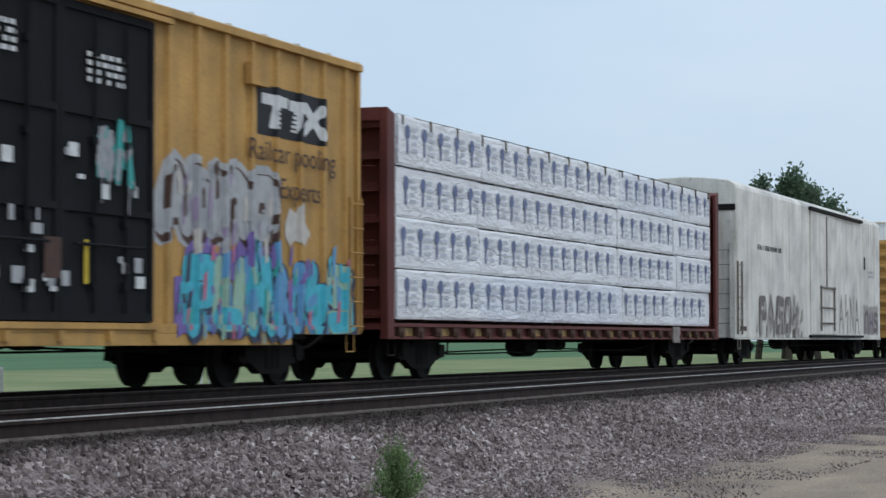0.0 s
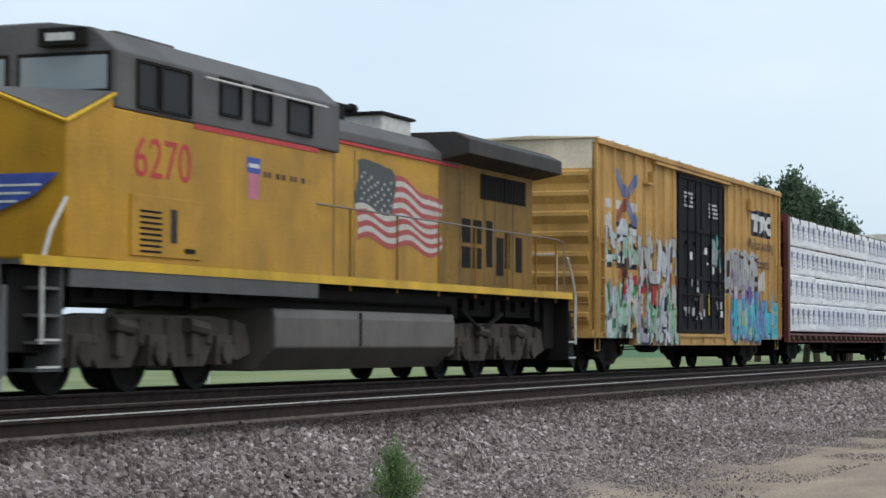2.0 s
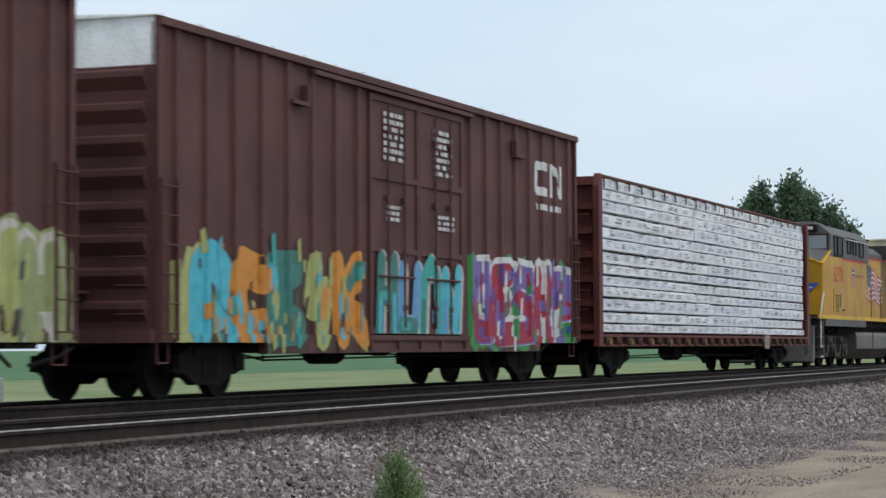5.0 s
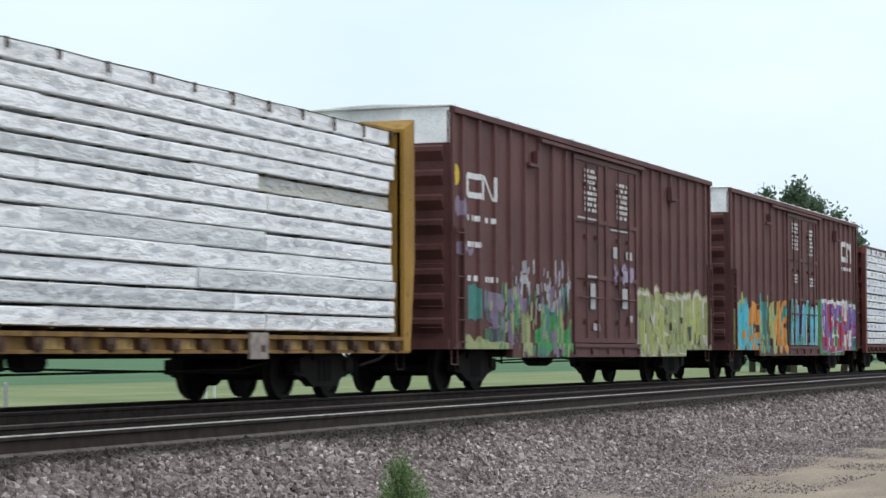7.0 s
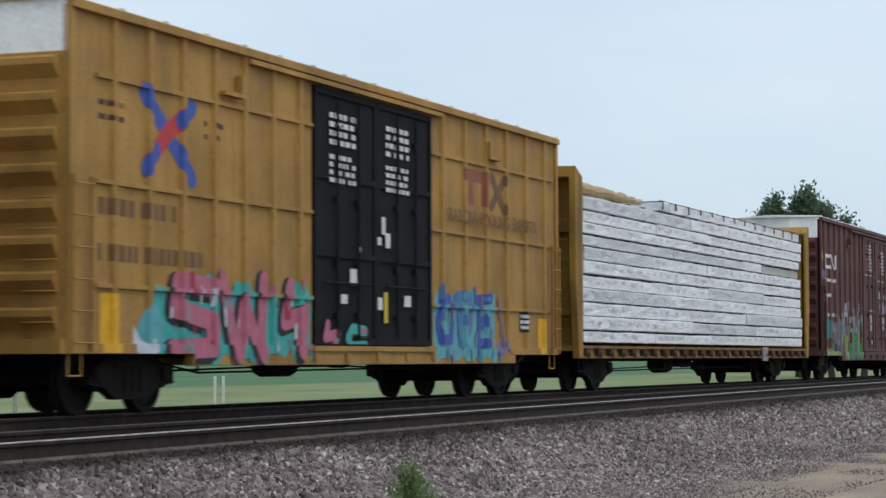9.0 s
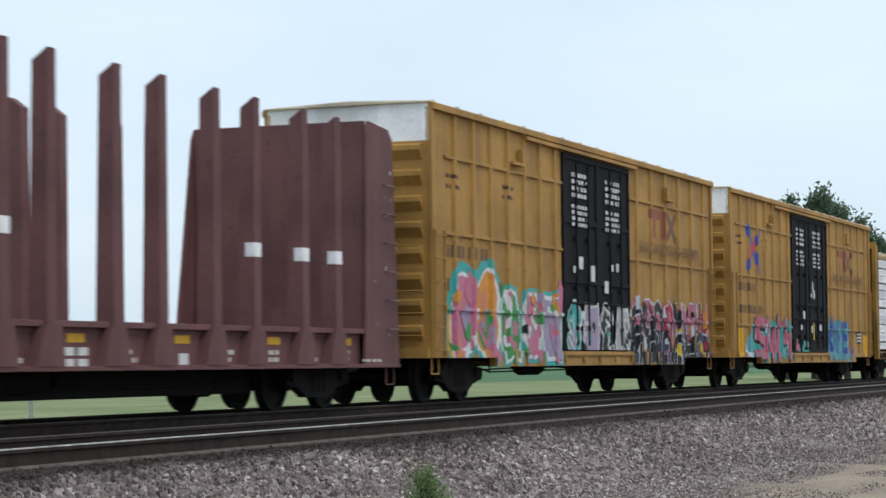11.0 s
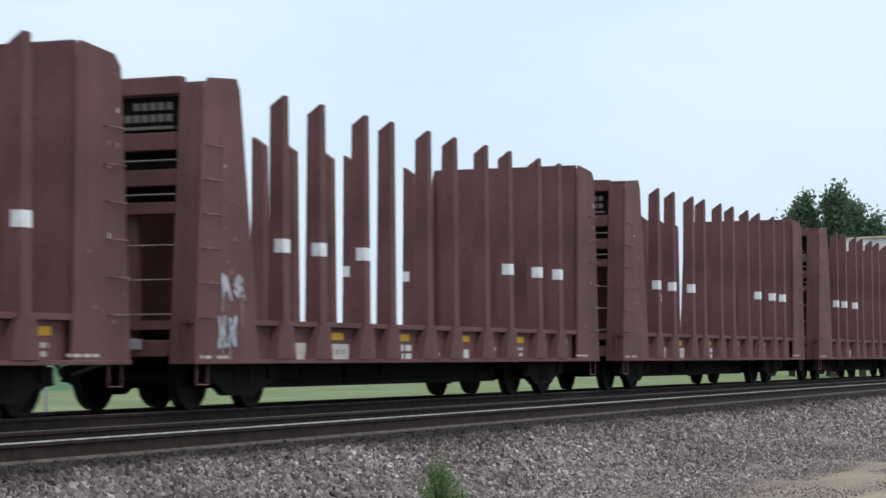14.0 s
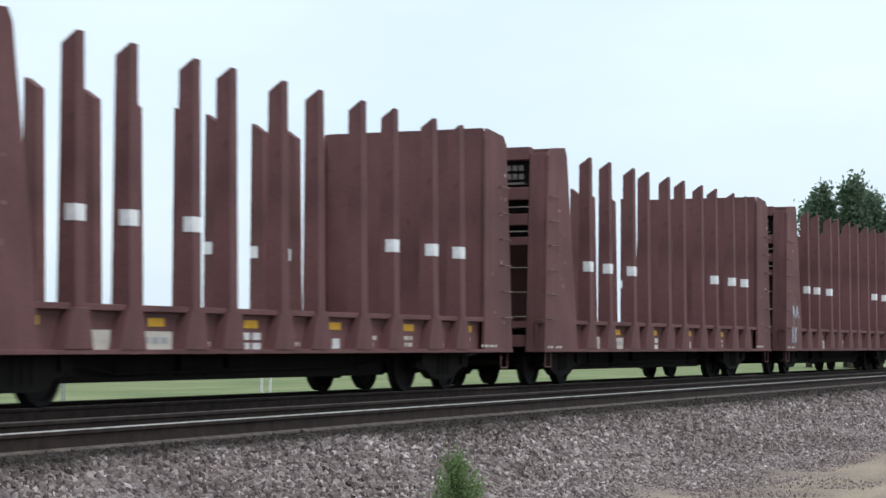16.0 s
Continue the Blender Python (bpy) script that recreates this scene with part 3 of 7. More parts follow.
def track(y, rate):
    bed = tagged(new("railway_track"), "steel rails on dark wooden ties in ballast", "railway track", "railway tracks")
    bed.matrix_basis = pose(0, y, 0)
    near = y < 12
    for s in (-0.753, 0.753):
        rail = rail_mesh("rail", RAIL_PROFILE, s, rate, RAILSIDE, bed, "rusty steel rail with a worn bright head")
        # only the nearest head gets the painted sheen, the other three stay dark
        rail_mesh("running_surface", [(-0.037, -0.005), (0.037, -0.005), (0.037, 0.003), (-0.037, 0.003)], s, rate, RAILSHEEN if near and s < 0 else RAILDARK, rail, "polished rail head")
        rail_mesh("rail_base", [(-0.0765, -0.186), (0.0765, -0.186), (0.0765, -0.171), (0.02, -0.150), (-0.02, -0.150), (-0.0765, -0.171)], s, rate, RAILBASE, rail, "dusty rail base")
    bm = bmesh.new()
    poly_prism(bm, [(-0.115, -0.36), (0.115, -0.36), (0.115, -0.20), (0.1, -0.188), (-0.1, -0.188), (-0.115, -0.20)], -1.3, 1.3)
    first = part("tie", bm, TIE, bed)
    first.matrix_basis = pose(10, veer(10, rate), 0)
    rng = random.Random(int(y * 10))
    for k in range(1, 130):
        x = 10 + k * 0.52
        shared("tie", first, bed, pose(x, veer(x, rate) + rng.uniform(-.05, .05), rng.uniform(-.012, 0.0), 0, 0, rng.uniform(-1.2, 1.2)))
    return bed


NEAR_TRACK, FAR_TRACK = track(11.10, 0.021), track(CAR_Y, 0.0)

# ---------------------------------------------------------------- field posts, tree, weed
POSTM = flat("post_white", (0.62, 0.62, 0.58), 0.6)
POSTG = flat("post_grey", (0.33, 0.33, 0.31), 0.7)


def post(x, y, h, w, mat, label):
    bm = bmesh.new()
    z = ground_height(y)
    poly_prism(bm, [(-w / 2, -0.2), (w / 2, -0.2), (w / 2, h - 0.05), (w / 3, h), (-w / 3, h), (-w / 2, h - 0.05)], -0.04, 0.04)
    ob = part("marker_post", bm, mat, None)
    ob.matrix_basis = pose(x, y, z, 0, 0, 20)
    tagged(ob, label, "post", "posts in the grass")


post(69.3, 35.45, 1.05, 0.2, POSTM, "white marker post standing in the grass")
post(69.95, 35.45, 1.05, 0.2, POSTM, "white marker post standing in the grass")
post(53.9, 33.9, 0.85, 0.22, POSTG, "weathered grey post standing in the grass")


def leaf_material(name, dark, light):
    m, n, l, b = material(name, 0.7)
    g = n.new("ShaderNodeNewGeometry")
    l.new(ramp(n, l, g.outputs["Random Per Island"], [(0, dark), (1, light)]), b.inputs["Base Color"])
    thin, both = n.new("ShaderNodeBsdfTranslucent"), n.new("ShaderNodeMixShader")
    l.new(b.inputs["Base Color"].links[0].from_socket, thin.inputs[0])
    both.inputs[0].default_value = 0.45
    l.new(b.outputs[0], both.inputs[1])
    l.new(thin.outputs[0], both.inputs[2])
    l.new(both.outputs[0], n["Material Output"].inputs[0])
    return m


LEAF = leaf_material("leaf", (0.07, 0.115, 0.07), (0.18, 0.24, 0.15))
WEED = leaf_material("weed_leaf", (0.10, 0.17, 0.055), (0.28, 0.37, 0.17))
BARK = flat("bark", (0.07, 0.055, 0.04), 0.95, 0.3)


def leaf_cloud(rs, centres, per, spread, size):
    """Small bent leaf blades round the given centres."""
    c = np.repeat(np.array(centres), per, axis=0)
    n = len(c)
    c = c + rs.normal(0, 1, (n, 3)) * np.array(spread)
    u = rs.normal(0, 1, (n, 3))
    u /= np.linalg.norm(u, axis=1)[:, None]
    w = np.cross(u, rs.normal(0, 1, (n, 3)))
    w /= np.linalg.norm(w, axis=1)[:, None]
    s = size * rs.uniform(0.5, 1.4, (n, 1))
    v = np.stack([c - u * s, c + w * s * 0.45, c + u * s, c - w * s * 0.45], 1).reshape(-1, 3)
    return v.tolist(), [(4 * k, 4 * k + 1, 4 * k + 2, 4 * k + 3) for k in range(n)]


def tree():
    """The tall trees behind the line: several stems close together with ragged tops."""
    rs, rng = np.random.RandomState(3), random.Random(4)
    for x, y, top, wide in ((178, 40.2, 13.9, 1.9), (184, 39.3, 12.6, 2.2), (177, 37.4, 14.3, 1.7), (181, 36.8, 13.0, 2.0), (178, 35.2, 13.1, 1.7), (179, 33.8, 11.9, 1.4), (183, 42.2, 12.6, 1.3), (178, 32.7, 10.2, 1.0)):
        root = tagged(new("tree"), "tall green broadleaf tree with a ragged crown", "tree", "trees behind the line")
        root.matrix_basis = pose(x, y, ground_height(y))
        bm = bmesh.new()
        tips = []
        p, r = Vector((0, 0, -0.3)), 0.28
        for k in range(7):
            q = p + Vector((rng.uniform(-.3, .3), rng.uniform(-.3, .3), top / 7.6))
            rod(bm, p, q, r)
            p, r = q, r * 0.8
            if k > 0:
                for _ in range(5):
                    a, reach = rng.uniform(0, math.tau), wide * rng.uniform(0.45, 1.0) * (1.25 - 0.16 * k)
                    tip = p + Vector((math.cos(a) * reach, math.sin(a) * reach, rng.uniform(0.4, 1.9)))
                    rod(bm, p, tip, r * 0.35, 4)
                    tips += [tip, p.lerp(tip, 0.6)]
        tips += [p, p + Vector((0.1, 0, 0.7)), p + Vector((-.1, .1, 1.3)), p + Vector((rng.uniform(-.2, .2), rng.uniform(-.2, .2), 1.9))]
        part("trunk", bm, BARK, root)
        me = bpy.data.meshes.new("crown")
        v, f = leaf_cloud(rs, [tuple(t) for t in tips], 150, (0.42, 0.42, 0.46), 0.2)
        me.from_pydata(v, [], f)
        me.materials.append(LEAF)
        crown = new("crown", me)
        crown.parent = root


tree()


def weed(x, y, tall, wide, seed):
    rs, rng = np.random.RandomState(seed), random.Random(seed)
    root = tagged(new("weed_bush"), "feathery green weed growing on the ballast bank", "weed")
    root.matrix_basis = pose(x, y, ground_height(y) - 0.02)
    bm, tips = bmesh.new(), []
    for k in range(60):
        a, reach, h = rng.uniform(0, math.tau), wide * 0.5 * rng.random() ** 0.6, 0
        h = tall * rng.uniform(0.75, 1.0) * (1 - 0.62 * (reach / (wide * 0.5)) ** 2)
        tip = Vector((math.cos(a) * reach, math.sin(a) * reach, h))
        mid = Vector((tip.x * 0.45, tip.y * 0.45, h * 0.55))
        rod(bm, (rng.uniform(-.03, .03), rng.uniform(-.03, .03), 0), mid, 0.004, 4)
        rod(bm, mid, tip, 0.003, 4)
        tips += [tuple(mid.lerp(tip, q)) for q in (-0.6, -0.3, 0, 0.25, 0.5, 0.75, 1)]
    part("stem", bm, WEED, root)
    me = bpy.data.meshes.new("leaves")
    v, f = leaf_cloud(rs, tips, 17, (0.032, 0.032, 0.050), 0.0155)
    me.from_pydata(v, [], f)
    me.materials.append(WEED)
    ob = new("leaves", me)
    ob.parent = root


weed(19.45, 7.87, 0.68, 0.56, 2)

# ---------------------------------------------------------------- running gear
WHEELSETS = {"freight": [], "engine": []}


def wheelset_mesh(r, name):
    bm = bmesh.new()
    for s in (-1, 1):
        y = s * 0.753
        lathe(bm, [(r * 0.28, y - s * 0.07), (r * 0.34, y - s * 0.075), (r * 0.80, y - s * 0.035), (r * 0.86, y - s * 0.07), (r + 0.027, y - s * 0.065), (r + 0.02, y - s * 0.04),
                   (r, y - s * 0.03), (r - 0.006, y + s * 0.07), (r * 0.86, y + s * 0.075), (r * 0.80, y + s * 0.02), (r * 0.34, y + s * 0.055), (r * 0.30, y + s * 0.09)], 24)
        lathe(bm, [(0.09, y + s * 0.1), (0.12, y + s * 0.2), (0.12, y + s * 0.34), (0.06, y + s * 0.37)], 10)
        for k in range(3):
            a = k * math.tau / 3
            rod(bm, (0.06 * math.cos(a), y + s * 0.36, 0.06 * math.sin(a)), (0.06 * math.cos(a), y + s * 0.395, 0.06 * math.sin(a)), 0.018, 6)
    rod(bm, (0, -1.0, 0), (0, 1.0, 0), 0.085, 10)
    bmesh.ops.recalc_face_normals(bm, faces=bm.faces)
    me = bpy.data.meshes.new(name)
    bm.to_mesh(me)
    bm.free()
    me.materials.append(WHEELM)
    return me


FREIGHT_WHEELS, ENGINE_WHEELS = wheelset_mesh(0.457, "wheelset"), wheelset_mesh(0.533, "wheelset")
FIRST_TRUCK = []


def truck(car, x):
    """A two-axle freight truck: side frames with spring nests, bolster and two wheelsets."""
    if FIRST_TRUCK:
        o = clone(FIRST_TRUCK[0], car, pose(x, 0, 0))
        WHEELSETS["freight"] += [c for c in o.children if c.name.startswith("wheelset")]
        return o
    bm = bmesh.new()
    for s in (-1, 1):
        y0, y1 = s * 0.98, s * 1.13
        poly_prism(bm, [(-1.15, 0.40), (-0.98, 0.62), (-0.45, 0.80), (0.45, 0.80), (0.98, 0.62), (1.15, 0.40), (0.75, 0.36), (0.42, 0.20), (-0.42, 0.20), (-0.75, 0.36)], min(y0, y1), max(y0, y1))
        for k in (-0.2, 0.0, 0.2):
            rod(bm, (k, s * 1.08, 0.28), (k, s * 1.08, 0.62), 0.085, 8)
        for k in (-0.89, 0.89):
            box(bm, k - 0.14, k + 0.14, min(s * 0.95, s * 1.18), max(s * 0.95, s * 1.18), 0.44, 0.62)
        box(bm, -0.5, 0.5, min(s * 1.13, s * 1.16), max(s * 1.13, s * 1.16), 0.62, 0.76)
    box(bm, -0.22, 0.22, -1.12, 1.12, 0.5, 0.84)
    box(bm, -0.5, 0.5, -0.35, 0.35, 0.62, 0.9)
    for k in (-0.38, 0.38):
        box(bm, k - 0.07, k + 0.07, -0.8, 0.8, 0.3, 0.42)
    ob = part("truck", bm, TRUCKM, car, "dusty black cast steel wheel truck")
    ob.matrix_basis = pose(x, 0, 0)
    FIRST_TRUCK.append(ob)
    for k in (-0.89, 0.89):
        w = new("wheelset", FREIGHT_WHEELS)
        w.parent, w.matrix_basis = ob, pose(k, 0, 0.457)
        WHEELSETS["freight"].append(w)
    return ob


def couplers(car, half, reach=0.95):
    for s in (-1, 1):
        bm = bmesh.new()
        a, b = s * (half - 0.5), s * (half + reach - 0.25)
        box(bm, min(a, b), max(a, b), -0.08, 0.08, 0.78, 0.96)
        k = s * (half + reach - 0.1)
        box(bm, k - 0.17, k + 0.17, -0.15, 0.14, 0.72, 1.0)
        box(bm, min(k, k + s * 0.22), max(k, k + s * 0.22), -0.15, -0.03, 0.76, 0.97)
        part("coupler", bm, UNDER, car, "rusty black knuckle coupler", 0.01)
        bm = bmesh.new()
        rods(bm, [(s * (half - 0.1), -0.35, 0.8), (s * (half + 0.35), -0.3, 0.62), (s * (half + reach - 0.1), -0.12, 0.5)], 0.03)
        part("air_hose", bm, UNDER, car)


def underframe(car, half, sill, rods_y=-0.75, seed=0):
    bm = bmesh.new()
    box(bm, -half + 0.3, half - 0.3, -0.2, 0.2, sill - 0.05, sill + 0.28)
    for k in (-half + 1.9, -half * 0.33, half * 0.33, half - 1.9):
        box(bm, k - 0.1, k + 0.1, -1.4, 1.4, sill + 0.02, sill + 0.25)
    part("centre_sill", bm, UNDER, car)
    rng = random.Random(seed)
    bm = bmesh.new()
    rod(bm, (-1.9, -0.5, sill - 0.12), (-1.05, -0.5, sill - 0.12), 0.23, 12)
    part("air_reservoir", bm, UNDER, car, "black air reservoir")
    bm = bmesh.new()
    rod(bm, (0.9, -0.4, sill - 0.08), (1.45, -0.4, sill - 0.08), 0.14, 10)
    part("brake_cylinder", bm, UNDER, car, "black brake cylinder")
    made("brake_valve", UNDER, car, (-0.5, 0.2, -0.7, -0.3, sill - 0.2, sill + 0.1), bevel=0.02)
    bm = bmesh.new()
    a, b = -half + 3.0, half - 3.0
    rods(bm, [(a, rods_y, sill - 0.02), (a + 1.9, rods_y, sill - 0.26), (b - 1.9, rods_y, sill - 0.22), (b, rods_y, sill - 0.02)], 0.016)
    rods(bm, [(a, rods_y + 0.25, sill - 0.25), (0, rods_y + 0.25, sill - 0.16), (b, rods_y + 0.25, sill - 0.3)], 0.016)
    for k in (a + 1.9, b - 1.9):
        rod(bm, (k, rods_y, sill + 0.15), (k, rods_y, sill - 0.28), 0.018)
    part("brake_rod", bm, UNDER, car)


def ladder(car, x, y, z0, z1, width, count, mat, along="x", post=True):
    """Grab irons on a side (along x) or an end (along y), each one a part."""
    off = -0.07 if along == "x" else math.copysign(0.07, x)
    bm = bmesh.new()
    if along == "x":
        rods(bm, [(0, 0, 0), (0, off, 0), (width, off, 0), (width, 0, 0)], 0.012, 5)
    else:
        rods(bm, [(0, 0, 0), (off, 0, 0), (off, width, 0), (0, width, 0)], 0.012, 5)
    first = part("grab_iron", bm, mat, car)
    first.matrix_basis = pose(x, y, z0)
    for k in range(1, count):
        shared("grab_iron", first, car, pose(x, y, z0 + (z1 - z0) * k / (count - 1)))
    if post and along == "x":
        for k in (0, width):
            made("ladder_rail", mat, car, (x + k - 0.018, x + k + 0.018, y + off + 0.02, y - 0.005, z0 - 0.1, z1 + 0.1))


def stirrup(car, x, y, z, mat):
    bm = bmesh.new()
    rods(bm, [(x, y, z), (x, y, z - 0.30), (x + 0.32, y, z - 0.30), (x + 0.32, y, z)], 0.013, 5)
    part("stirrup", bm, mat, car)


# ---------------------------------------------------------------- boxcars
def boxcar(x0, x1, paint_, door_paint, label, group, doors, posts, belts=(), end_top=ENDWHITE, roof=None, seed=1, sill=0.77, eave=5.10):
    """A high-cube boxcar with two plug doors. Returns it, its half length and the Side to paint on."""
    half, mid = (x1 - x0) / 2, (x0 + x1) / 2
    car = thing("boxcar", mid, label, "boxcar", group)
    dx0, dx1 = doors[0] - mid, doors[1] - mid
    w = 1.52
    # side walls with door recess between
    for s in (-1, 1):
        a, b = sorted((s * (w - 0.06), s * w))
        made("side_wall", paint_, car, (-half, dx0, a, b, sill + 0.12, eave - 0.05))
        made("side_wall", paint_, car, (dx1, half, a, b, sill + 0.12, eave - 0.05))
        made("door_header", paint_, car, (dx0, dx1, a, b, eave - 0.2, eave - 0.05))
        a, b = sorted((s * (w - 0.1), s * (w + 0.05)))
        made("side_sill", paint_, car, (-half, half, a, b, sill + 0.02, sill + 0.15), (dx0 - 3.9, dx1 + 4.3, a, b, sill - 0.14, sill + 0.02), label="lower side sill", bevel=0.008)
        a, b = sorted((s * (w - 0.02), s * (w + 0.10)))
        made("top_rail", paint_, car, (-half, half, a, b, eave - 0.09, eave + 0.025), bevel=0.01)
    # posts
    first, spans = None, []
    for k, x in enumerate(posts):
        x -= mid
        spans.append((x - 0.05, x + 0.05, 0.06, 0.027))
        for s in (-1, 1):
            if first is None:
                bm = bmesh.new()
                poly_prism(bm, [(-0.075, 0.0), (-0.05, -0.06), (0.05, -0.06), (0.075, 0.0)], sill + 0.15, eave - 0.09, "z")
                first = part("post", bm, paint_, car)
                first.matrix_basis = pose(x, -w, 0)
            else:
                shared("post", first, car, pose(x, s * w, 0, 0, 0, 0 if s < 0 else 180))
    spans += [(-half, -half + 0.12, 0.06, 0.0), (half - 0.12, half, 0.06, 0.0)]
    for s in (-1, 1):
        for e in (-1, 1):
            a, b = sorted((e * half, e * (half - 0.12)))
            c, d = sorted((s * w, s * (w + 0.06)))
            made("corner_post", paint_, car, (a, b, c, d, sill + 0.02, eave - 0.05), bevel=0.012)
    zbands = []
    for z in belts:
        zbands.append((z - 0.03, z + 0.03, 0.045, 0.0))
        for a, b in ((-half + 0.12 + 0.55, dx0 - 0.02), (dx1 + 0.02, half - 0.3)):
            made("belt_rail", paint_, car, (a, b, -w - 0.045, -w, z - 0.03, z + 0.03), bevel=0.006)
            made("belt_rail", paint_, car, (a, b, w, w + 0.045, z - 0.03, z + 0.03), bevel=0.006)
    # doors, two each side
    dm = (dx0 + dx1) / 2
    dtop, dbot = eave - 0.22, sill + 0.17
    for s in (-1, 1):
        for a, b in ((dx0 + 0.02, dm - 0.012), (dm + 0.012, dx1 - 0.02)):
            c, d = sorted((s * (w - 0.05), s * (w + 0.015)))
            door = made("door", door_paint, car, (a, b, c, d, dbot, dtop), label="plug door with locking bars", bevel=0.01)
            c, d = sorted((s * (w + 0.015), s * (w + 0.05)))
            made("door_frame", door_paint, door, (a, a + 0.09, c, d, dbot, dtop), (b - 0.09, b, c, d, dbot, dtop), (a + 0.09, b - 0.09, c, d, dtop - 0.1, dtop),
                 (a + 0.09, b - 0.09, c, d, dbot, dbot + 0.1), *[(a + 0.09, b - 0.09, c, d, z, z + 0.09) for z in (dbot + 1.35, dbot + 2.55)])
            bm = bmesh.new()
            for q in (0.33, 0.67):
                x = a + (b - a) * q
                rod(bm, (x, s * (w + 0.075), dbot + 0.1), (x, s * (w + 0.075), dtop - 0.15), 0.022)
                for z in (dbot + 0.4, dbot + 1.2, dbot + 2.2, dbot + 3.3):
                    box(bm, x - 0.06, x + 0.06, *sorted((s * (w + 0.015), s * (w + 0.1))), z, z + 0.09)
            rod(bm, (a + 0.3, s * (w + 0.09), dbot + 0.95), (b - 0.3, s * (w + 0.09), dbot + 0.95), 0.02)
            part("locking_bar", bm, door_paint, door)
        c, d = sorted((s * (w + 0.02), s * (w + 0.12)))
        made("door_track", paint_, car, (dx0 - 2.3, dx1 + 0.4, c, d, dtop + 0.03, dtop + 0.10), label="door track under the eave")
        made("door_sill", paint_, car, (dx0 - 0.1, dx1 + 0.1, *sorted((s * w, s * (w + 0.09))), dbot - 0.1, dbot - 0.02), *[(k - 0.06, k + 0.06, *sorted((s * w, s * (w + 0.10))), sill - 0.08, dbot - 0.12) for k in (dx0, dx0 + 1.2, dm, dx1 - 1.2, dx1)])
        # small platform bracket high on each half
        for k, e in ((dx0 - 2.6, 1), (dx1 + 3.25, -1)):
            c, d = sorted((s * (w + 0.02), s * (w + 0.13)))
            made("bracket", paint_, car, (k - 0.5, k + 0.1, c, d, eave - 0.72, eave - 0.66), (k - 0.5 if e < 0 else k, k - 0.4 if e < 0 else k + 0.1, c, d, eave - 0.66, eave - 0.4))
    # ends
    for e in (-1, 1):
        a, b = sorted((e * (half - 0.06), e * half))
        made("end_wall", paint_, car, (a, b, -w, w, sill + 0.05, eave - 0.62))
        made("end_top", end_top, car, (a, b, -w, w, eave - 0.62, eave + 0.04), label="upper end panel")
        bm = bmesh.new()
        for k in range(8):
            z = sill + 0.3 + k * 0.44
            poly_prism(bm, [(e * half, z), (e * (half + 0.11), z + 0.17), (e * (half + 0.11), z + 0.25), (e * half, z + 0.29)], -w + 0.12, w - 0.12)
        part("end_rib", bm, paint_, car, "horizontal ribs pressed in the end")
        made("end_sill", paint_, car, (min(a, e * (half + 0.12)), max(b, e * (half + 0.12)), -w, w, sill + 0.02, sill + 0.2))
        ladder(car, e * (half + 0.02), -w + 0.12, sill + 0.4, sill + 2.3, 0.42, 6, paint_, "y")
        bm = bmesh.new()
        if e < 0:
            box(bm, -half - 0.32, -half - 0.02, -0.55, 0.15, sill + 0.68, sill + 0.72)
            rod(bm, (-half - 0.3, -0.5, sill + 0.7), (-half - 0.3, -0.5, sill + 1.15), 0.015)
            rod(bm, (-half - 0.3, 0.1, sill + 0.7), (-half - 0.3, 0.1, sill + 1.15), 0.015)
            rod(bm, (-half - 0.3, -0.5, sill + 1.15), (-half - 0.3, 0.1, sill + 1.15), 0.015)
            part("end_platform", bm, paint_, car)
        else:
            bm.free()
    # roof, slightly peaked, with cross seams
    bm = bmesh.new()
    poly_prism(bm, [(-w - 0.06, eave + 0.027), (-w - 0.06, eave + 0.05), (0, eave + 0.10), (w + 0.06, eave + 0.05), (w + 0.06, eave + 0.027)], -half - 0.06, half + 0.06, "x")
    part("roof", bm, roof or paint_, car, "weathered peaked roof", 0.01)
    bm = bmesh.new()
    n = 16
    for k in range(n + 1):
        x = -half + 0.1 + (2 * half - 0.2) * k / n
        poly_prism(bm, [(-w - 0.07, eave + 0.03), (-w - 0.07, eave + 0.07), (0, eave + 0.125), (w + 0.07, eave + 0.07), (w + 0.07, eave + 0.03), (0, eave + 0.09)], x - 0.03, x + 0.03, "x")
    part("roof_seam", bm, roof or paint_, car)
    ladder(car, -half + 0.03, -w - 0.055, sill + 0.15, sill + 2.1, 0.45, 6, paint_)
    ladder(car, half - 0.5, -w - 0.055, sill + 0.15, sill + 2.1, 0.45, 6, paint_)
    for x in (-half + 0.05, half - 0.45):
        stirrup(car, x, -w, sill + 0.05, paint_)
        stirrup(car, x, w, sill + 0.05, paint_)
    underframe(car, half, sill + 0.02, seed=seed)
    couplers(car, half)
    truck(car, -half + 2.35)
    truck(car, half - 2.35)
    zbands.append((sill - 0.15, sill + 0.15, 0.052, 0.0))
    return car, half, mid, Side(-w, spans, zbands, sill + 0.025, (dx0 - 3.88, dx1 + 4.28, sill - 0.135)), Side(-w - 0.05, floor=sill + 0.18)


def spread(a, b, n):
    return [a + (b - a) * (k + 0.5) / n for k in range(n)]


def side_data(s, x, z, rng, ink="white", rows=4, w=0.5, h=0.42, layer=0):
    s.bars(ink, x, x + w, z, z + h, rows, rng, layer)


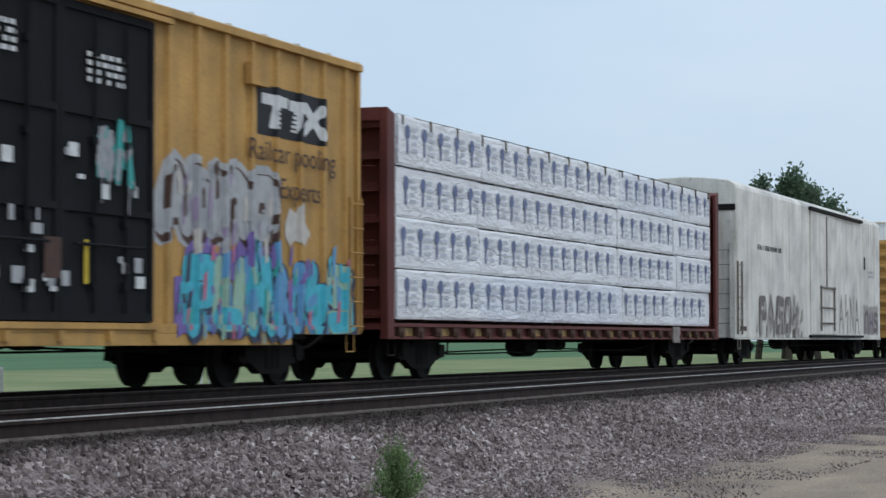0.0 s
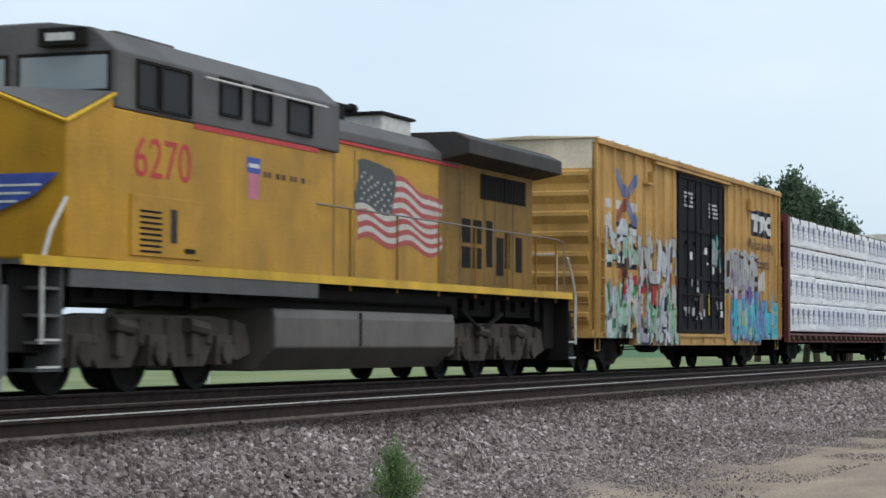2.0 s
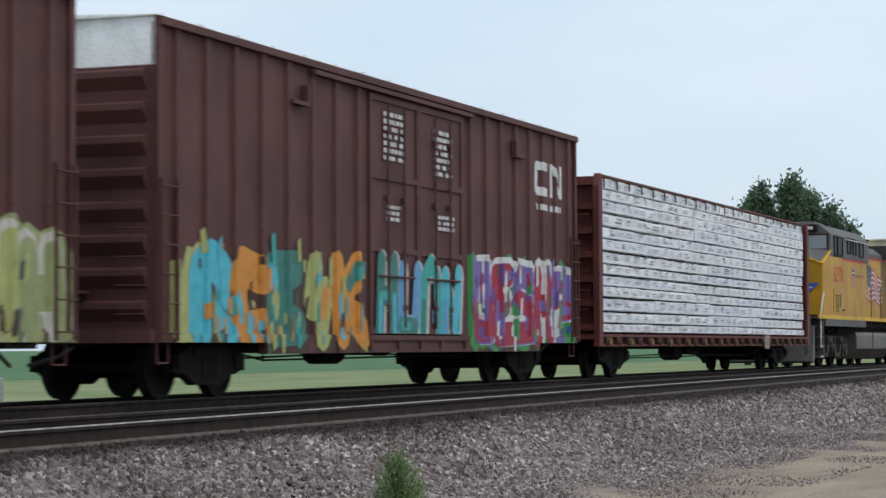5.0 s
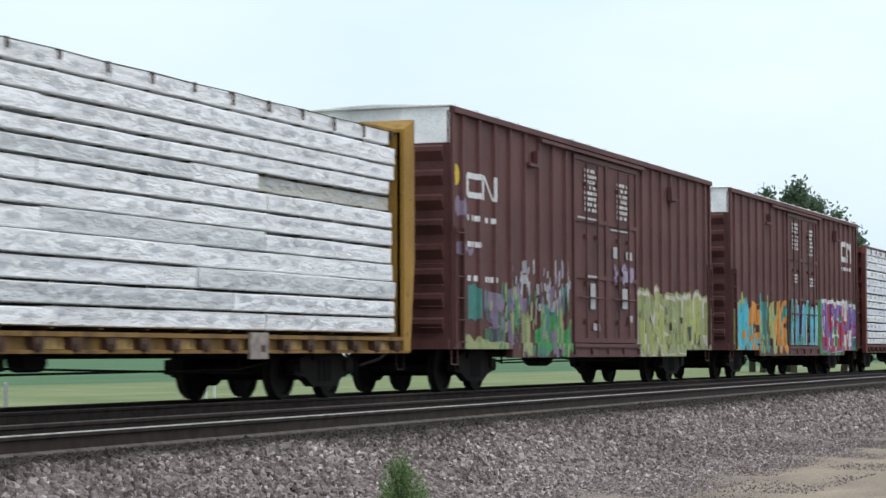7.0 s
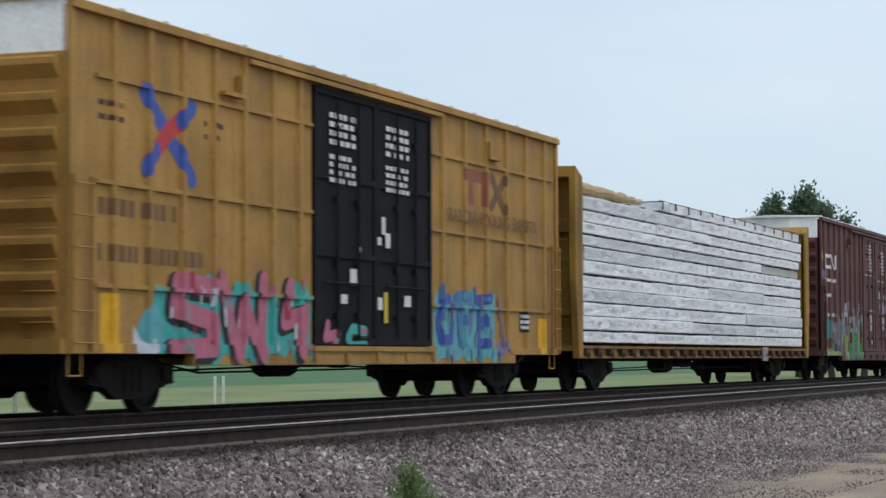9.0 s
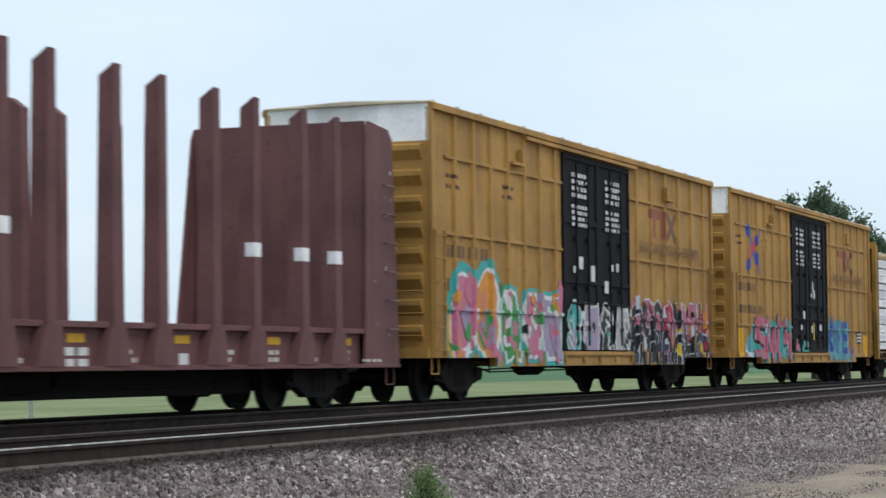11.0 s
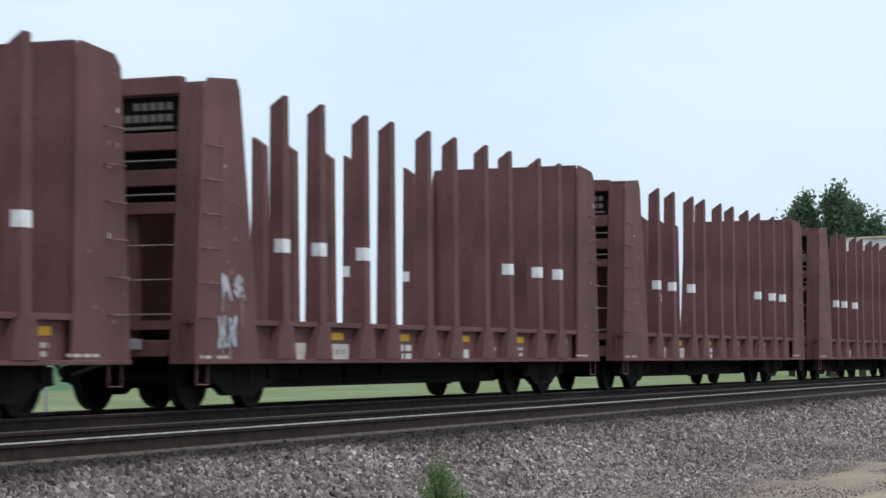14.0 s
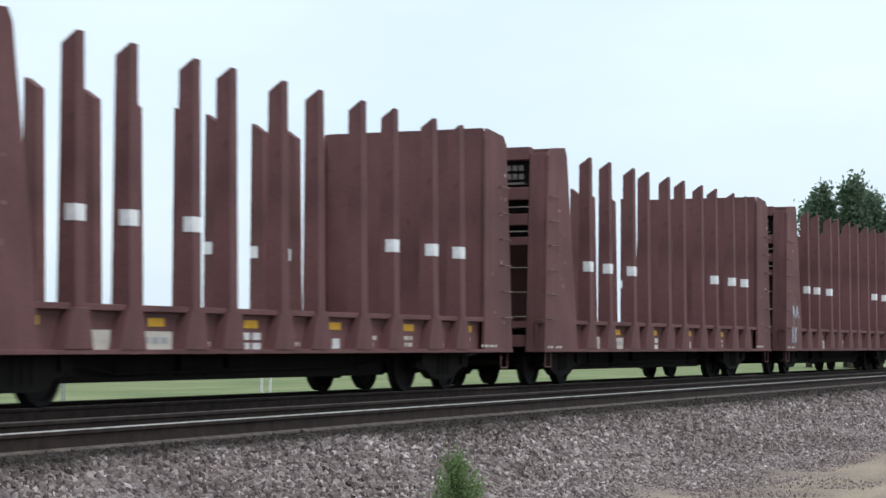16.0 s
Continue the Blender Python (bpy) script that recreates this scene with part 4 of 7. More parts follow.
def words(text, x, z, size, y, mat, parent, name="lettering", label="", align="LEFT", turn=0, wide=1.0):
    cu = bpy.data.curves.new(name, "FONT")
    cu.body, cu.size, cu.extrude, cu.align_x = text, size, 0.002, align
    tmp = bpy.data.objects.new(name, cu)
    scene.collection.objects.link(tmp)
    bpy.context.view_layer.update()
    me = bpy.data.meshes.new_from_object(tmp.evaluated_get(bpy.context.evaluated_depsgraph_get()))
    bpy.data.objects.remove(tmp)
    me.materials.clear()
    me.materials.append(mat)
    ob = new(name, me)
    ob.parent = parent
    ob.matrix_basis = pose(x, y, z, 90, 0, turn) @ Matrix.Diagonal((wide, 1, 1, 1))
    tagged(ob, label, kind="stuff")
    return ob


def yellow_boxcar():
    car, half, mid, s, d = boxcar(13.92, 32.58, YELLOW, BLACKDOOR, "yellow high-cube boxcar with black doors and graffiti", "freight cars of the train",
                                  (20.86, 25.67), spread(14.05, 20.86, 8) + spread(25.67, 32.45, 8), seed=3, end_top=PALEROOF, roof=PALEROOF)
    rng = random.Random(8)
    X = lambda v: v - mid
    Z = lambda v: v + 0.70
    # company panel: two barred stems and a cross
    s.rect("black", X(28.85), X(31.35), Z(3.0), Z(3.74), 0)
    s.rect("white", X(29.0), X(29.9), Z(3.46), Z(3.62), 1)
    s.poly("white", [(X(29.25), Z(3.12)), (X(29.52), Z(3.12)), (X(29.60), Z(3.46)), (X(29.38), Z(3.46))], 1)
    s.rect("white", X(29.95), X(30.55), Z(3.44), Z(3.60), 1)
    s.poly("white", [(X(30.0), Z(3.12)), (X(30.25), Z(3.12)), (X(30.35), Z(3.44)), (X(30.12), Z(3.44))], 1)
    s.stroke("white", [(X(30.45), Z(3.16)), (X(31.12), Z(3.54))], 0.09, 1)
    s.stroke("white", [(X(30.55), Z(3.54)), (X(31.15), Z(3.16))], 0.09, 2)
    for k in range(4):
        s.rect("black", X(29.45), X(30.2), Z(3.16 + 0.07 * k), Z(3.185 + 0.07 * k), 3)
    s.emit(car, "logo_panel", "painted panel shapes")
    words("Railcar pooling", X(28.45), Z(2.62), 0.44, -1.588, INK["brown"], car, label="dark slogan lettering", wide=1.18)
    words("Experts", X(29.5), Z(2.10), 0.44, -1.588, INK["brown"], car, label="dark slogan lettering", wide=1.1)
    # left half
    s.stroke("ink", [(X(15.6), Z(3.8)), (X(17.0), Z(2.75))], 0.12, 2)
    s.stroke("rustred", [(X(17.0), Z(3.7)), (X(15.7), Z(2.8))], 0.12, 3)
    s.stroke("ink", [(X(17.05), Z(3.75)), (X(16.65), Z(3.45))], 0.12, 4)
    for k in range(3):
        for x in (14.6, 15.55, 16.55):
            s.rect(("fadewhite", "black", "black")[k], X(x), X(x + 0.62), Z(2.98 - 0.66 * k), Z((3.18 if k == 0 else 3.36) - 0.66 * k), 0)
            if k:
                s.bars("white", X(x + 0.08), X(x + 0.55), Z(3.04 - 0.66 * k), Z(3.30 - 0.66 * k), 1, rng, 8)
    cloud_of(s, "fadewhite", X(14.55), X(15.2), Z(2.5), Z(2.95), 1, 1)
    cloud_of(s, "pale", X(15.6), X(16.3), Z(2.35), Z(2.8), 2, 1)
    cloud_of(s, "fadewhite", X(16.6), X(17.0), Z(2.2), Z(2.7), 3, 1)
    sprayed(s, X(14.6), X(17.3), Z(1.75), Z(2.5), "hook arch crown", ["mint", "pale", "mint"], "black", None, None, 0.11, 30)
    sprayed(s, X(17.4), X(20.75), Z(1.3), Z(2.55), "crown cup zig arch", ["silver", "fadewhite", "pale"], "brown", None, "silver", 0.18, 31)
    cloud_of(s, "red", X(16.3), X(18.2), Z(1.05), Z(1.55), 4, 1, 0.3)
    cloud_of(s, "crimson", X(18.6), X(19.7), Z(0.95), Z(1.6), 5, 1, 0.3)
    cloud_of(s, "black", X(14.9), X(20.8), Z(-0.02), Z(0.55), 6, 0, 0.4)
    cloud_of(s, "mint", X(15.4), X(17.3), Z(0.55), Z(1.35), 7, 1, 0.4)
    sprayed(s, X(14.6), X(20.8), Z(-0.10), Z(1.35), "crown peak arch cup zig peak fork", ["pale", "mint", "fadewhite", "mauve", "mint"], "black", None, None, 0.19, 32, over=1)
    cloud_of(s, "red", X(14.55), X(14.95), Z(0.1), Z(0.6), 8, 2)
    scraps(s, ["pale", "mint", "black", "fadewhite", "mauve", "green"], X(14.6), X(20.7), Z(0.05), Z(1.35), 150, 36)
    scraps(s, ["red", "brown", "pale", "crimson"], X(15.8), X(20.6), Z(1.0), Z(1.7), 45, 37)
    scraps(s, ["fadewhite", "pale", "brown", "mint"], X(14.6), X(20.6), Z(1.7), Z(2.5), 50, 38)
    # right half
    sprayed(s, X(25.85), X(29.45), Z(1.35), Z(2.55), "peak crown arch ring", ["silver", "grey", "silver"], "brown", "silver", None, 0.22, 33)
    cloud_of(s, "purple", X(26.6), X(29.6), Z(0.75), Z(1.45), 9, 3, 0.3)
    cloud_of(s, "fadewhite", X(29.8), X(30.7), Z(1.35), Z(2.2), 10, 3, 0.5)
    cloud_of(s, "sky", X(26.9), X(31.9), Z(0.0), Z(0.75), 11, 3, 0.45)
    cloud_of(s, "purple", X(26.3), X(27.1), Z(0.0), Z(1.0), 12, 3, 0.2)
    sprayed(s, X(26.5), X(32.3), Z(-0.02), Z(1.35), "flag cup gate zig bolt snake", ["cyan", "mint", "cyan", "sky"], "navy", None, "cyan", 0.19, 35, over=4)
    cloud_of(s, "purple", X(31.6), X(32.4), Z(0.1), Z(0.7), 13, 4, 0.3)
    scraps(s, ["navy", "teal", "mint", "cyan", "sky", "pink", "purple"], X(26.4), X(32.2), Z(0.05), Z(1.3), 110, 39, 9)
    scraps(s, ["brown", "silver", "fadewhite", "mauve"], X(26.0), X(29.4), Z(1.3), Z(2.4), 45, 40, 6)
    s.rect("yellow", X(31.3), X(31.65), Z(0.12), Z(0.45), 5)
    s.rect("red", X(31.35), X(31.6), Z(0.18), Z(0.36), 6)
    s.emit(car, "graffiti", "sprayed graffiti")
    side_data(d, X(21.4), Z(3.36), rng, rows=4, w=0.85, h=0.42)
    side_data(d, X(23.9), Z(3.2), rng, rows=4, w=0.95, h=0.42)
    graffiti(d, X(24.1), X(25.15), Z(1.95), Z(2.8), 2, 37, ["grey", "teal", "grey"], None, None, None, 0.14)
    for k in range(26):
        x, z = rng.uniform(X(21), X(25.5)), rng.uniform(Z(0.5), Z(2.3))
        d.rect(rng.choice(("white", "grey", "white", "silver")), x, x + rng.uniform(0.06, 0.28), z, z + rng.uniform(0.04, 0.22), 0)
    d.rect("brown", X(22.9), X(23.3), Z(0.75), Z(1.25), 1)
    d.rect("yellow", X(23.85), X(23.95), Z(0.7), Z(1.25), 1)
    d.emit(car, "stencil", "stencilled marks")


def rail_mark(s, x, z, w, h, t):
    """The railway's mark as plain white shapes: an open bracket beside three bars."""
    m, c = w * 0.46, t * 0.6
    s.poly("white", [(x, z + c), (x + c, z), (x + t, z + t), (x + t, z + h - t), (x + c, z + h), (x, z + h - c)], 1)
    s.poly("white", [(x + c, z + h), (x + t, z + h - t), (x + m, z + h - t), (x + m, z + h)], 1)
    s.poly("white", [(x + c, z), (x + m, z), (x + m, z + t), (x + t, z + t)], 1)
    a, b = x + w * 0.56, x + w
    s.rect("white", a, a + t * 0.85, z, z + h, 1)
    s.rect("white", b - t * 0.85, b, z, z + h, 1)
    s.poly("white", [(a + t * 0.2, z + h), (b - t * 1.1, z), (b - t * 0.2, z), (a + t * 1.1, z + h)], 2)


def oxide_cars():
    rng = random.Random(21)
    # the one whose mark stands at its far end
    car, half, mid, s, d = boxcar(-53.62, -35.15, BROWN, BROWN, "oxide-brown high-cube boxcar with bright graffiti", "freight cars of the train",
                                  (-46.4, -42.0), spread(-53.5, -46.4, 8) + spread(-42.0, -35.27, 8), seed=5, roof=ENDWHITE)
    X, Z = (lambda v: v - mid), (lambda v: v + 0.70)
    rail_mark(s, X(-37.8), Z(3.05), 1.75, 0.68, 0.17)
    s.bars("white", X(-37.7), X(-36.1), Z(2.72), Z(2.92), 1, rng)
    s.emit(car, "logo_panel", "painted panel shapes")
    cloud_of(s, "green", X(-41.7), X(-35.35), Z(-0.10), Z(1.85), 41, 0, 0.3)
    sprayed(s, X(-41.6), X(-35.6), Z(-0.10), Z(1.72), "ring comb snake gate flag", ["purple", "winered", "purple", "winered"], "white", None, "winered", 0.19, 41, (0.35, 0.25), over=1)
    scraps(s, ["purple", "winered", "plum", "white", "green", "blue"], X(-41.5), X(-35.6), Z(0.1), Z(1.65), 90, 45, 6, 0.14)
    cloud_of(s, "lime", X(-53.2), X(-50.6), Z(-0.10), Z(1.5), 44, 0, 0.5)
    sprayed(s, X(-52.6), X(-46.6), Z(-0.10), Z(1.62), "arch hook comb bolt fork", ["cyan", "orange", "dimteal", "lime", "orange"], "brown", None, None, 0.24, 42)
    scraps(s, ["cyan", "orange", "lime", "brown", "teal"], X(-52.6), X(-46.6), Z(0.05), Z(1.5), 60, 46)
    s.emit(car, "graffiti", "sprayed graffiti")
    side_data(d, X(-45.8), Z(3.1), rng, rows=7, w=0.9, h=0.85)
    side_data(d, X(-43.5), Z(3.0), rng, rows=7, w=0.9, h=0.85)
    side_data(d, X(-43.3), Z(2.05), rng, rows=3, w=0.8, h=0.3)
    side_data(d, X(-45.7), Z(2.1), rng, rows=3, w=0.6, h=0.3)
    sprayed(d, X(-46.2), X(-42.2), Z(0.1), Z(1.65), "gate cup arch zig", ["dimteal", "sky", "teal", "cyan"], "fadewhite", None, "dimteal", 0.17, 43)
    d.emit(car, "stencil", "marks on the doors")
    # the other one
    car, half, mid, s, d = boxcar(-74.58, -55.77, BROWN, BROWN, "oxide-brown high-cube boxcar with faded graffiti", "freight cars of the train",
                                  (-67.43, -62.64), spread(-74.45, -67.5, 8) + spread(-62.6, -55.9, 8), seed=6, roof=ENDWHITE)
    rail_mark(s, X(-73.75), Z(2.85), 1.5, 0.46, 0.11)
    for k, (z, w) in enumerate(((2.4, 0.7), (1.92, 0.6), (1.3, 0.75))):
        s.bars("white", X(-73.7), X(-73.7 + w), Z(z), Z(z + 0.17), 1, rng)
        if k != 1:
            s.bars("white", X(-72.75), X(-72.2), Z(z), Z(z + 0.17), 1, rng)
    s.emit(car, "logo_panel", "painted panel shapes")
    cloud_of(s, "dimmauve", X(-74.4), X(-73.75), Z(2.45), Z(2.95), 50, 2, 0.3)
    cloud_of(s, "dimmauve", X(-74.5), X(-73.4), Z(1.75), Z(2.15), 56, 2, 0.25)
    s.poly("yellow", [(X(-74.55) + 0.22 + 0.2 * math.cos(k * math.tau / 10), Z(3.22) + 0.2 * math.sin(k * math.tau / 10)) for k in range(10)], 3)
    cloud_of(s, "dimteal", X(-73.7), X(-73.0), Z(0.55), Z(1.35), 51, 2, 0.2)
    sprayed(s, X(-72.8), X(-70.5), Z(0.1), Z(1.3), "snake flag", ["dimmauve"], None, None, "fadenavy", 0.17, 52)
    cloud_of(s, "green", X(-69.9), X(-67.55), Z(-0.10), Z(0.95), 53, 1, 0.5)
    cloud_of(s, "dimteal", X(-69.6), X(-68.6), Z(0.2), Z(1.25), 54, 2, 0.5)
    cloud_of(s, "dimlime", X(-70.7), X(-70.2), Z(-0.1), Z(0.95), 55, 3, 0.3)
    scraps(s, ["grey", "dimmauve", "silver"], X(-71.4), X(-67.6), Z(0.9), Z(1.75), 60, 56, 3, 0.13)
    scraps(s, ["green", "dimteal", "dimmauve", "dimlime"], X(-72.8), X(-67.6), Z(0.0), Z(1.2), 90, 59, 4, 0.14)
    cloud_of(s, "dimlime", X(-74.0), X(-71.6), Z(0.02), Z(0.38), 57, 3, 0.15)
    sprayed(s, X(-62.5), X(-55.9), Z(-0.10), Z(1.5), "gate peak snake cup zig gate", ["dimlime", "lime", "dimlime"], "fadewhite", "dimlime", None, 0.2, 58, (-0.2, 0.15))
    scraps(s, ["brown", "lime", "dimlime", "fadenavy"], X(-62.4), X(-56.0), Z(0.05), Z(1.35), 70, 60, 5)
    s.emit(car, "graffiti", "sprayed graffiti")
    side_data(d, X(-66.7), Z(3.0), rng, rows=8, w=1.0, h=0.95)
    side_data(d, X(-64.3), Z(2.95), rng, rows=7, w=0.8, h=0.85)
    for x, z, w, h in ((-66.6, 1.62, 0.9, 0.05), (-66.3, 0.95, 0.35, 0.55), (-63.9, 1.0, 0.4, 0.45), (-64.6, 2.1, 0.3, 0.25), (-63.6, 2.1, 0.5, 0.18), (-63.8, 1.6, 0.6, 0.25), (-66.1, 0.5, 0.45, 0.15), (-63.4, 0.7, 0.3, 0.15), (-67.2, 2.85, 1.5, 0.04), (-64.8, 2.7, 1.5, 0.04)):
        d.rect("silver", X(x), X(x + w), Z(z), Z(z + h))
    graffiti(d, X(-64.6), X(-63.0), Z(1.55), Z(2.0), 3, 55, ["mauve"], None, None, None, 0.12)
    d.emit(car, "stencil", "marks on the doors")


def ochre_boxcars():
    rng = random.Random(33)
    X, Z = (lambda v: v - mid), (lambda v: v + 0.70)
    for i, (x0, x1, d0, d1) in enumerate(((-119.75, -100.85, -112.62, -107.76), (-140.2, -121.55, -133.2, -128.62), (83.9, 102.6, 90.8, 95.7))):
        label = ("ochre-yellow boxcar with pink and blue graffiti", "ochre-yellow boxcar with black and white graffiti", "yellow high-cube boxcar with black doors")[i]
        car, half, mid, s, d = boxcar(x0, x1, YELLOW_B if i < 2 else YELLOW, BLACKDOOR, label, "freight cars of the train", (d0, d1),
                                      spread(x0 + 0.65, d0, 7) + spread(d1, x1 - 0.25, 6), (Z(3.56), Z(2.24), Z(0.94)), seed=7 + i, roof=PALEROOF)
        for k in range(2):
            x = d0 + 0.55 + k * 2.25
            d.bars("white", X(x), X(x + 1.0), Z(3.3), Z(3.85), 4, rng)
            d.bars("white", X(x), X(x + 1.0), Z(2.72), Z(3.2), 4, rng)
        for k in range(9):
            x, z = rng.uniform(d0 + 0.4, d1 - 0.6), rng.uniform(0.6, 2.1)
            d.rect("white", X(x), X(x + rng.uniform(0.1, 0.3)), Z(z), Z(z + rng.uniform(0.08, 0.35)))
        d.rect("yellow", X(d0 + 2.7), X(d0 + 2.85), Z(0.6), Z(1.1), 1)
        # dark word bars and panels that have faded
        a = d1 + 1.85
        s.rect("rustred", X(a - 0.25), X(a + 1.15), Z(3.22), Z(3.44), 0)
        for k in (0.05, 0.72):
            s.poly("rustred", [(X(a + k), Z(2.80)), (X(a + k + 0.3), Z(2.79)), (X(a + k + 0.26), Z(3.22)), (X(a + k + 0.02), Z(3.22))], 0)
        s.stroke("rustbrown", [(X(a + 1.25), Z(2.82)), (X(a + 1.95), Z(3.36))], 0.10, 0)
        s.stroke("rustbrown", [(X(a + 1.3), Z(3.36)), (X(a + 1.95), Z(2.80))], 0.10, 1)
        words("RAILCAR  POOLING  EXPERTS", X(d1 + 0.75), Z(2.44), 0.34, -1.588, INK["rustbrown"], car, label="faded brown slogan lettering", wide=(x1 - d1 - 1.6) / 5.1)
        s.rect("black", X(x1 - 2.25), X(x1 - 1.8), Z(0.52), Z(0.92), 1)
        s.bars("white", X(x1 - 2.2), X(x1 - 1.85), Z(0.56), Z(0.88), 3, rng, 2)
        for z in (3.0, 3.18):
            s.bars("brown", X(x0 + 0.75), X(x0 + 1.4), Z(z), Z(z + 0.12), 1, rng)
            s.bars("brown", X(x0 + 3.6), X(x0 + 4.2), Z(z), Z(z + 0.12), 1, rng)
        s.bars("rustbrown", X(x0 + 0.75), X(x0 + 2.8), Z(1.76), Z(2.12), 1, rng)
        s.bars("rustbrown", X(x0 + 0.75), X(x0 + 3.6), Z(1.18), Z(1.54), 1, rng)
        s.rect("orange_plate", X(x0 + 0.8), X(x0 + 1.3), Z(0.1), Z(0.85), 0)
        s.rect("orange_plate", X(x1 - 1.15), X(x1 - 0.8), Z(0.1), Z(0.8), 0)
        s.emit(car, "faded_panel", "faded painted shapes")
        if i == 0:
            s.stroke("blue", [(X(-117.85), Z(3.5)), (X(-117.2), Z(3.0)), (X(-116.5), Z(2.45))], 0.13, 0)
            s.stroke("blue", [(X(-116.5), Z(3.42)), (X(-116.85), Z(3.2))], 0.12, 2)
            s.stroke("blue", [(X(-117.8), Z(2.5)), (X(-117.5), Z(2.75))], 0.12, 2)
            s.stroke("crimson", [(X(-116.6), Z(3.35)), (X(-117.2), Z(3.0)), (X(-117.75), Z(2.55))], 0.13, 1)
            cloud_of(s, "teal", X(-117.6), X(-112.7), Z(-0.10), Z(1.3), 61, 0, 0.5)
            cloud_of(s, "dimcyan", X(-118.1), X(-117.3), Z(0.0), Z(0.8), 74, 0, 0.5)
            cloud_of(s, "pale", X(-118.1), X(-117.5), Z(-0.05), Z(0.5), 67, 1, 0.3)
            sprayed(s, X(-117.3), X(-112.4), Z(-0.08), Z(1.38), "snake crown bolt", ["dustpink"], "black", None, None, 0.125, 61, (-0.7, -0.3), over=1)
            scraps(s, ["dustpink", "teal", "winered", "pale"], X(-117.2), X(-112.6), Z(0.0), Z(1.2), 40, 75, 6, 0.1)
            cloud_of(s, "dimcyan", X(-107.6), X(-104.5), Z(-0.08), Z(1.3), 62, 0, 0.3)
            sprayed(s, X(-107.55), X(-104.6), Z(0.1), Z(1.35), "ring flag comb", ["blue", "deepsky"], None, None, None, 0.10, 62, over=1)
            scraps(s, ["dimcyan", "deepsky", "blue", "dimmauve"], X(-107.5), X(-103.8), Z(0.0), Z(1.2), 50, 76, 6, 0.1)
            cloud_of(s, "dimmauve", X(-104.5), X(-103.7), Z(0.0), Z(0.7), 68, 0, 0.4)
            sprayed(d, X(-112.5), X(-110.6), Z(0.1), Z(0.65), "bolt hook", ["dustpink", "teal"], "black", None, None, 0.2, 66)
        elif i == 1:
            cloud_of(s, "black", X(-128.5), X(-121.7), Z(-0.1), Z(1.2), 63, 0, 0.2)
            cloud_of(s, "dustpink", X(-128.5), X(-125.3), Z(0.7), Z(1.4), 69, 1, 0.25)
            cloud_of(s, "winered", X(-124.9), X(-121.9), Z(0.65), Z(1.35), 70, 1, 0.4)
            for x, w_ in ((-125.0, 0.4), (-122.6, 0.35)):
                cloud_of(s, "yellow", X(x), X(x + w_), Z(0.1), Z(0.95), 71, 2, 0.1)
            sprayed(s, X(-128.5), X(-121.8), Z(0.45), Z(1.42), "arch ring arch arch gate zig cup peak", ["black", "dustpink", "black", "winered"], "pale", None, "black", 0.15, 72, (0.1, 0), over=2)
            sprayed(s, X(-128.4), X(-122.2), Z(-0.1), Z(0.72), "arch arch bolt arch gate arch", ["black", "black", "navy"], "pale", None, None, 0.16, 73, (0.1, 0.1), over=4)
            scraps(s, ["black", "dustpink", "winered", "orange", "black", "pale"], X(-128.4), X(-121.9), Z(0.0), Z(1.3), 90, 77, 8, 0.12)
            graffiti(s, X(-139.2), X(-133.3), Z(-0.02), Z(1.5), 5, 64, ["pink", "orange", "green", "pink", "mauve"], "white", "teal", "pink", 0.23)
            graffiti(d, X(-133.1), X(-128.7), Z(0.0), Z(1.2), 4, 65, ["teal", "mauve", "black", "silver"], "white", None, "white", 0.16)
        s.emit(car, "graffiti", "sprayed graffiti")
        d.emit(car, "stencil", "marks on the doors")


yellow_boxcar()
oxide_cars()
ochre_boxcars()


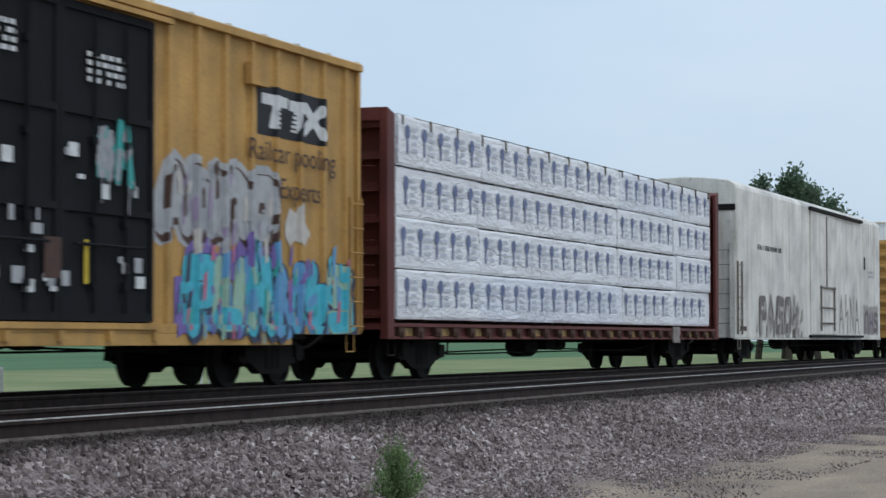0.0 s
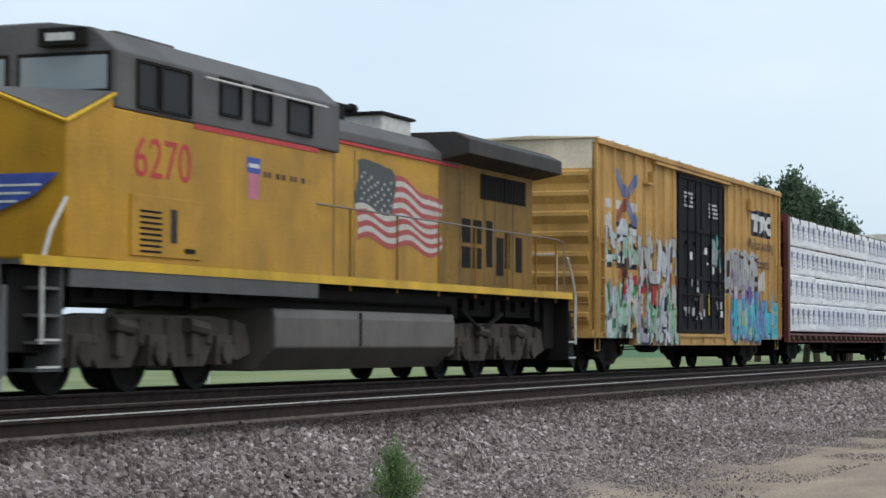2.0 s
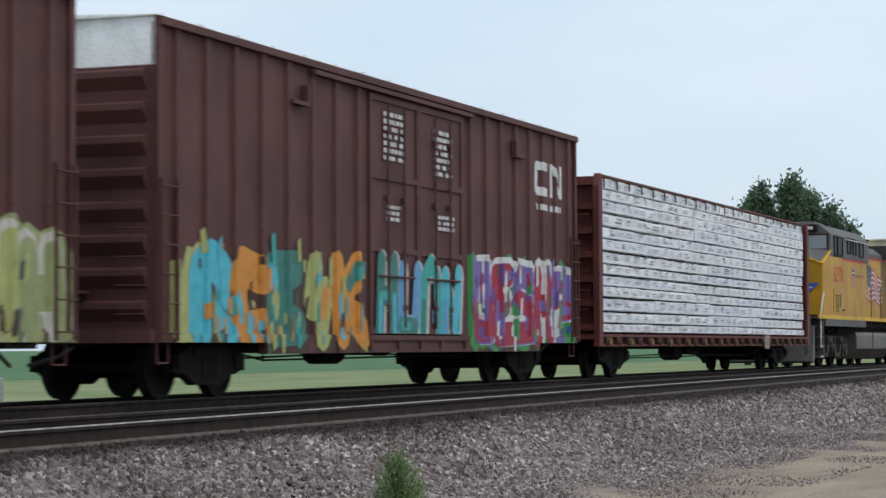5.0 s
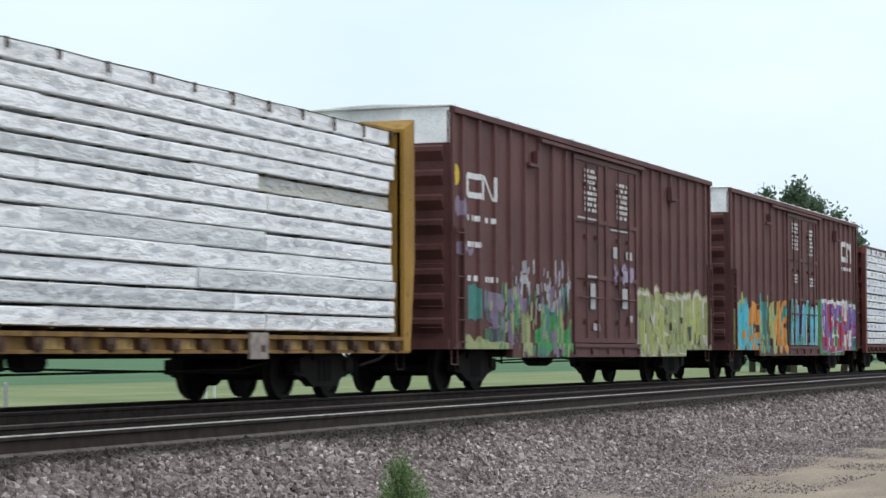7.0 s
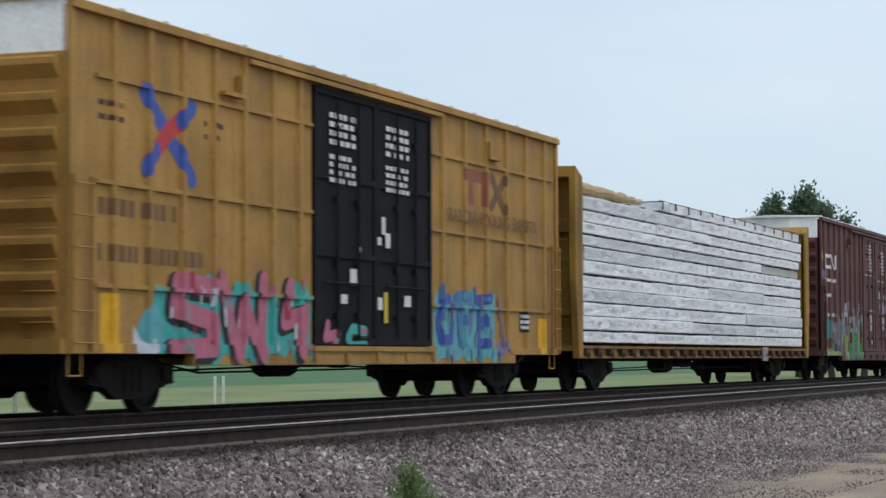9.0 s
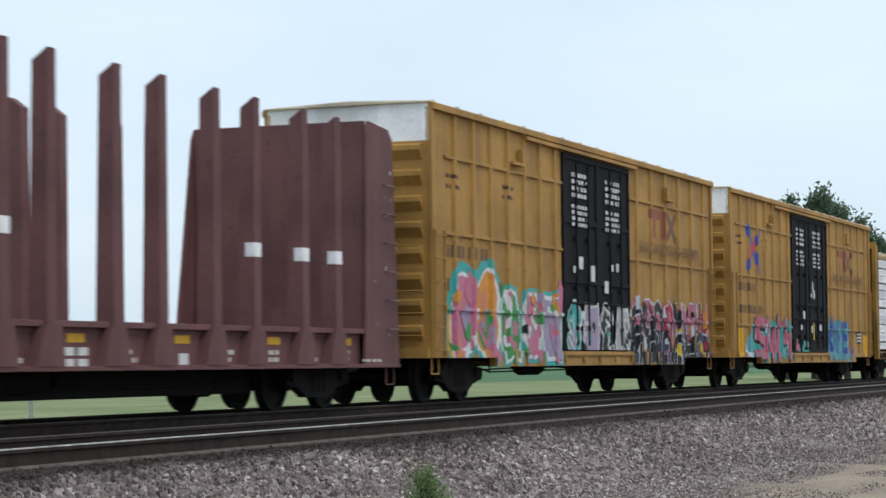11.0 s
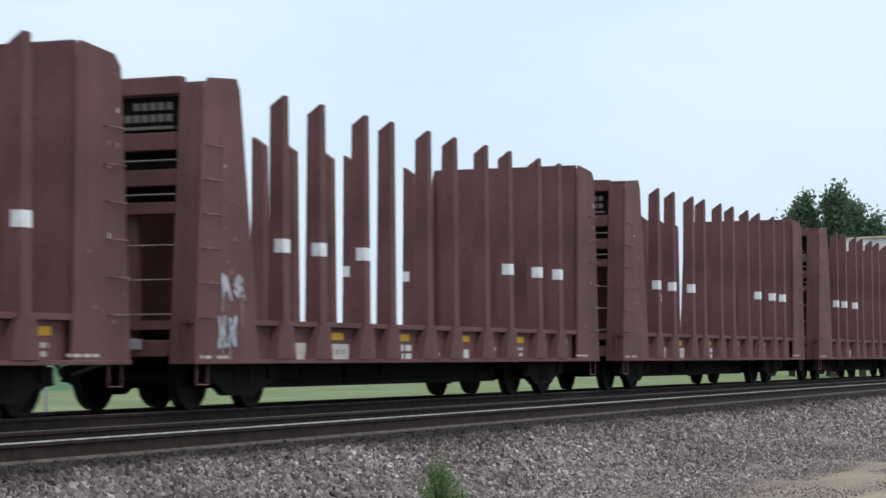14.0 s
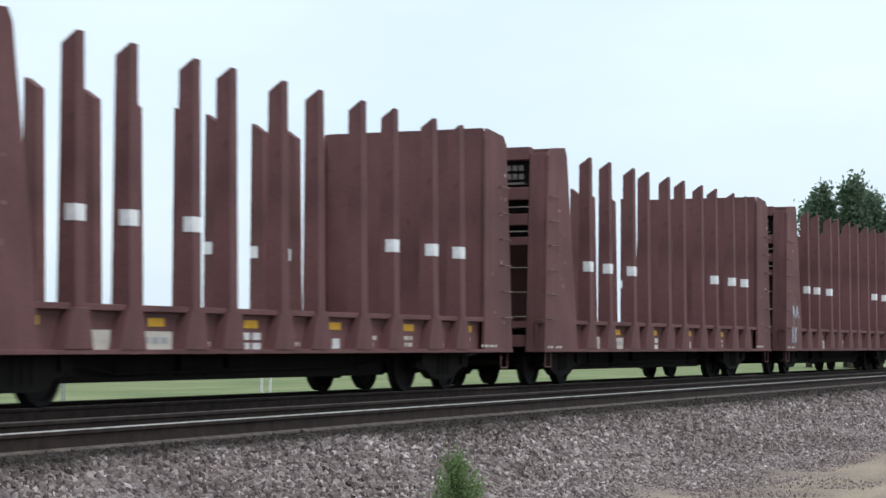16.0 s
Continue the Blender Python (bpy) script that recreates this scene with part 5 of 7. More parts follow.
# ---------------------------------------------------------------- lumber cars
def beam_car(x0, x1, mat, label, pockets, tag_x, sill=0.72, top=4.50, deep=0.0, peak=0.0):
    """A centre-beam flat car: deck, ribbed bulkheads, tall centre truss, winches along the sill."""
    half, mid = (x1 - x0) / 2, (x0 + x1) / 2
    car = thing("centerbeam_flatcar", mid, label, "flat car", "freight cars of the train")
    made("deck", mat, car, (-half, half, -1.42, 1.42, sill + 0.16, sill + 0.26))
    for s in (-1, 1):
        bm = bmesh.new()
        poly_prism(bm, [(s * 1.42, sill), (s * 1.55, sill), (s * 1.55, sill + 0.04), (s * 1.46, sill + 0.05), (s * 1.46, sill + 0.2), (s * 1.55, sill + 0.21), (s * 1.55, sill + 0.27), (s * 1.42, sill + 0.27)], -half, half, "x")
        part("side_sill", bm, BEAMSILL if mat is BEAMYELLOW else mat, car, "side sill channel")
    bm = bmesh.new()
    poly_prism(bm, [(-0.1, sill + 0.05), (0.1, sill + 0.05), (0.13, sill + 0.2), (-0.13, sill + 0.2)], -1.57, -1.46)
    box(bm, -0.05, 0.05, -1.6, -1.5, sill + 0.02, sill + 0.12)
    first = part("winch", bm, RUST, car)
    first.matrix_basis = pose(-half + 0.6, 0, 0)
    bm = bmesh.new()
    box(bm, -0.28, 0.28, -1.475, -1.462, sill + 0.055, sill + 0.19)
    plate = part("reflector", bm, PLATE, car)
    plate.matrix_basis = pose(-half + 1.0, 0, 0)
    for k in range(1, pockets):
        x = -half + 0.6 + (2 * half - 1.2) * k / (pockets - 1)
        shared("winch", first, car, pose(x, 0, 0))
        shared("winch", first, car, pose(x, 0, 0, 0, 0, 180))
        if k % 2 == 0:
            shared("reflector", plate, car, pose(x + 0.42, 0, 0))
    made("placard", PLACARD, car, (tag_x - mid - 0.3, tag_x - mid + 0.3, -1.59, -1.555, sill - 0.08, sill + 0.3))
    # bulkheads
    for e in (-1, 1):
        a, b = sorted((e * half, e * (half - 0.28)))
        bm = bmesh.new()
        box(bm, *sorted((e * (half - 0.28), e * (half - 0.22))), -1.5, 1.5, sill + 0.2, top - 0.05)
        part("bulkhead", bm, mat, car, "ribbed end bulkhead", 0.01)
        for s in (-1, 1):
            bm = bmesh.new()
            c, d = sorted((s * 1.42, s * 1.56))
            out, inn = e * (half + deep), e * (half - 0.28)
            if peak:
                poly_prism(bm, [(inn, sill + 0.02), (e * half, sill + 0.02), (out, sill + 1.6), (out, top + peak), (inn, top)], c, d)
            else:
                poly_prism(bm, [(a, sill + 0.02), (b, sill + 0.02), (b, top - (0.28 if e > 0 else 0)), (b - 0.1, top), (a + 0.1, top), (a, top - (0.28 if e < 0 else 0))], c, d)
            part("corner_post", bm, mat, car, bevel=0.01)
        bm = bmesh.new()
        for z in (sill + 0.9, top - 1.15) if peak > 0.1 else [sill + 0.35 + k * 0.53 for k in range(7)]:
            box(bm, *sorted((e * (half - 0.04), e * (half - 0.22))), -1.42, 1.42, z, z + 0.14)
        for y in (-0.75, 0, 0.75):
            box(bm, *sorted((e * (half - 0.1), e * (half - 0.22))), y - 0.07, y + 0.07, sill + 0.2, top - 0.06)
        part("end_rib", bm, mat, car)
        if peak:
            bm = bmesh.new()
            poly_prism(bm, [(e * (half + deep), top + peak - 0.22), (e * (half + deep), top + peak), (e * (half - 0.28), top), (e * (half - 0.28), top - 0.1)], -1.42, 1.42)
            part("bulkhead_cap", bm, mat, car, "sloping cap over the bulkhead")
        ladder(car, e * (half - 0.02), -1.3, sill + 0.4, top - 0.9, 0.4, 7, mat, "y")
        stirrup(car, e * (half - 0.3) - 0.19, -1.5, sill + 0.03, UNDER)
    # centre truss
    bm = bmesh.new()
    box(bm, -half + 0.3, half - 0.3, -0.12, 0.12, top - 0.22, top - 0.06)
    n = 14
    for k in range(n + 1):
        x = -half + 0.6 + (2 * half - 1.2) * k / n
        box(bm, x - 0.06, x + 0.06, -0.07, 0.07, sill + 0.2, top - 0.2)
        if k < n:
            x2 = -half + 0.6 + (2 * half - 1.2) * (k + 1) / n
            rod(bm, (x, 0, sill + 0.3 if k % 2 else top - 0.25), (x2, 0, top - 0.25 if k % 2 else sill + 0.3), 0.05)
    part("centre_beam", bm, mat, car)
    underframe(car, half, sill - 0.02, seed=int(x0))
    couplers(car, half, 0.75)
    truck(car, -half + 2.6)
    truck(car, half - 2.6)
    return car, half, mid


PLATE = flat("reflector_plate", (0.42, 0.27, 0.09), 0.5, 0.4)
PLACARD = flat("placard", (0.30, 0.25, 0.22), 0.6, 0.3)


def bundle(x0, x1, z0, z1, mat, rng, label, depth=1.28, sag=0.012, far=False):
    """A wrapped lumber pack: soft edges and a wrinkled face. Returns it and the plane of its face."""
    mid, L, h = (x0 + x1) / 2, x1 - x0, z1 - z0
    bm = bmesh.new()
    nx, nz = max(4, int(L / 0.22)), 4
    seed = rng.uniform(0, 99)
    skin = []
    zs = [0.0, 0.06, 0.5, 0.95, 1.0]
    for j in range(nz + 1):
        row = []
        for i in range(nx + 1):
            x = -L / 2 + L * i / nx
            edge = 0.016 if j in (0, nz) else 0.0
            y = -depth / 2 + edge + 0.014 * noise.noise((x * 1.6 + seed, zs[j] * 2.1, seed)) + 0.012 * noise.noise((x * 4 + seed, zs[j] * 6, 2))
            z = h * zs[j] + (sag * noise.noise((x * 0.8, seed, j)) if j else 0)
            row.append(bm.verts.new((x, y, z)))
        skin.append(row)
    back = [[bm.verts.new((-L / 2 + L * i / nx, depth / 2, z)) for i in range(nx + 1)] for z in (0, h)]
    for j in range(nz):
        for i in range(nx):
            bm.faces.new((skin[j][i], skin[j][i + 1], skin[j + 1][i + 1], skin[j + 1][i]))
    for i in range(nx):
        bm.faces.new((skin[nz][i], skin[nz][i + 1], back[1][i + 1], back[1][i]))
        bm.faces.new((skin[0][i + 1], skin[0][i], back[0][i], back[0][i + 1]))
        bm.faces.new((back[0][i + 1], back[0][i], back[1][i], back[1][i + 1]))
    for i in (0, nx):
        bm.faces.new([skin[j][i] for j in range(nz + 1)] + [back[1][i], back[0][i]])
    bmesh.ops.recalc_face_normals(bm, faces=bm.faces)
    me = bpy.data.meshes.new("lumber_pack")
    bm.to_mesh(me)
    bm.free()
    me.materials.append(mat)
    y = CAR_Y + (0.80 if far else -0.80)
    ob = thing("lumber_pack", mid, label, "lumber", "lumber packs on the flat cars", z0, y, me)
    return ob, mid, -depth / 2


def print_marks(ob, plane, L, h, rng, kind):
    """Printed marks along a pack, as plain shapes."""
    s = Side(plane - 0.014, floor=-9)
    x = -L / 2 + rng.uniform(0.1, 0.5)
    while x < L / 2 - 0.45:
        if kind == "tree":
            c, z = x + 0.12, h * 0.5
            s.poly("ink", [(c + 0.125 * math.cos(k * math.tau / 8), z + 0.15 + 0.13 * math.sin(k * math.tau / 8)) for k in range(8)])
            s.rect("ink", c - 0.04, c + 0.04, z - 0.22, z + 0.06)
            for k, w in enumerate((0.26, 0.32, 0.22, 0.3)):
                s.rect("pale", x + 0.3, x + 0.3 + w, z + 0.18 - k * 0.12, z + 0.24 - k * 0.12)
            x += 0.80
        elif kind == "grey":
            w = rng.uniform(0.30, 0.62)
            for q in range(rng.randint(2, 3)):
                z = h * (0.28 + 0.2 * q + rng.uniform(-.04, .04))
                a = x + rng.uniform(0, 0.16)
                s.rect(rng.choice(("fadepale", "pale", "grey", "pale", "slate")), a, a + w * rng.uniform(0.45, 1.0), z, z + h * rng.uniform(0.07, 0.15))
            x += w + rng.uniform(0.12, 0.42)
        else:
            z, w = h * rng.uniform(0.35, 0.5), rng.uniform(0.16, 0.26)
            if rng.random() < 0.85:
                for q in range(rng.randint(2, 4)):
                    s.rect("fadepale" if rng.random() < 0.75 else "pale", x + 0.11 * q, x + 0.11 * q + 0.075, z + rng.uniform(-.02, .02), z + h * rng.uniform(0.12, 0.3))
            x += rng.uniform(0.5, 0.95)
    s.emit(ob, "print", "printed marks on the wrap")


def load(x0, x1, z0, z1, tiers, cuts, mats, kind, seed, label, gap=0.022, straps=1.0, ragged=0.0, hook=True, car=None, mid=0.0, step=None, inset=None):
    rng = random.Random(seed)
    raw = [rng.uniform(0.80, 1.20) if tiers > 5 else 1.0 for _ in range(tiers)]
    lv = [z0]
    for q in raw:
        lv.append(lv[-1] + q * (z1 - z0) / sum(raw))
    for far in (False, True):
        for t in range(tiers):
            c = rng.choice(cuts)
            edges = [x0 + (rng.uniform(0, ragged) if ragged else 0)] + [k + rng.uniform(-.25, .25) for k in c] + [x1 - (rng.uniform(0, ragged) if ragged else 0)]
            if step and t == tiers - 1:
                edges = [step] + [k for k in edges if k > step + 1]
            h = lv[t + 1] - lv[t]
            if inset and t == inset[0]:
                edges = [k for k in edges if k < inset[1] - 1] + [inset[1], edges[-1]]
            for a, b in zip(edges, edges[1:]):
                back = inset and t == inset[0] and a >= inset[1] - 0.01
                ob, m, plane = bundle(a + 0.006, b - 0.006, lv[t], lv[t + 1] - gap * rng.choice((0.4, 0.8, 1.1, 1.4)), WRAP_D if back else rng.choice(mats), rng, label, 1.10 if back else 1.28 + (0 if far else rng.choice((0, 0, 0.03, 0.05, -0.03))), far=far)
                if not far:
                    print_marks(ob, plane, b - a, h, rng, kind)
    # dunnage between the tiers, and straps over the top
    bm = bmesh.new()
    for t in range(tiers):
        x = x0 + 0.3
        while x < x1:
            for s in (-1, 1):
                box(bm, x - mid - 0.045, x - mid + 0.045, *sorted((s * 0.2, s * 1.38)), lv[t] - gap, lv[t])
            x += 1.2
    tagged(part("dunnage", bm, DUNN, car, "dark wooden spacer strips"), kind="stuff")
    x0 = step or x0
    n = int((x1 - x0) / straps)
    bm = bmesh.new()
    for k in range(n + 1):
        x = x0 + 0.2 + (x1 - x0 - 0.4) * k / n - mid
        box(bm, x - 0.02, x + 0.02, -1.475, -0.1, z1 - 0.035, z1 - 0.006)
        box(bm, x - 0.022, x + 0.022, -1.485, -1.462, z1 - rng.uniform(0.12, 0.24), z1 - 0.004)
    tagged(part("strap", bm, DUNN, car, "short dark tie-down straps over the top edge"), kind="stuff")
    bm = bmesh.new()
    rods(bm, [(x0 + (x1 - x0) * k / n - mid, -1.44, z1 - 0.004 - 0.012 * (k % 2)) for k in range(n + 1)], 0.009, 5)
    tagged(part("cable", bm, DUNN, car, "tie-down cable along the top edge"), kind="stuff")
    if kind == "grey":
        made("edge_rail", REDBROWN, car, (x0 - mid, x1 - mid, -1.475, -1.36, z1 - 0.004, z1 + 0.05), label="red-brown edge rail along the top of the load", bevel=0.008)


def lumber_cars():
    z = 0.70
    car, half, mid = beam_car(33.8, 56.68, REDBROWN, "red-brown centerbeam flat car loaded with lumber", 26, 52.3, deep=0.05, peak=0.08)
    load(34.45, 56.2, z + 0.36, z + 3.84, 4, [(40.9, 47.9, 52.6), (38.6, 47.9, 52.6), (39.5, 43.6, 47.9, 52.6)], [WRAP, WRAP, WRAP_B], "tree", 71,
         "white plastic-wrapped lumber pack with blue printed marks", 0.03, 1.3, car=car, mid=mid)
    car, half, mid = beam_car(-33.5, -10.8, REDBROWN, "red-brown centerbeam flat car loaded with boards", 26, -17.0)
    load(-33.0, -11.15, z + 0.34, z + 3.76, 13, [(-26.1, -18.5), (-28.5, -23.2, -17.1), (-22.2, -15.9), (-25.0, -19.7)], [WRAP, WRAP_B, WRAP], "grey", 72,
         "white plastic-wrapped lumber pack with grey printed marks", 0.035, 1.0, 0.12, car=car, mid=mid)
    car, half, mid = beam_car(-99.45, -76.58, BEAMYELLOW, "yellow centerbeam flat car loaded with lumber", 26, -82.5, deep=0.2, peak=0.2)
    load(-98.95, -76.98, z + 0.36, z + 3.74, 12, [(-91.8, -84.1), (-93.2, -88.4, -81.8), (-89.8, -82.9)], [WRAP, WRAP, WRAP_C, WRAP], "small", 73,
         "white plastic-wrapped lumber pack with small printed marks", 0.036, 1.15, 0.30, car=car, mid=mid, step=-92.8, inset=(7, -82.2))
    made("top_cap", BEAMYELLOW, car, (half - 1.6, half - 0.3, -1.4, -0.2, 4.43, 4.49), label="yellow bulkhead cap")
    # rolled kraft cover that has slipped along the top
    bm = bmesh.new()
    rng = random.Random(9)
    pts = [(-10.9 + k * 0.23, -1.2 + rng.uniform(-.02, .02), 4.34 + rng.uniform(-.02, .02)) for k in range(24)]
    rings = []
    for k, p in enumerate(pts):
        r = 0.16 * (1 - 0.022 * k) + rng.uniform(-.014, .014)
        rings.append([bm.verts.new((p[0], p[1] + r * math.cos(a * math.tau / 10), p[2] + r * math.sin(a * math.tau / 10) * rng.uniform(0.9, 1.1))) for a in range(10)])
    for p, q in zip(rings, rings[1:]):
        for a in range(10):
            bm.faces.new((p[a], q[a], q[(a + 1) % 10], p[(a + 1) % 10]))
    bm.faces.new(rings[0])
    bm.faces.new(rings[-1][::-1])
    part("rolled_cover", bm, KRAFT, car, "rolled brown paper cover lying on top")


lumber_cars()


# ---------------------------------------------------------------- refrigerated boxcar
def reefer():
    x0, x1, sill, w = 58.9, 81.75, 0.76, 1.52
    half, mid = (x1 - x0) / 2, (x0 + x1) / 2
    car = thing("refrigerator_car", mid, "dirty white refrigerated boxcar with grey graffiti", "refrigerator car", "freight cars of the train")
    bm = bmesh.new()
    prof = [(-w, sill), (-w, 4.86), (-w + 0.05, 4.98), (-w + 0.22, 5.08), (-0.6, 5.17), (0, 5.19), (0.6, 5.17), (w - 0.22, 5.08), (w - 0.05, 4.98), (w, 4.86), (w, sill)]
    poly_prism(bm, prof, -half, half, "x")
    part("body", bm, WHITE, car, "smooth insulated body", 0.03)
    X = lambda v: v - mid
    for s in (-1, 1):
        a, b = sorted((s * w, s * (w + 0.035)))
        d = made("door", WHITE, car, (X(68.9), X(73.3), a, b, sill + 0.12, 4.78), label="sliding plug door", bevel=0.015)
        a, b = sorted((s * (w + 0.035), s * (w + 0.09)))
        bm = bmesh.new()
        for x in (X(70.4), X(72.6)):
            rod(bm, (x, s * (w + 0.07), 1.0), (x, s * (w + 0.07), 2.45), 0.03)
        for z in (1.25, 1.75, 2.4):
            rod(bm, (X(70.3), s * (w + 0.07), z), (X(72.8), s * (w + 0.07), z), 0.028)
        rod(bm, (X(71.4), s * (w + 0.055), 2.4), (X(71.4), s * (w + 0.055), 4.7), 0.022)
        part("locking_bar", bm, STEEL, d, "steel lever gear")
        made("door_track", UNDER, car, (X(68.7), X(77.8), *sorted((s * w, s * (w + 0.1))), 4.80, 4.90), (X(68.7), X(77.8), *sorted((s * w, s * (w + 0.1))), sill + 0.02, sill + 0.1), label="dark door track")
        made("side_sill", WHITE, car, (-half + 0.02, half - 0.02, *sorted((s * (w - 0.1), s * (w + 0.02))), sill - 0.04, sill))
    made("end_band", UNDER, car, (-half - 0.02, -half, -w + 0.02, w - 0.02, 4.25, 4.42), label="dark band across the end")
    made("end_frame", WHITE, car, (-half - 0.12, -half, -w + 0.02, -w + 0.16, sill, 3.4), (-half - 0.12, -half, w - 0.16, w - 0.02, sill, 3.4))
    ladder(car, -half + 0.04, -w - 0.005, sill + 0.2, sill + 2.0, 0.5, 7, STEEL)
    ladder(car, -half - 0.02, -w + 0.2, sill + 0.4, sill + 2.4, 0.42, 6, STEEL, "y")
    stirrup(car, -half + 0.1, -w, sill, STEEL)
    stirrup(car, half - 0.5, -w, sill, STEEL)
    s = Side(-w, floor=sill)
    rng = random.Random(12)
    s.bars("black", X(61.5), X(64.7), 3.22, 3.46, 1, rng)
    s.rect("black", X(78.4), X(78.75), 3.2, 3.65)
    s.bars("grey", X(79.3), X(80.6), 2.9, 3.2, 2, rng)
    s.rect("brown", X(59.3), X(60.1), 0.95, 1.08)
    s.emit(car, "lettering", "marks too small to read")
    sprayed(s, X(61.5), X(67.2), 0.78, 2.1, "flag peak snake ring bolt", ["taupe", "smoke", "taupe"], "fadewhite", None, None, 0.15, 81)
    scraps(s, ["taupe", "smoke", "fadewhite"], X(61.3), X(67.6), 0.8, 1.7, 70, 84, 5, 0.14)
    sprayed(s, X(73.6), X(77.5), 0.85, 2.3, "peak bolt zig peak", ["smoke"], None, None, None, 0.05, 82)
    cloud_of(s, "smoke", X(78.3), X(81.3), 0.85, 2.0, 85, 0, 0.15)
    sprayed(s, X(78.4), X(81.2), 0.9, 1.8, "arch gate snake", ["taupe", "dimmauve"], None, None, None, 0.12, 83, over=1)
    s.emit(car, "graffiti", "sprayed graffiti")
    underframe(car, half, sill, seed=4)
    couplers(car, half)
    truck(car, -half + 2.5)
    truck(car, half - 2.5)


reefer()


# ---------------------------------------------------------------- bulkhead flat cars with stakes
SCUFFED = flat("scuffed_brown", (0.20, 0.12, 0.11), 0.6, 0.4)
STAKES = (-5.88, -4.64, -3.04, -2.02, -0.48, 0.70, 2.20, 3.42, 5.02, 6.20)


def stake_car(right, scuffed=False):
    """A bulkhead flat car: deep sill, tall side stakes with white bands, a bulkhead with tapered wings at each end."""
    half, w, low, deck, top = 8.6, 1.58, 0.64, 1.22, 4.48
    mid = right - half
    car = thing("bulkhead_flatcar", mid, "brown empty bulkhead flat car with tall side stakes", "flat car", "empty bulkhead flat cars")
    made("deck", BROWN_S, car, (-half + 0.05, half - 0.05, -w + 0.14, w - 0.14, deck - 0.12, deck))
    for s in (-1, 1):
        made("side_sill", BROWN_S, car, (-half, half, *sorted((s * (w - 0.22), s * (w - 0.16))), low + 0.06, deck - 0.05), label="deep side sill")
        made("sill_flange", BROWN_S, car, (-half, half, *sorted((s * (w - 0.22), s * w)), low, low + 0.06), bevel=0.008)
        made("sill_cap", BROWN_S, car, (-half, half, *sorted((s * (w - 0.22), s * (w - 0.05))), deck - 0.05, deck + 0.03), bevel=0.008)
    first = pocket = band = None
    for k, x in enumerate(STAKES):
        for s in (-1, 1):
            m = pose(x, 0, 0) if s < 0 else pose(-x, 0, 0, 0, 0, 180)
            if first is None:
                bm = bmesh.new()
                lo = [bm.verts.new(p) for p in ((-0.10, -w, low), (0.13, -w, low), (0.13, -w + 0.27, low), (-0.10, -w + 0.27, low))]
                hi = [bm.verts.new(p) for p in ((-0.09, -w + 0.02, top), (0.10, -w + 0.02, top), (0.10, -w + 0.23, top - 0.15), (-0.09, -w + 0.23, top - 0.15))]
                bm.faces.new(lo)
                bm.faces.new(hi)
                for i in range(4):
                    bm.faces.new((lo[i], lo[(i + 1) % 4], hi[(i + 1) % 4], hi[i]))
                first = part("stake", bm, BROWN_S, car, "tall tapered steel stake", 0.008)
                first.matrix_basis = m
                bm = bmesh.new()
                poly_prism(bm, [(-0.34, low + 0.06), (0.30, low + 0.06), (0.2, deck - 0.02), (-0.16, deck - 0.02)], -w - 0.012, -w + 0.17)
                pocket = part("stake_pocket", bm, BROWN_S, car, bevel=0.01)
                pocket.matrix_basis = m
            else:
                shared("stake", first, car, m)
                shared("stake_pocket", pocket, car, m)
            if k in (0, 1, 2, 7, 8, 9):
                if band is None:
                    bm = bmesh.new()
                    box(bm, -0.105, 0.118, -w + 0.006, -w + 0.15, 2.22, 2.42)
                    band = part("white_band", bm, INK["chalk"], car, "white painted band")
                    band.matrix_basis = m
                else:
                    shared("white_band", band, car, m)
    rng = random.Random(5)
    s = Side(-w + 0.155, floor=0.5)
    gaps = [-6.75] + [(p + q) / 2 for p, q in zip(STAKES, STAKES[1:])] + [6.75]
    for k, x in enumerate(gaps):
        if k in (0, 2, 4, 6, 8, 10):
            s.rect("orange_plate", x - 0.20, x + 0.22, 0.99, 1.15)
        if k == 1:
            s.rect("fadewhite", x - 0.28, x + 0.32, 0.70, 0.94)
        elif k == 2:
            s.rect("fadewhite", x - 0.40, x + 0.42, 0.69, 0.93)
            s.bars("grey", x - 0.3, x + 0.36, 0.75, 0.88, 1, rng, 1)
        elif k == 4:
            for p in (-0.26, 0.06):
                for z in (0.69, 0.83):
                    s.rect("white", x + p, x + p + 0.24, z, z + 0.10)
        elif k == 6:
            s.rect("white", x - 0.08, x + 0.18, 0.71, 0.86)
        elif k:
            s.bars("fadewhite", x - 0.17, x + 0.17, 0.72, 0.93, 2, rng)
    s.emit(car, "stencil", "plates and stencilled marks")
    s = Side(-w + 0.014, floor=0.5)
    s.bars("fadewhite", -half + 0.15, -half + 0.95, 0.70, 0.77, 1, rng)
    s.bars("fadewhite", half - 1.5, half - 0.7, 0.72, 0.79, 1, rng)
    for k in range(16):
        x, z = rng.choice((-1, 1)) * (half - rng.uniform(0.35, 1.1)), rng.uniform(1.0, 3.9)
        s.rect(rng.choice(("fadewhite", "scrape", "scrape")), x, x + rng.uniform(0.02, 0.12), z, z + rng.uniform(0.02, 0.10))
    s.emit(car, "scrape_mark", "scrapes down to primer and small marks")
    if scuffed:
        car["label"] = "brown empty bulkhead flat car with chalky scuffs"
        s = Side(-w + 0.012, floor=0.7)
        graffiti(s, -7.9, -7.2, 1.5, 1.85, 2, 91, ["pale", "silver"], None, None, None, 0.13)
        graffiti(s, -8.0, -7.4, 0.85, 1.3, 2, 92, ["silver", "pale"], None, None, None, 0.13)
        s.emit(car, "scuff", "chalky scuff marks")
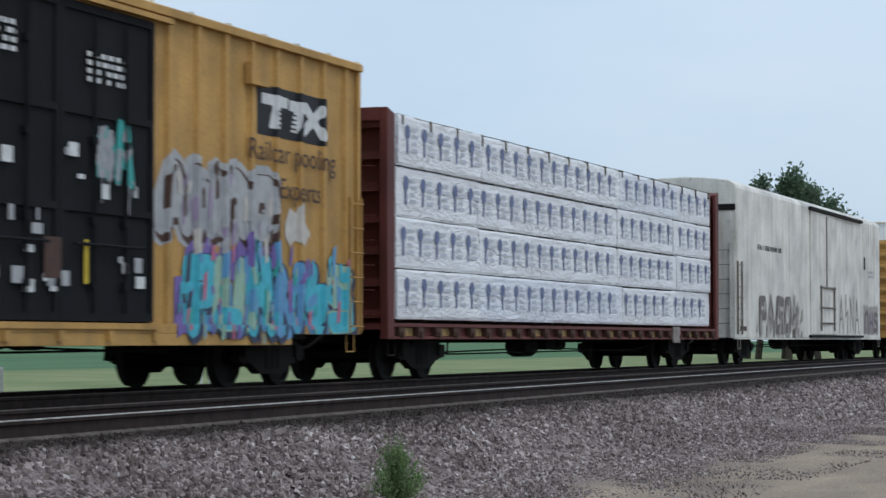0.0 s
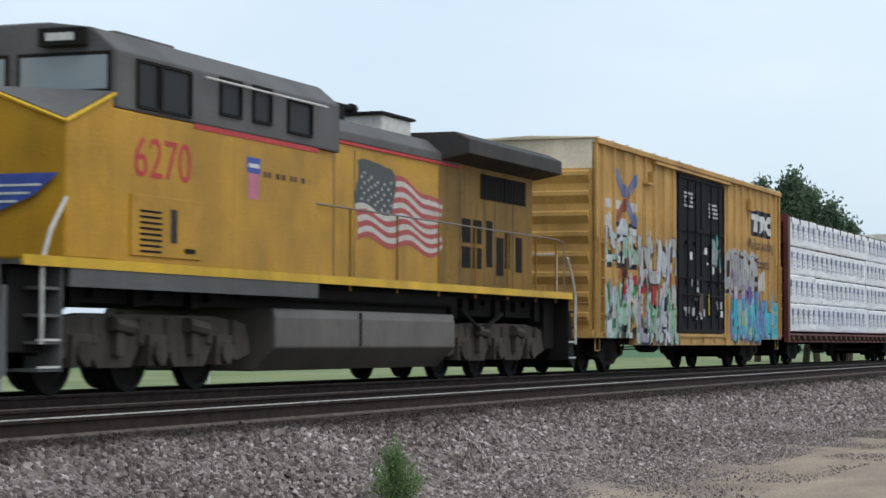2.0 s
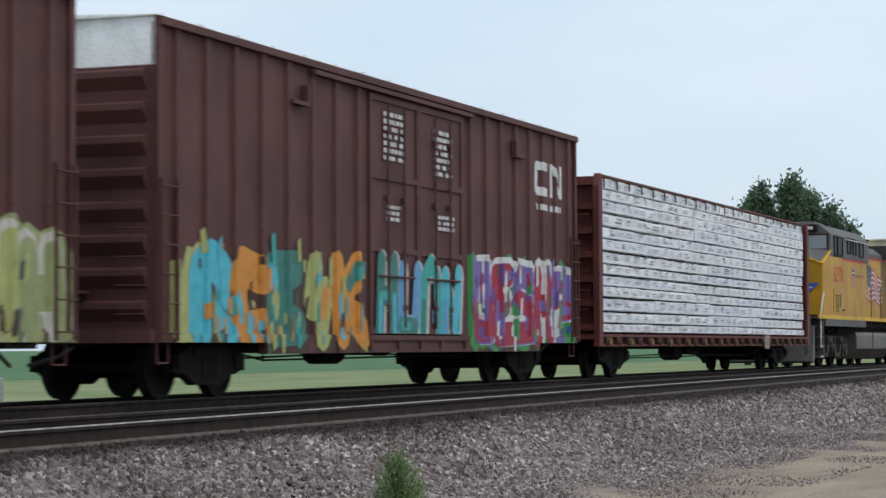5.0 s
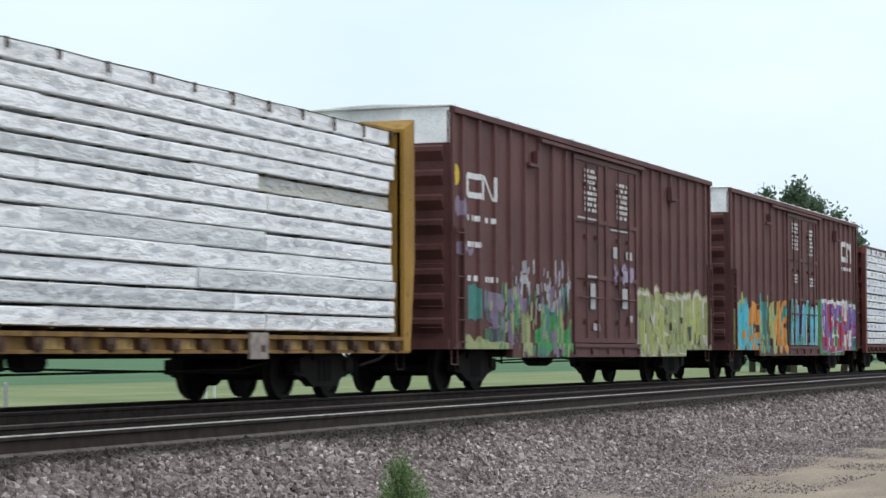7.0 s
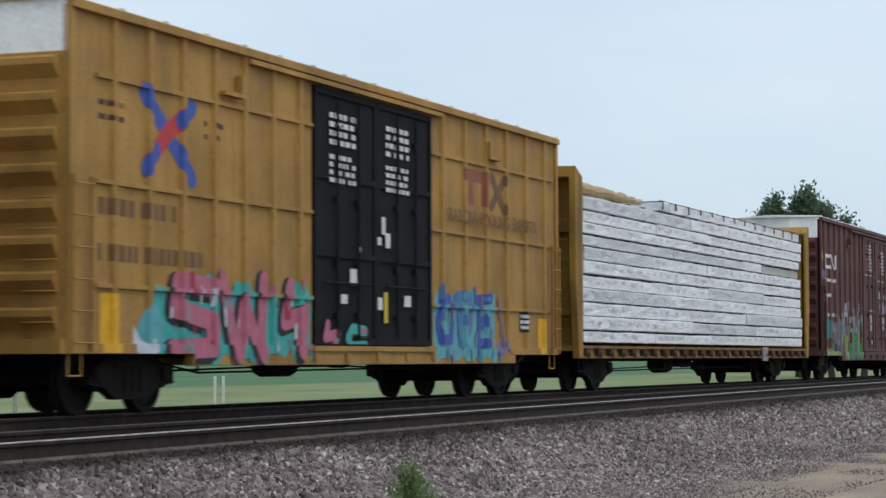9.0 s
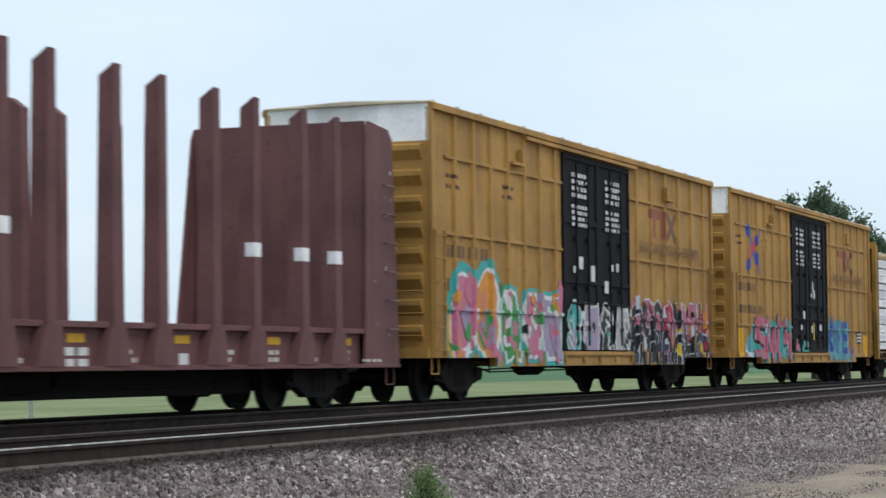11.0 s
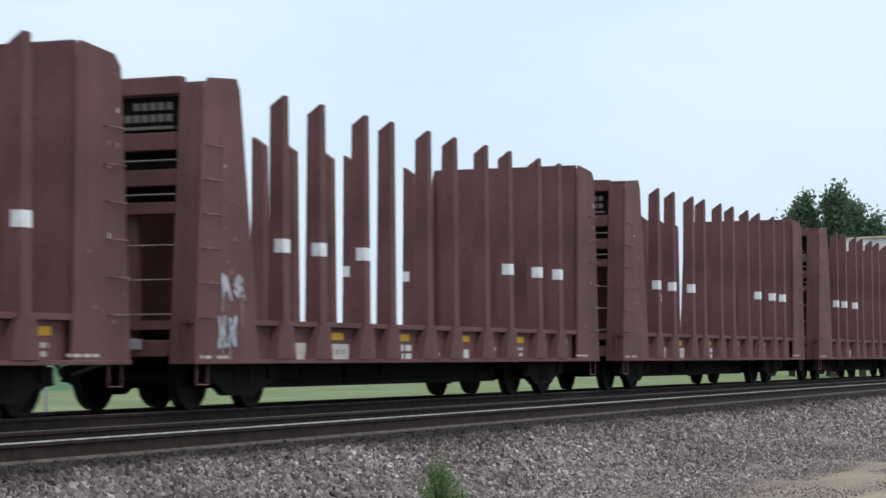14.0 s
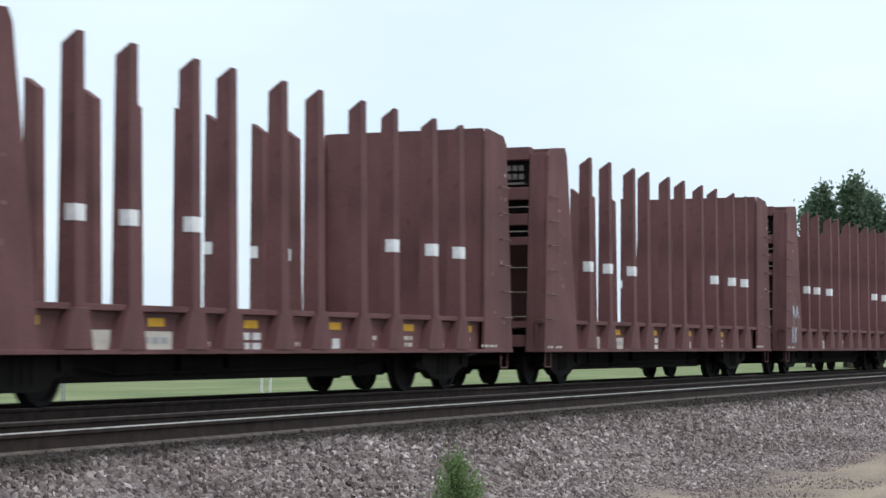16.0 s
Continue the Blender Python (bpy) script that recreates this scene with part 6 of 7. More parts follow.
    # bulkheads
    for e in (-1, 1):
        bm = bmesh.new()
        box(bm, *sorted((e * (half - 1.28), e * (half - 1.2))), -w + 0.08, w - 0.08, deck, top + 0.06)
        part("bulkhead", bm, BROWN_S, car, "solid steel bulkhead", 0.012)
        for s_ in (-1, 1):
            bm = bmesh.new()
            c, d = sorted((s_ * (w - 0.07), s_ * (w - 0.015)))
            wide = 1.85 if e * s_ > 0 else 1.38
            pts = [(e * half, low), (e * (half - wide), low), (e * (half - wide + 0.06), deck + 0.2), (e * (half - 1.30), top - 0.1), (e * (half - 1.2), top + 0.06), (e * (half - 0.42), top - 0.01), (e * (half - 0.26), top - 0.16)]
            poly_prism(bm, pts if e > 0 else pts[::-1], c, d)
            part("bulkhead_wing", bm, BROWN_S, car, "tapered side plate of the bulkhead", 0.01)
        # hollow corner posts that lean with the wings
        for s_ in (-1, 1):
            bm = bmesh.new()
            poly_prism(bm, [(e * half, low), (e * (half - 0.16), low), (e * (half - 0.42), top - 0.1), (e * (half - 0.28), top - 0.1)], *sorted((s_ * (w - 0.072), s_ * (w - 0.40))))
            part("corner_post", bm, BROWN_S, car, "leaning corner post of the bulkhead", 0.012)
        lean = lambda z: half - 0.26 * (z - low) / (top - low) - 0.03
        for z0, z1 in ((top - 0.22, top + 0.02), (3.50, 3.74), (3.02, 3.24), (2.64, 2.80), (low + 0.1, low + 0.32)):
            a = lean((z0 + z1) / 2)
            made("end_rib", BROWN_S, car, (*sorted((e * a, e * (a - 0.2))), -w + 0.41, w - 0.41, z0, z1), label="beam across the end", bevel=0.012)
        made("end_post", BROWN_S, car, (*sorted((e * (half - 0.25), e * (half - 0.37))), -0.55, -0.41, low + 0.32, 2.64), (*sorted((e * (half - 0.25), e * (half - 0.37))), 0.41, 0.55, low + 0.32, 2.64))
        # shade of the end recess, put in as a black sheet behind the beams
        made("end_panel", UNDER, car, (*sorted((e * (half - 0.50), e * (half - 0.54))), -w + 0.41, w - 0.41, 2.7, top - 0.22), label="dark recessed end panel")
        bm = bmesh.new()
        a = lean(4.0) - 0.10
        for z, n_, tall in ((4.06, 5, 0.10), (3.90, 7, 0.10)):
            for k in range(n_):
                box(bm, *sorted((e * a, e * (a - 0.01))), -1.02 + 0.125 * k, -0.93 + 0.125 * k, z, z + tall)
        box(bm, *sorted((e * a, e * (a - 0.4))), -1.04, -0.1, 3.80, 3.84)
        tagged(part("stencil", bm, INK["taupe"], car, "pale marks on the end"), kind="stuff")
        for z in (3.36, 2.90, 2.22, 1.76, 1.30):
            bm = bmesh.new()
            a = lean(z)
            rods(bm, [(e * (a - 0.06), -w + 0.42, z), (e * (a + 0.03), -w + 0.42, z), (e * (a + 0.03), 0.2, z), (e * (a - 0.06), 0.2, z)], 0.013, 5)
            part("grab_iron", bm, STEEL, car)
        made("end_plate", INK["grey"], car, (*sorted((e * (half - 0.02), e * (half - 0.035))), -0.75, -0.45, 0.84, 0.98))
        for k in range(6):
            z = 1.25 + 0.46 * k
            bm = bmesh.new()
            x = e * (lean(z) - 0.06)
            rods(bm, [(x, -w + 0.02, z), (x, -w - 0.05, z), (x - e * 0.40, -w - 0.05, z), (x - e * 0.40, -w + 0.02, z)], 0.011, 5)
            part("grab_iron", bm, SCUFFED, car)
        stirrup(car, e * (half - 0.3) - 0.19, -w + 0.05, low + 0.03, BROWN_S)
    underframe(car, half, low, seed=2)
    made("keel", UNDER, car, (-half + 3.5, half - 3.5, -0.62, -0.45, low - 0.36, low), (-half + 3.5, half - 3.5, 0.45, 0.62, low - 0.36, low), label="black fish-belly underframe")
    couplers(car, half, 0.8)
    truck(car, -half + 2.2)
    truck(car, half - 2.2)
    return car


stake_car(-141.65)
for right_end in (-160.72, -179.55, -198.4, -217.3):
    stake_car(right_end, right_end == -179.55)


# ---------------------------------------------------------------- locomotive
def engine_truck(car, x, spots):
    bm = bmesh.new()
    for s in (-1, 1):
        y0, y1 = sorted((s * 1.0, s * 1.2))
        poly_prism(bm, [(-3.0, 0.52), (-2.8, 0.95), (-1.8, 1.05), (1.8, 1.05), (2.8, 0.95), (3.0, 0.52), (2.55, 0.42), (1.75, 0.62), (1.5, 0.34), (0.6, 0.34), (0.4, 0.62), (-0.4, 0.62), (-0.6, 0.34), (-1.5, 0.34), (-1.75, 0.62), (-2.55, 0.42)], y0, y1)
        for k in spots:
            y2, y3 = sorted((s * 1.0, s * 1.27))
            box(bm, k - 0.24, k + 0.24, y2, y3, 0.36, 0.78)
            rod(bm, (k, s * 1.2, 0.54), (k, s * 1.34, 0.54), 0.17, 10)
            for q in (-0.38, 0.38):
                rod(bm, (k + q, s * 1.16, 0.66), (k + q, s * 1.16, 1.0), 0.1, 8)
        for k in (-1.05, 1.05):
            rod(bm, (k - 0.2, s * 1.26, 0.92), (k + 0.35, s * 1.26, 0.86), 0.11, 8)
            box(bm, k - 0.1, k + 0.1, *sorted((s * 1.2, s * 1.3)), 0.5, 0.9)
    box(bm, -2.6, 2.6, -0.9, 0.9, 0.7, 1.0)
    ob = part("truck", bm, ENGTRUCK, car, "grey three-axle power truck", 0.01)
    ob.matrix_basis = pose(x, 0, 0)
    for k in spots:
        wset = new("wheelset", ENGINE_WHEELS)
        wset.parent, wset.matrix_basis = ob, pose(k, 0, 0.533)
        WHEELSETS["engine"].append(wset)


def wave(u, v):
    return 0.075 * math.sin(u * 13.0 + v * 1.2) + 0.05 * math.sin(u * 4.0 + 1.0)


def locomotive():
    mid = 1.3
    car = thing("locomotive", mid, "yellow and grey diesel locomotive with a flag on its hood", "locomotive", "freight cars of the train")
    X, Z = (lambda v: v - mid), (lambda v: v + 0.70)
    w, hw = 1.56, 0.98
    # underframe and walkway
    made("frame", UNDER, car, (X(-9.4), X(12.3), -1.1, 1.1, 1.18, 1.60), label="black main frame", bevel=0.01)
    made("walkway", ENGINE_GREY, car, (X(-9.3), X(12.2), -w + 0.02, w - 0.02, 1.60, 1.66))
    for s in (-1, 1):
        a, b = sorted((s * (w - 0.06), s * w))
        made("side_skirt", ENGINE_GREY, car, (X(-8.2), X(-0.78), a, b, 1.36, 1.60), label="grey skirt under the cab")
        made("yellow_stripe", STRIPE_YELLOW, car, (X(-9.3), X(12.2), *sorted((s * (w - 0.03), s * (w + 0.012))), 1.59, 1.72), label="yellow sill stripe")
    # cab and equipment body, full width
    made("cab_lower", ENGINE_YELLOW, car, (X(-7.15), X(-0.75), -w + 0.03, w - 0.03, 1.70, Z(2.97)), label="yellow cab and equipment body", bevel=0.03)
    bm = bmesh.new()
    sec = [(-w + 0.03, Z(2.97)), (w - 0.03, Z(2.97)), (w - 0.03, Z(3.72)), (w - 0.40, Z(4.03)), (0.5, Z(4.12)), (-0.5, Z(4.12)), (-w + 0.40, Z(4.03)), (-w + 0.03, Z(3.72))]
    poly_prism(bm, sec, X(-7.05), X(0.1), "x")
    part("cab_upper", bm, ENGINE_GREY, car, "grey upper cab and roof", 0.03)
    # wide nose: a high middle, cheeks that fall to the sides
    bm = bmesh.new()
    fr = [(-1.48, 1.70), (1.48, 1.70), (1.48, Z(2.68)), (0.3, Z(3.14)), (-0.3, Z(3.14)), (-1.48, Z(2.68))]
    bk = [(-1.53, 1.70), (1.53, 1.70), (1.53, Z(3.13)), (0.3, Z(3.2)), (-0.3, Z(3.2)), (-1.53, Z(3.13))]
    va, vb = [bm.verts.new((X(-8.2), y, z)) for y, z in fr], [bm.verts.new((X(-7.1), y, z)) for y, z in bk]
    bm.faces.new(va)
    bm.faces.new(vb[::-1])
    for i in range(6):
        j = (i + 1) % 6
        bm.faces.new((va[j], va[i], vb[i], vb[j]))
    part("nose", bm, ENGINE_YELLOW, car, "yellow wide nose", 0.04)
    for s in (-1, 1):
        bm = bmesh.new()
        top = [(X(-8.08), s * 1.40, Z(2.735)), (X(-8.08), s * 0.28, Z(3.17)), (X(-7.06), s * 0.28, Z(3.225)), (X(-7.06), s * 1.46, Z(3.165))]
        va, vb = [bm.verts.new(q) for q in top], [bm.verts.new((q[0], q[1], q[2] + 0.02)) for q in top]
        bm.faces.new(va)
        bm.faces.new(vb[::-1])
        for i in range(4):
            j = (i + 1) % 4
            bm.faces.new((va[j], va[i], vb[i], vb[j]))
        part("nose_top", bm, ENGINE_GREY, car, "grey top of the nose")
    for s in (-1, 1):
        bm = bmesh.new()
        rods(bm, [(X(-8.22), s * 0.3, Z(3.15)), (X(-8.22), s * 1.49, Z(2.69)), (X(-7.12), s * 1.545, Z(3.14))], 0.028)
        part("nose_trim", bm, STRIPE_YELLOW, car, "pale yellow edge line round the nose")
    # windshields in the front, with number boards above
    for s in (-1, 1):
        a, b = sorted((s * 0.12, s * 1.40))
        made("windshield", SKY_SHIELD, car, (X(-7.075), X(-7.052), a, b, Z(3.22), Z(3.66)), label="windshield in a dark gasket")
        made("windshield_gasket", UNDER, car, (X(-7.07), X(-7.052), a - 0.05, b + 0.05, Z(3.17), Z(3.22)), (X(-7.07), X(-7.052), a - 0.05, b + 0.05, Z(3.66), Z(3.71)), (X(-7.07), X(-7.052), a - 0.05, a, Z(3.22), Z(3.66)), (X(-7.07), X(-7.052), b, b + 0.05, Z(3.22), Z(3.66)))
        a, b = sorted((s * 0.45, s * 1.1))
        made("number_board", UNDER, car, (X(-7.2), X(-7.05), a, b, Z(3.78), Z(4.02)), label="number board", bevel=0.01)
        made("number_bars", SILVER, car, (X(-7.206), X(-7.2), a + 0.12, b - 0.12, Z(3.85), Z(3.95)))
        # side windows
        for x0, x1, z0, z1 in ((-6.5, -5.95, 3.06, 3.62), (-5.85, -5.05, 3.06, 3.62), (-4.1, -3.5, 3.2, 3.66), (-3.05, -2.5, 3.2, 3.66), (-1.85, -1.05, 3.15, 3.6)):
            q0, q1 = sorted((s * (w - 0.035), s * (w - 0.022)))
            made("cab_window", GLASS_D, car, (X(x0), X(x1), q0, q1, Z(z0), Z(z1)), label="dark side window")
            q0, q1 = sorted((s * (w - 0.035), s * (w + 0.005)))
            made("window_frame", UNDER, car, (X(x0) - 0.04, X(x0), q0, q1, Z(z0), Z(z1)), (X(x1), X(x1) + 0.04, q0, q1, Z(z0), Z(z1)), (X(x0) - 0.04, X(x1) + 0.04, q0, q1, Z(z1), Z(z1) + 0.04), (X(x0) - 0.04, X(x1) + 0.04, q0, q1, Z(z0) - 0.04, Z(z0)))
        bm = bmesh.new()
        rods(bm, [(X(-4.7), s * (w + 0.06), Z(3.62)), (X(-0.6), s * (w + 0.06), Z(3.62))], 0.018)
        part("grab_rail", bm, SILVER, car)
        a, b = sorted((s * (w - 0.03), s * (w - 0.02)))
        made("red_stripe", INK["crimson"], car, (X(-4.9), X(-0.75), a, b, Z(2.90), Z(2.97)), label="thin red stripe")
        made("rear_cab_panel", ENGINE_YELLOW, car, (X(-0.75), X(0.0), *sorted((s * (hw + 0.02), s * (w - 0.1))), 1.70, Z(2.97)))
        # access hatch with louvres
        a, b = sorted((s * (w - 0.03), s * (w - 0.005)))
        hatch = made("hatch", ENGINE_YELLOW, car, (X(-6.68), X(-4.72), a, b, Z(1.1), Z(1.9)), label="equipment hatch", bevel=0.008)
        made("louvre", UNDER, hatch, *[(X(-6.45), X(-5.85), *sorted((s * (w - 0.005), s * w)), Z(1.15 + k * 0.075), Z(1.18 + k * 0.075)) for k in range(8)])
        made("hatch_window", GLASS_D, hatch, (X(-5.6), X(-5.42), *sorted((s * (w - 0.005), s * w)), Z(1.3), Z(1.75)))
        made("hatch_latch", UNDER, hatch, (X(-5.2), X(-4.9), *sorted((s * (w - 0.005), s * (w + 0.01))), Z(1.18), Z(1.24)))
    # hood
    bm = bmesh.new()
    sec = [(-hw, 1.66), (hw, 1.66), (hw, Z(3.42)), (hw - 0.25, Z(3.66)), (-hw + 0.25, Z(3.66)), (-hw, Z(3.42))]
    poly_prism(bm, sec[:3] + [sec[5]], X(-0.75), X(5.95), "x")
    part("hood", bm, ENGINE_YELLOW, car, "yellow engine hood", 0.01)
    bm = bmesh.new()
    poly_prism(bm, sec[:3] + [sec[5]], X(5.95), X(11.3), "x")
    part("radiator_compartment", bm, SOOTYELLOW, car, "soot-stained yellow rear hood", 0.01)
    bm = bmesh.new()
    poly_prism(bm, [(-hw - 0.02, Z(3.30)), (hw + 0.02, Z(3.30)), (hw + 0.02, Z(3.46)), (hw - 0.28, Z(3.72)), (-hw + 0.28, Z(3.72)), (-hw - 0.02, Z(3.46))], X(0.0), X(7.0), "x")
    part("hood_roof", bm, ENGINE_GREY, car, "grey rounded hood roof", 0.03)
    made("hood_stripe", INK["crimson"], car, (X(-0.7), X(7.0), -hw - 0.03, -hw, Z(3.25), Z(3.30)), label="thin red stripe")
    # radiator with wide wings
    bm = bmesh.new()
    poly_prism(bm, [(-hw, Z(3.34)), (hw, Z(3.34)), (w - 0.02, Z(3.47)), (w - 0.02, Z(3.72)), (1.25, Z(3.86)), (-1.25, Z(3.86)), (-w + 0.02, Z(3.72)), (-w + 0.02, Z(3.45))], X(6.0), X(11.55), "x")
    part("radiator", bm, RADIATOR, car, "sooty grey overhanging radiator wings", 0.02)
    for s in (-1, 1):
        for x0, x1 in ((8.15, 9.45), (9.5, 10.8)):
            grille = made("intake_grille", UNDER, car, (X(x0), X(x1), *sorted((s * hw, s * (hw + 0.03))), Z(2.76), Z(3.24)), label="dark air intake screen", bevel=0.01)
            made("grille_bar", UNDER, grille, *[(X(x0 + 0.18 * k), X(x0 + 0.18 * k + 0.03), *sorted((s * (hw + 0.03), s * (hw + 0.04))), Z(2.78), Z(3.22)) for k in range(1, 7)])
    # stack, horn, hood doors
    made("exhaust_housing", SILVER, car, (X(4.2), X(5.6), -0.55, 0.55, Z(3.7), Z(4.02)), label="pale exhaust housing", bevel=0.03)
    made("stack_rim", UNDER, car, (X(4.1), X(5.7), -0.6, 0.6, Z(4.02), Z(4.07)))
    bm = bmesh.new()
    for k, y in enumerate((-0.3, -0.1, 0.1)):
        rod(bm, (X(2.7), y, Z(4.05)), (X(3.4 + 0.1 * k), y, Z(4.05)), 0.05, 8)
        rod(bm, (X(3.35 + 0.1 * k), y, Z(4.05)), (X(3.5 + 0.1 * k), y, Z(4.05)), 0.09, 8)
    box(bm, X(2.8), X(3.0), -0.35, 0.15, Z(3.68), Z(4.04))
    part("horn", bm, UNDER, car, "black air horn cluster")
    made("roof_unit", ENGINE_GREY, car, (X(-5.6), X(-3.9), -0.7, 0.7, Z(4.08), Z(4.2)), label="air conditioner on the cab roof", bevel=0.03)
    for x, wd, z0, z1 in ((7.12, 0.46, 1.88, 2.33), (7.74, 0.46, 1.88, 2.33), (7.12, 0.46, 1.40, 1.80), (7.74, 0.46, 1.40, 1.80), (8.48, 0.34, 1.45, 2.35), (9.08, 0.4, 1.30, 2.05), (9.6, 0.26, 1.45, 2.2), (10.25, 0.36, 1.40, 2.1)):
        made("hood_louvre", UNDER, car, (X(x), X(x + wd), -hw - 0.012, -hw, Z(z0), Z(z1)), label="dark louvred opening")
    for x in (1.1, 1.95, 5.9, 7.0, 8.36, 8.98, 10.05):
        made("hood_seam", ENGINE_GREY, car, (X(x), X(x + 0.02), -hw - 0.008, -hw, Z(1.05), Z(3.2)))
    # flag on the hood: rippling stripes and a dark field, thin paint
    n, x0, x1, z0, z1 = 26, 2.05, 6.0, 1.62, 2.85
    lay = {"fadered": [], "fadewhite": [], "fadenavy": []}
    for i in range(n):
        u0, u1 = i / n, (i + 1) / n
        for j in range(13):
            v0, v1 = j / 13, (j + 1) / 13
            field = u0 < 0.40 and v0 >= 6 / 13
            ink = "fadenavy" if field else ("fadered" if j % 2 == 0 else "fadewhite")
            tall = (z1 - z0) * (1 - 0.18 * max(0, u0 - 0.25)) * (0.82 + 0.18 * min(1, (1 - u0) * 5))
            def at(u, v):
                up = 0.20 if (u <= 0.40 and v > 0.9) else 0.0
                return (X(x0 + (x1 - x0) * (u + 0.02 * math.sin(v * 9))), -hw - 0.006, Z(z0 + 0.02 + tall * v + wave(u, v) + up * (1 - abs(u - 0.25) * 3)))
            lay[ink].append([at(u0, v0), at(u1, v0), at(u1, v1), at(u0, v1)])
    stars = Side(-hw - 0.009, floor=0.5)
    for j in range(6):
        for i in range(5):
            u, v = 0.05 + 0.075 * i + 0.03 * (j % 2), 0.53 + 0.075 * j
            px, pz = X(x0 + (x1 - x0) * u), Z(z0 + 0.02 + (z1 - z0) * 0.98 * v + wave(u, v))
            stars.poly("fadewhite", [(px + 0.035 * math.cos(k * math.tau / 5), pz + 0.035 * math.sin(k * math.tau / 5)) for k in range(5)])
    stars.emit(car, "flag_star", "stars on the flag's dark field")
    for ink, quads in lay.items():
        me = bpy.data.meshes.new("flag_decal")
        me.from_pydata([p for q in quads for p in q], [], [(4 * k, 4 * k + 1, 4 * k + 2, 4 * k + 3) for k in range(len(quads))])
        me.materials.append(INK[ink])
        ob = new("flag_decal", me)
        ob.parent = car
        tagged(ob, f"{ink[4:]} part of a waving flag painted on the hood", kind="stuff")
    # road number, shield and nose wings
    words("6270", X(-6.6), Z(2.14), 0.76, -w + 0.026, INK["crimson"], car, label="red road number", wide=1.08)
    s = Side(-w + 0.03, floor=0.5)
    s.rect("blue", X(-3.25), X(-2.8), Z(2.42), Z(2.65))
    s.rect("pink", X(-3.2), X(-2.85), Z(2.05), Z(2.42))
    s.rect("white", X(-3.2), X(-2.85), Z(2.5), Z(2.56), 1)
    s.bars("brown", X(-2.7), X(-1.05), Z(2.36), Z(2.50), 1, random.Random(3))
    for k in (-3.0, -2.2, -1.35):
        s.rect("silver", X(k), X(k + 0.14), 1.46, 1.52, 3)
    s.emit(car, "emblem", "painted emblem shapes")
    for s_ in (-1, 1):
        bm = bmesh.new()
        poly_prism(bm, [(s_ * 0.12, Z(1.58)), (s_ * 0.55, Z(1.60)), (s_ * 1.05, Z(1.78)), (s_ * 1.40, Z(2.06)), (s_ * 0.12, Z(2.06))], X(-8.245), X(-8.235), "x")
        part("wing_emblem", bm, INK["blue"], car, "blue wing painted on the nose")
        for k in range(3):
            bm = bmesh.new()
            z = Z(1.70 + 0.10 * k)
            box(bm, X(-8.25), X(-8.246), *sorted((s_ * 0.16, s_ * (0.82 + 0.17 * k))), z, z + 0.03)
            part("wing_stripe", bm, INK["white"], car)
    made("equipment_box", UNDER, car, (X(-9.2), X(-8.0), -1.3, 1.3, 0.55, 1.58), label="dark equipment under the nose", bevel=0.02)
    made("equipment_box", UNDER, car, (X(11.4), X(12.2), -1.2, 1.2, 0.55, 1.58), label="dark equipment under the rear platform", bevel=0.02)
    # fuel tank
    bm = bmesh.new()
    poly_prism(bm, [(-1.42, Z(0.49)), (1.42, Z(0.49)), (1.46, Z(0.35)), (1.46, Z(-0.10)), (1.1, Z(-0.45)), (-1.1, Z(-0.45)), (-1.46, Z(-0.10)), (-1.46, Z(0.35))], X(-2.1), X(5.5), "x")
    tank = part("fuel_tank", bm, TANKM, car, "grey fuel tank with sloping lower side", 0.03)
    made("tank_strap", UNDER, tank, (X(1.1), X(1.16), -1.475, -1.455, Z(-0.08), Z(0.46)))
    # air tanks and pipes over the trucks
    bm = bmesh.new()
    for y in (-1.2, 1.2):
        rod(bm, (X(-2.9), y, Z(0.75)), (X(5.9), y, Z(0.75)), 0.13, 10)
        for k in range(9):
            x = X(-7.6 + k * 0.55)
            box(bm, x, x + 0.25, min(y, y * 0.8), max(y, y * 0.8), Z(0.45 + 0.1 * (k % 3)), Z(0.68))
            x = X(6.0 + k * 0.6)
            box(bm, x, x + 0.28, min(y, y * 0.8), max(y, y * 0.8), Z(0.42 + 0.09 * (k % 4)), Z(0.8))
    rods(bm, [(X(6.2), -1.3, Z(0.6)), (X(7.3), -1.32, Z(0.2)), (X(8.5), -1.3, Z(0.55))], 0.04)
    tagged(part("piping", bm, UNDER, car, "dark air tanks and piping under the walkway"), kind="stuff")
    # handrails
    for s_ in (-1, 1):
        y = s_ * (w - 0.04)
        bm = bmesh.new()
        rods(bm, [(X(-0.85), y, Z(2.12)), (X(11.3), y, Z(2.10)), (X(11.75), y, Z(2.05)), (X(11.75), y, 1.62)], 0.015)
        part("handrail", bm, STEEL, car, "worn grey handrail")
        for x in (0.55, 2.55, 4.5, 6.4, 8.2, 9.9, 11.2):
            bm = bmesh.new()
            rod(bm, (X(x), y, 1.5), (X(x), y, Z(2.11)), 0.02)
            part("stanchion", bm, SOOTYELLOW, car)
        for x, d in ((-8.35, -1), (12.1, 1)):
            bm = bmesh.new()
            rods(bm, [(X(x - d * 0.1), y, Z(1.75)), (X(x + d * 0.25), y, Z(1.35)), (X(x + d * 0.45), y, Z(0.95)), (X(x + d * 0.45), y, Z(-0.05))], 0.026)
            part("step_rail", bm, SILVER, car, "white stair rail")
            bm = bmesh.new()
            for k in range(4):
                box(bm, *sorted((X(x), X(x + d * 0.5))), *sorted((s_ * 1.0, s_ * 1.5)), Z(-0.38 + k * 0.33), Z(-0.34 + k * 0.33))
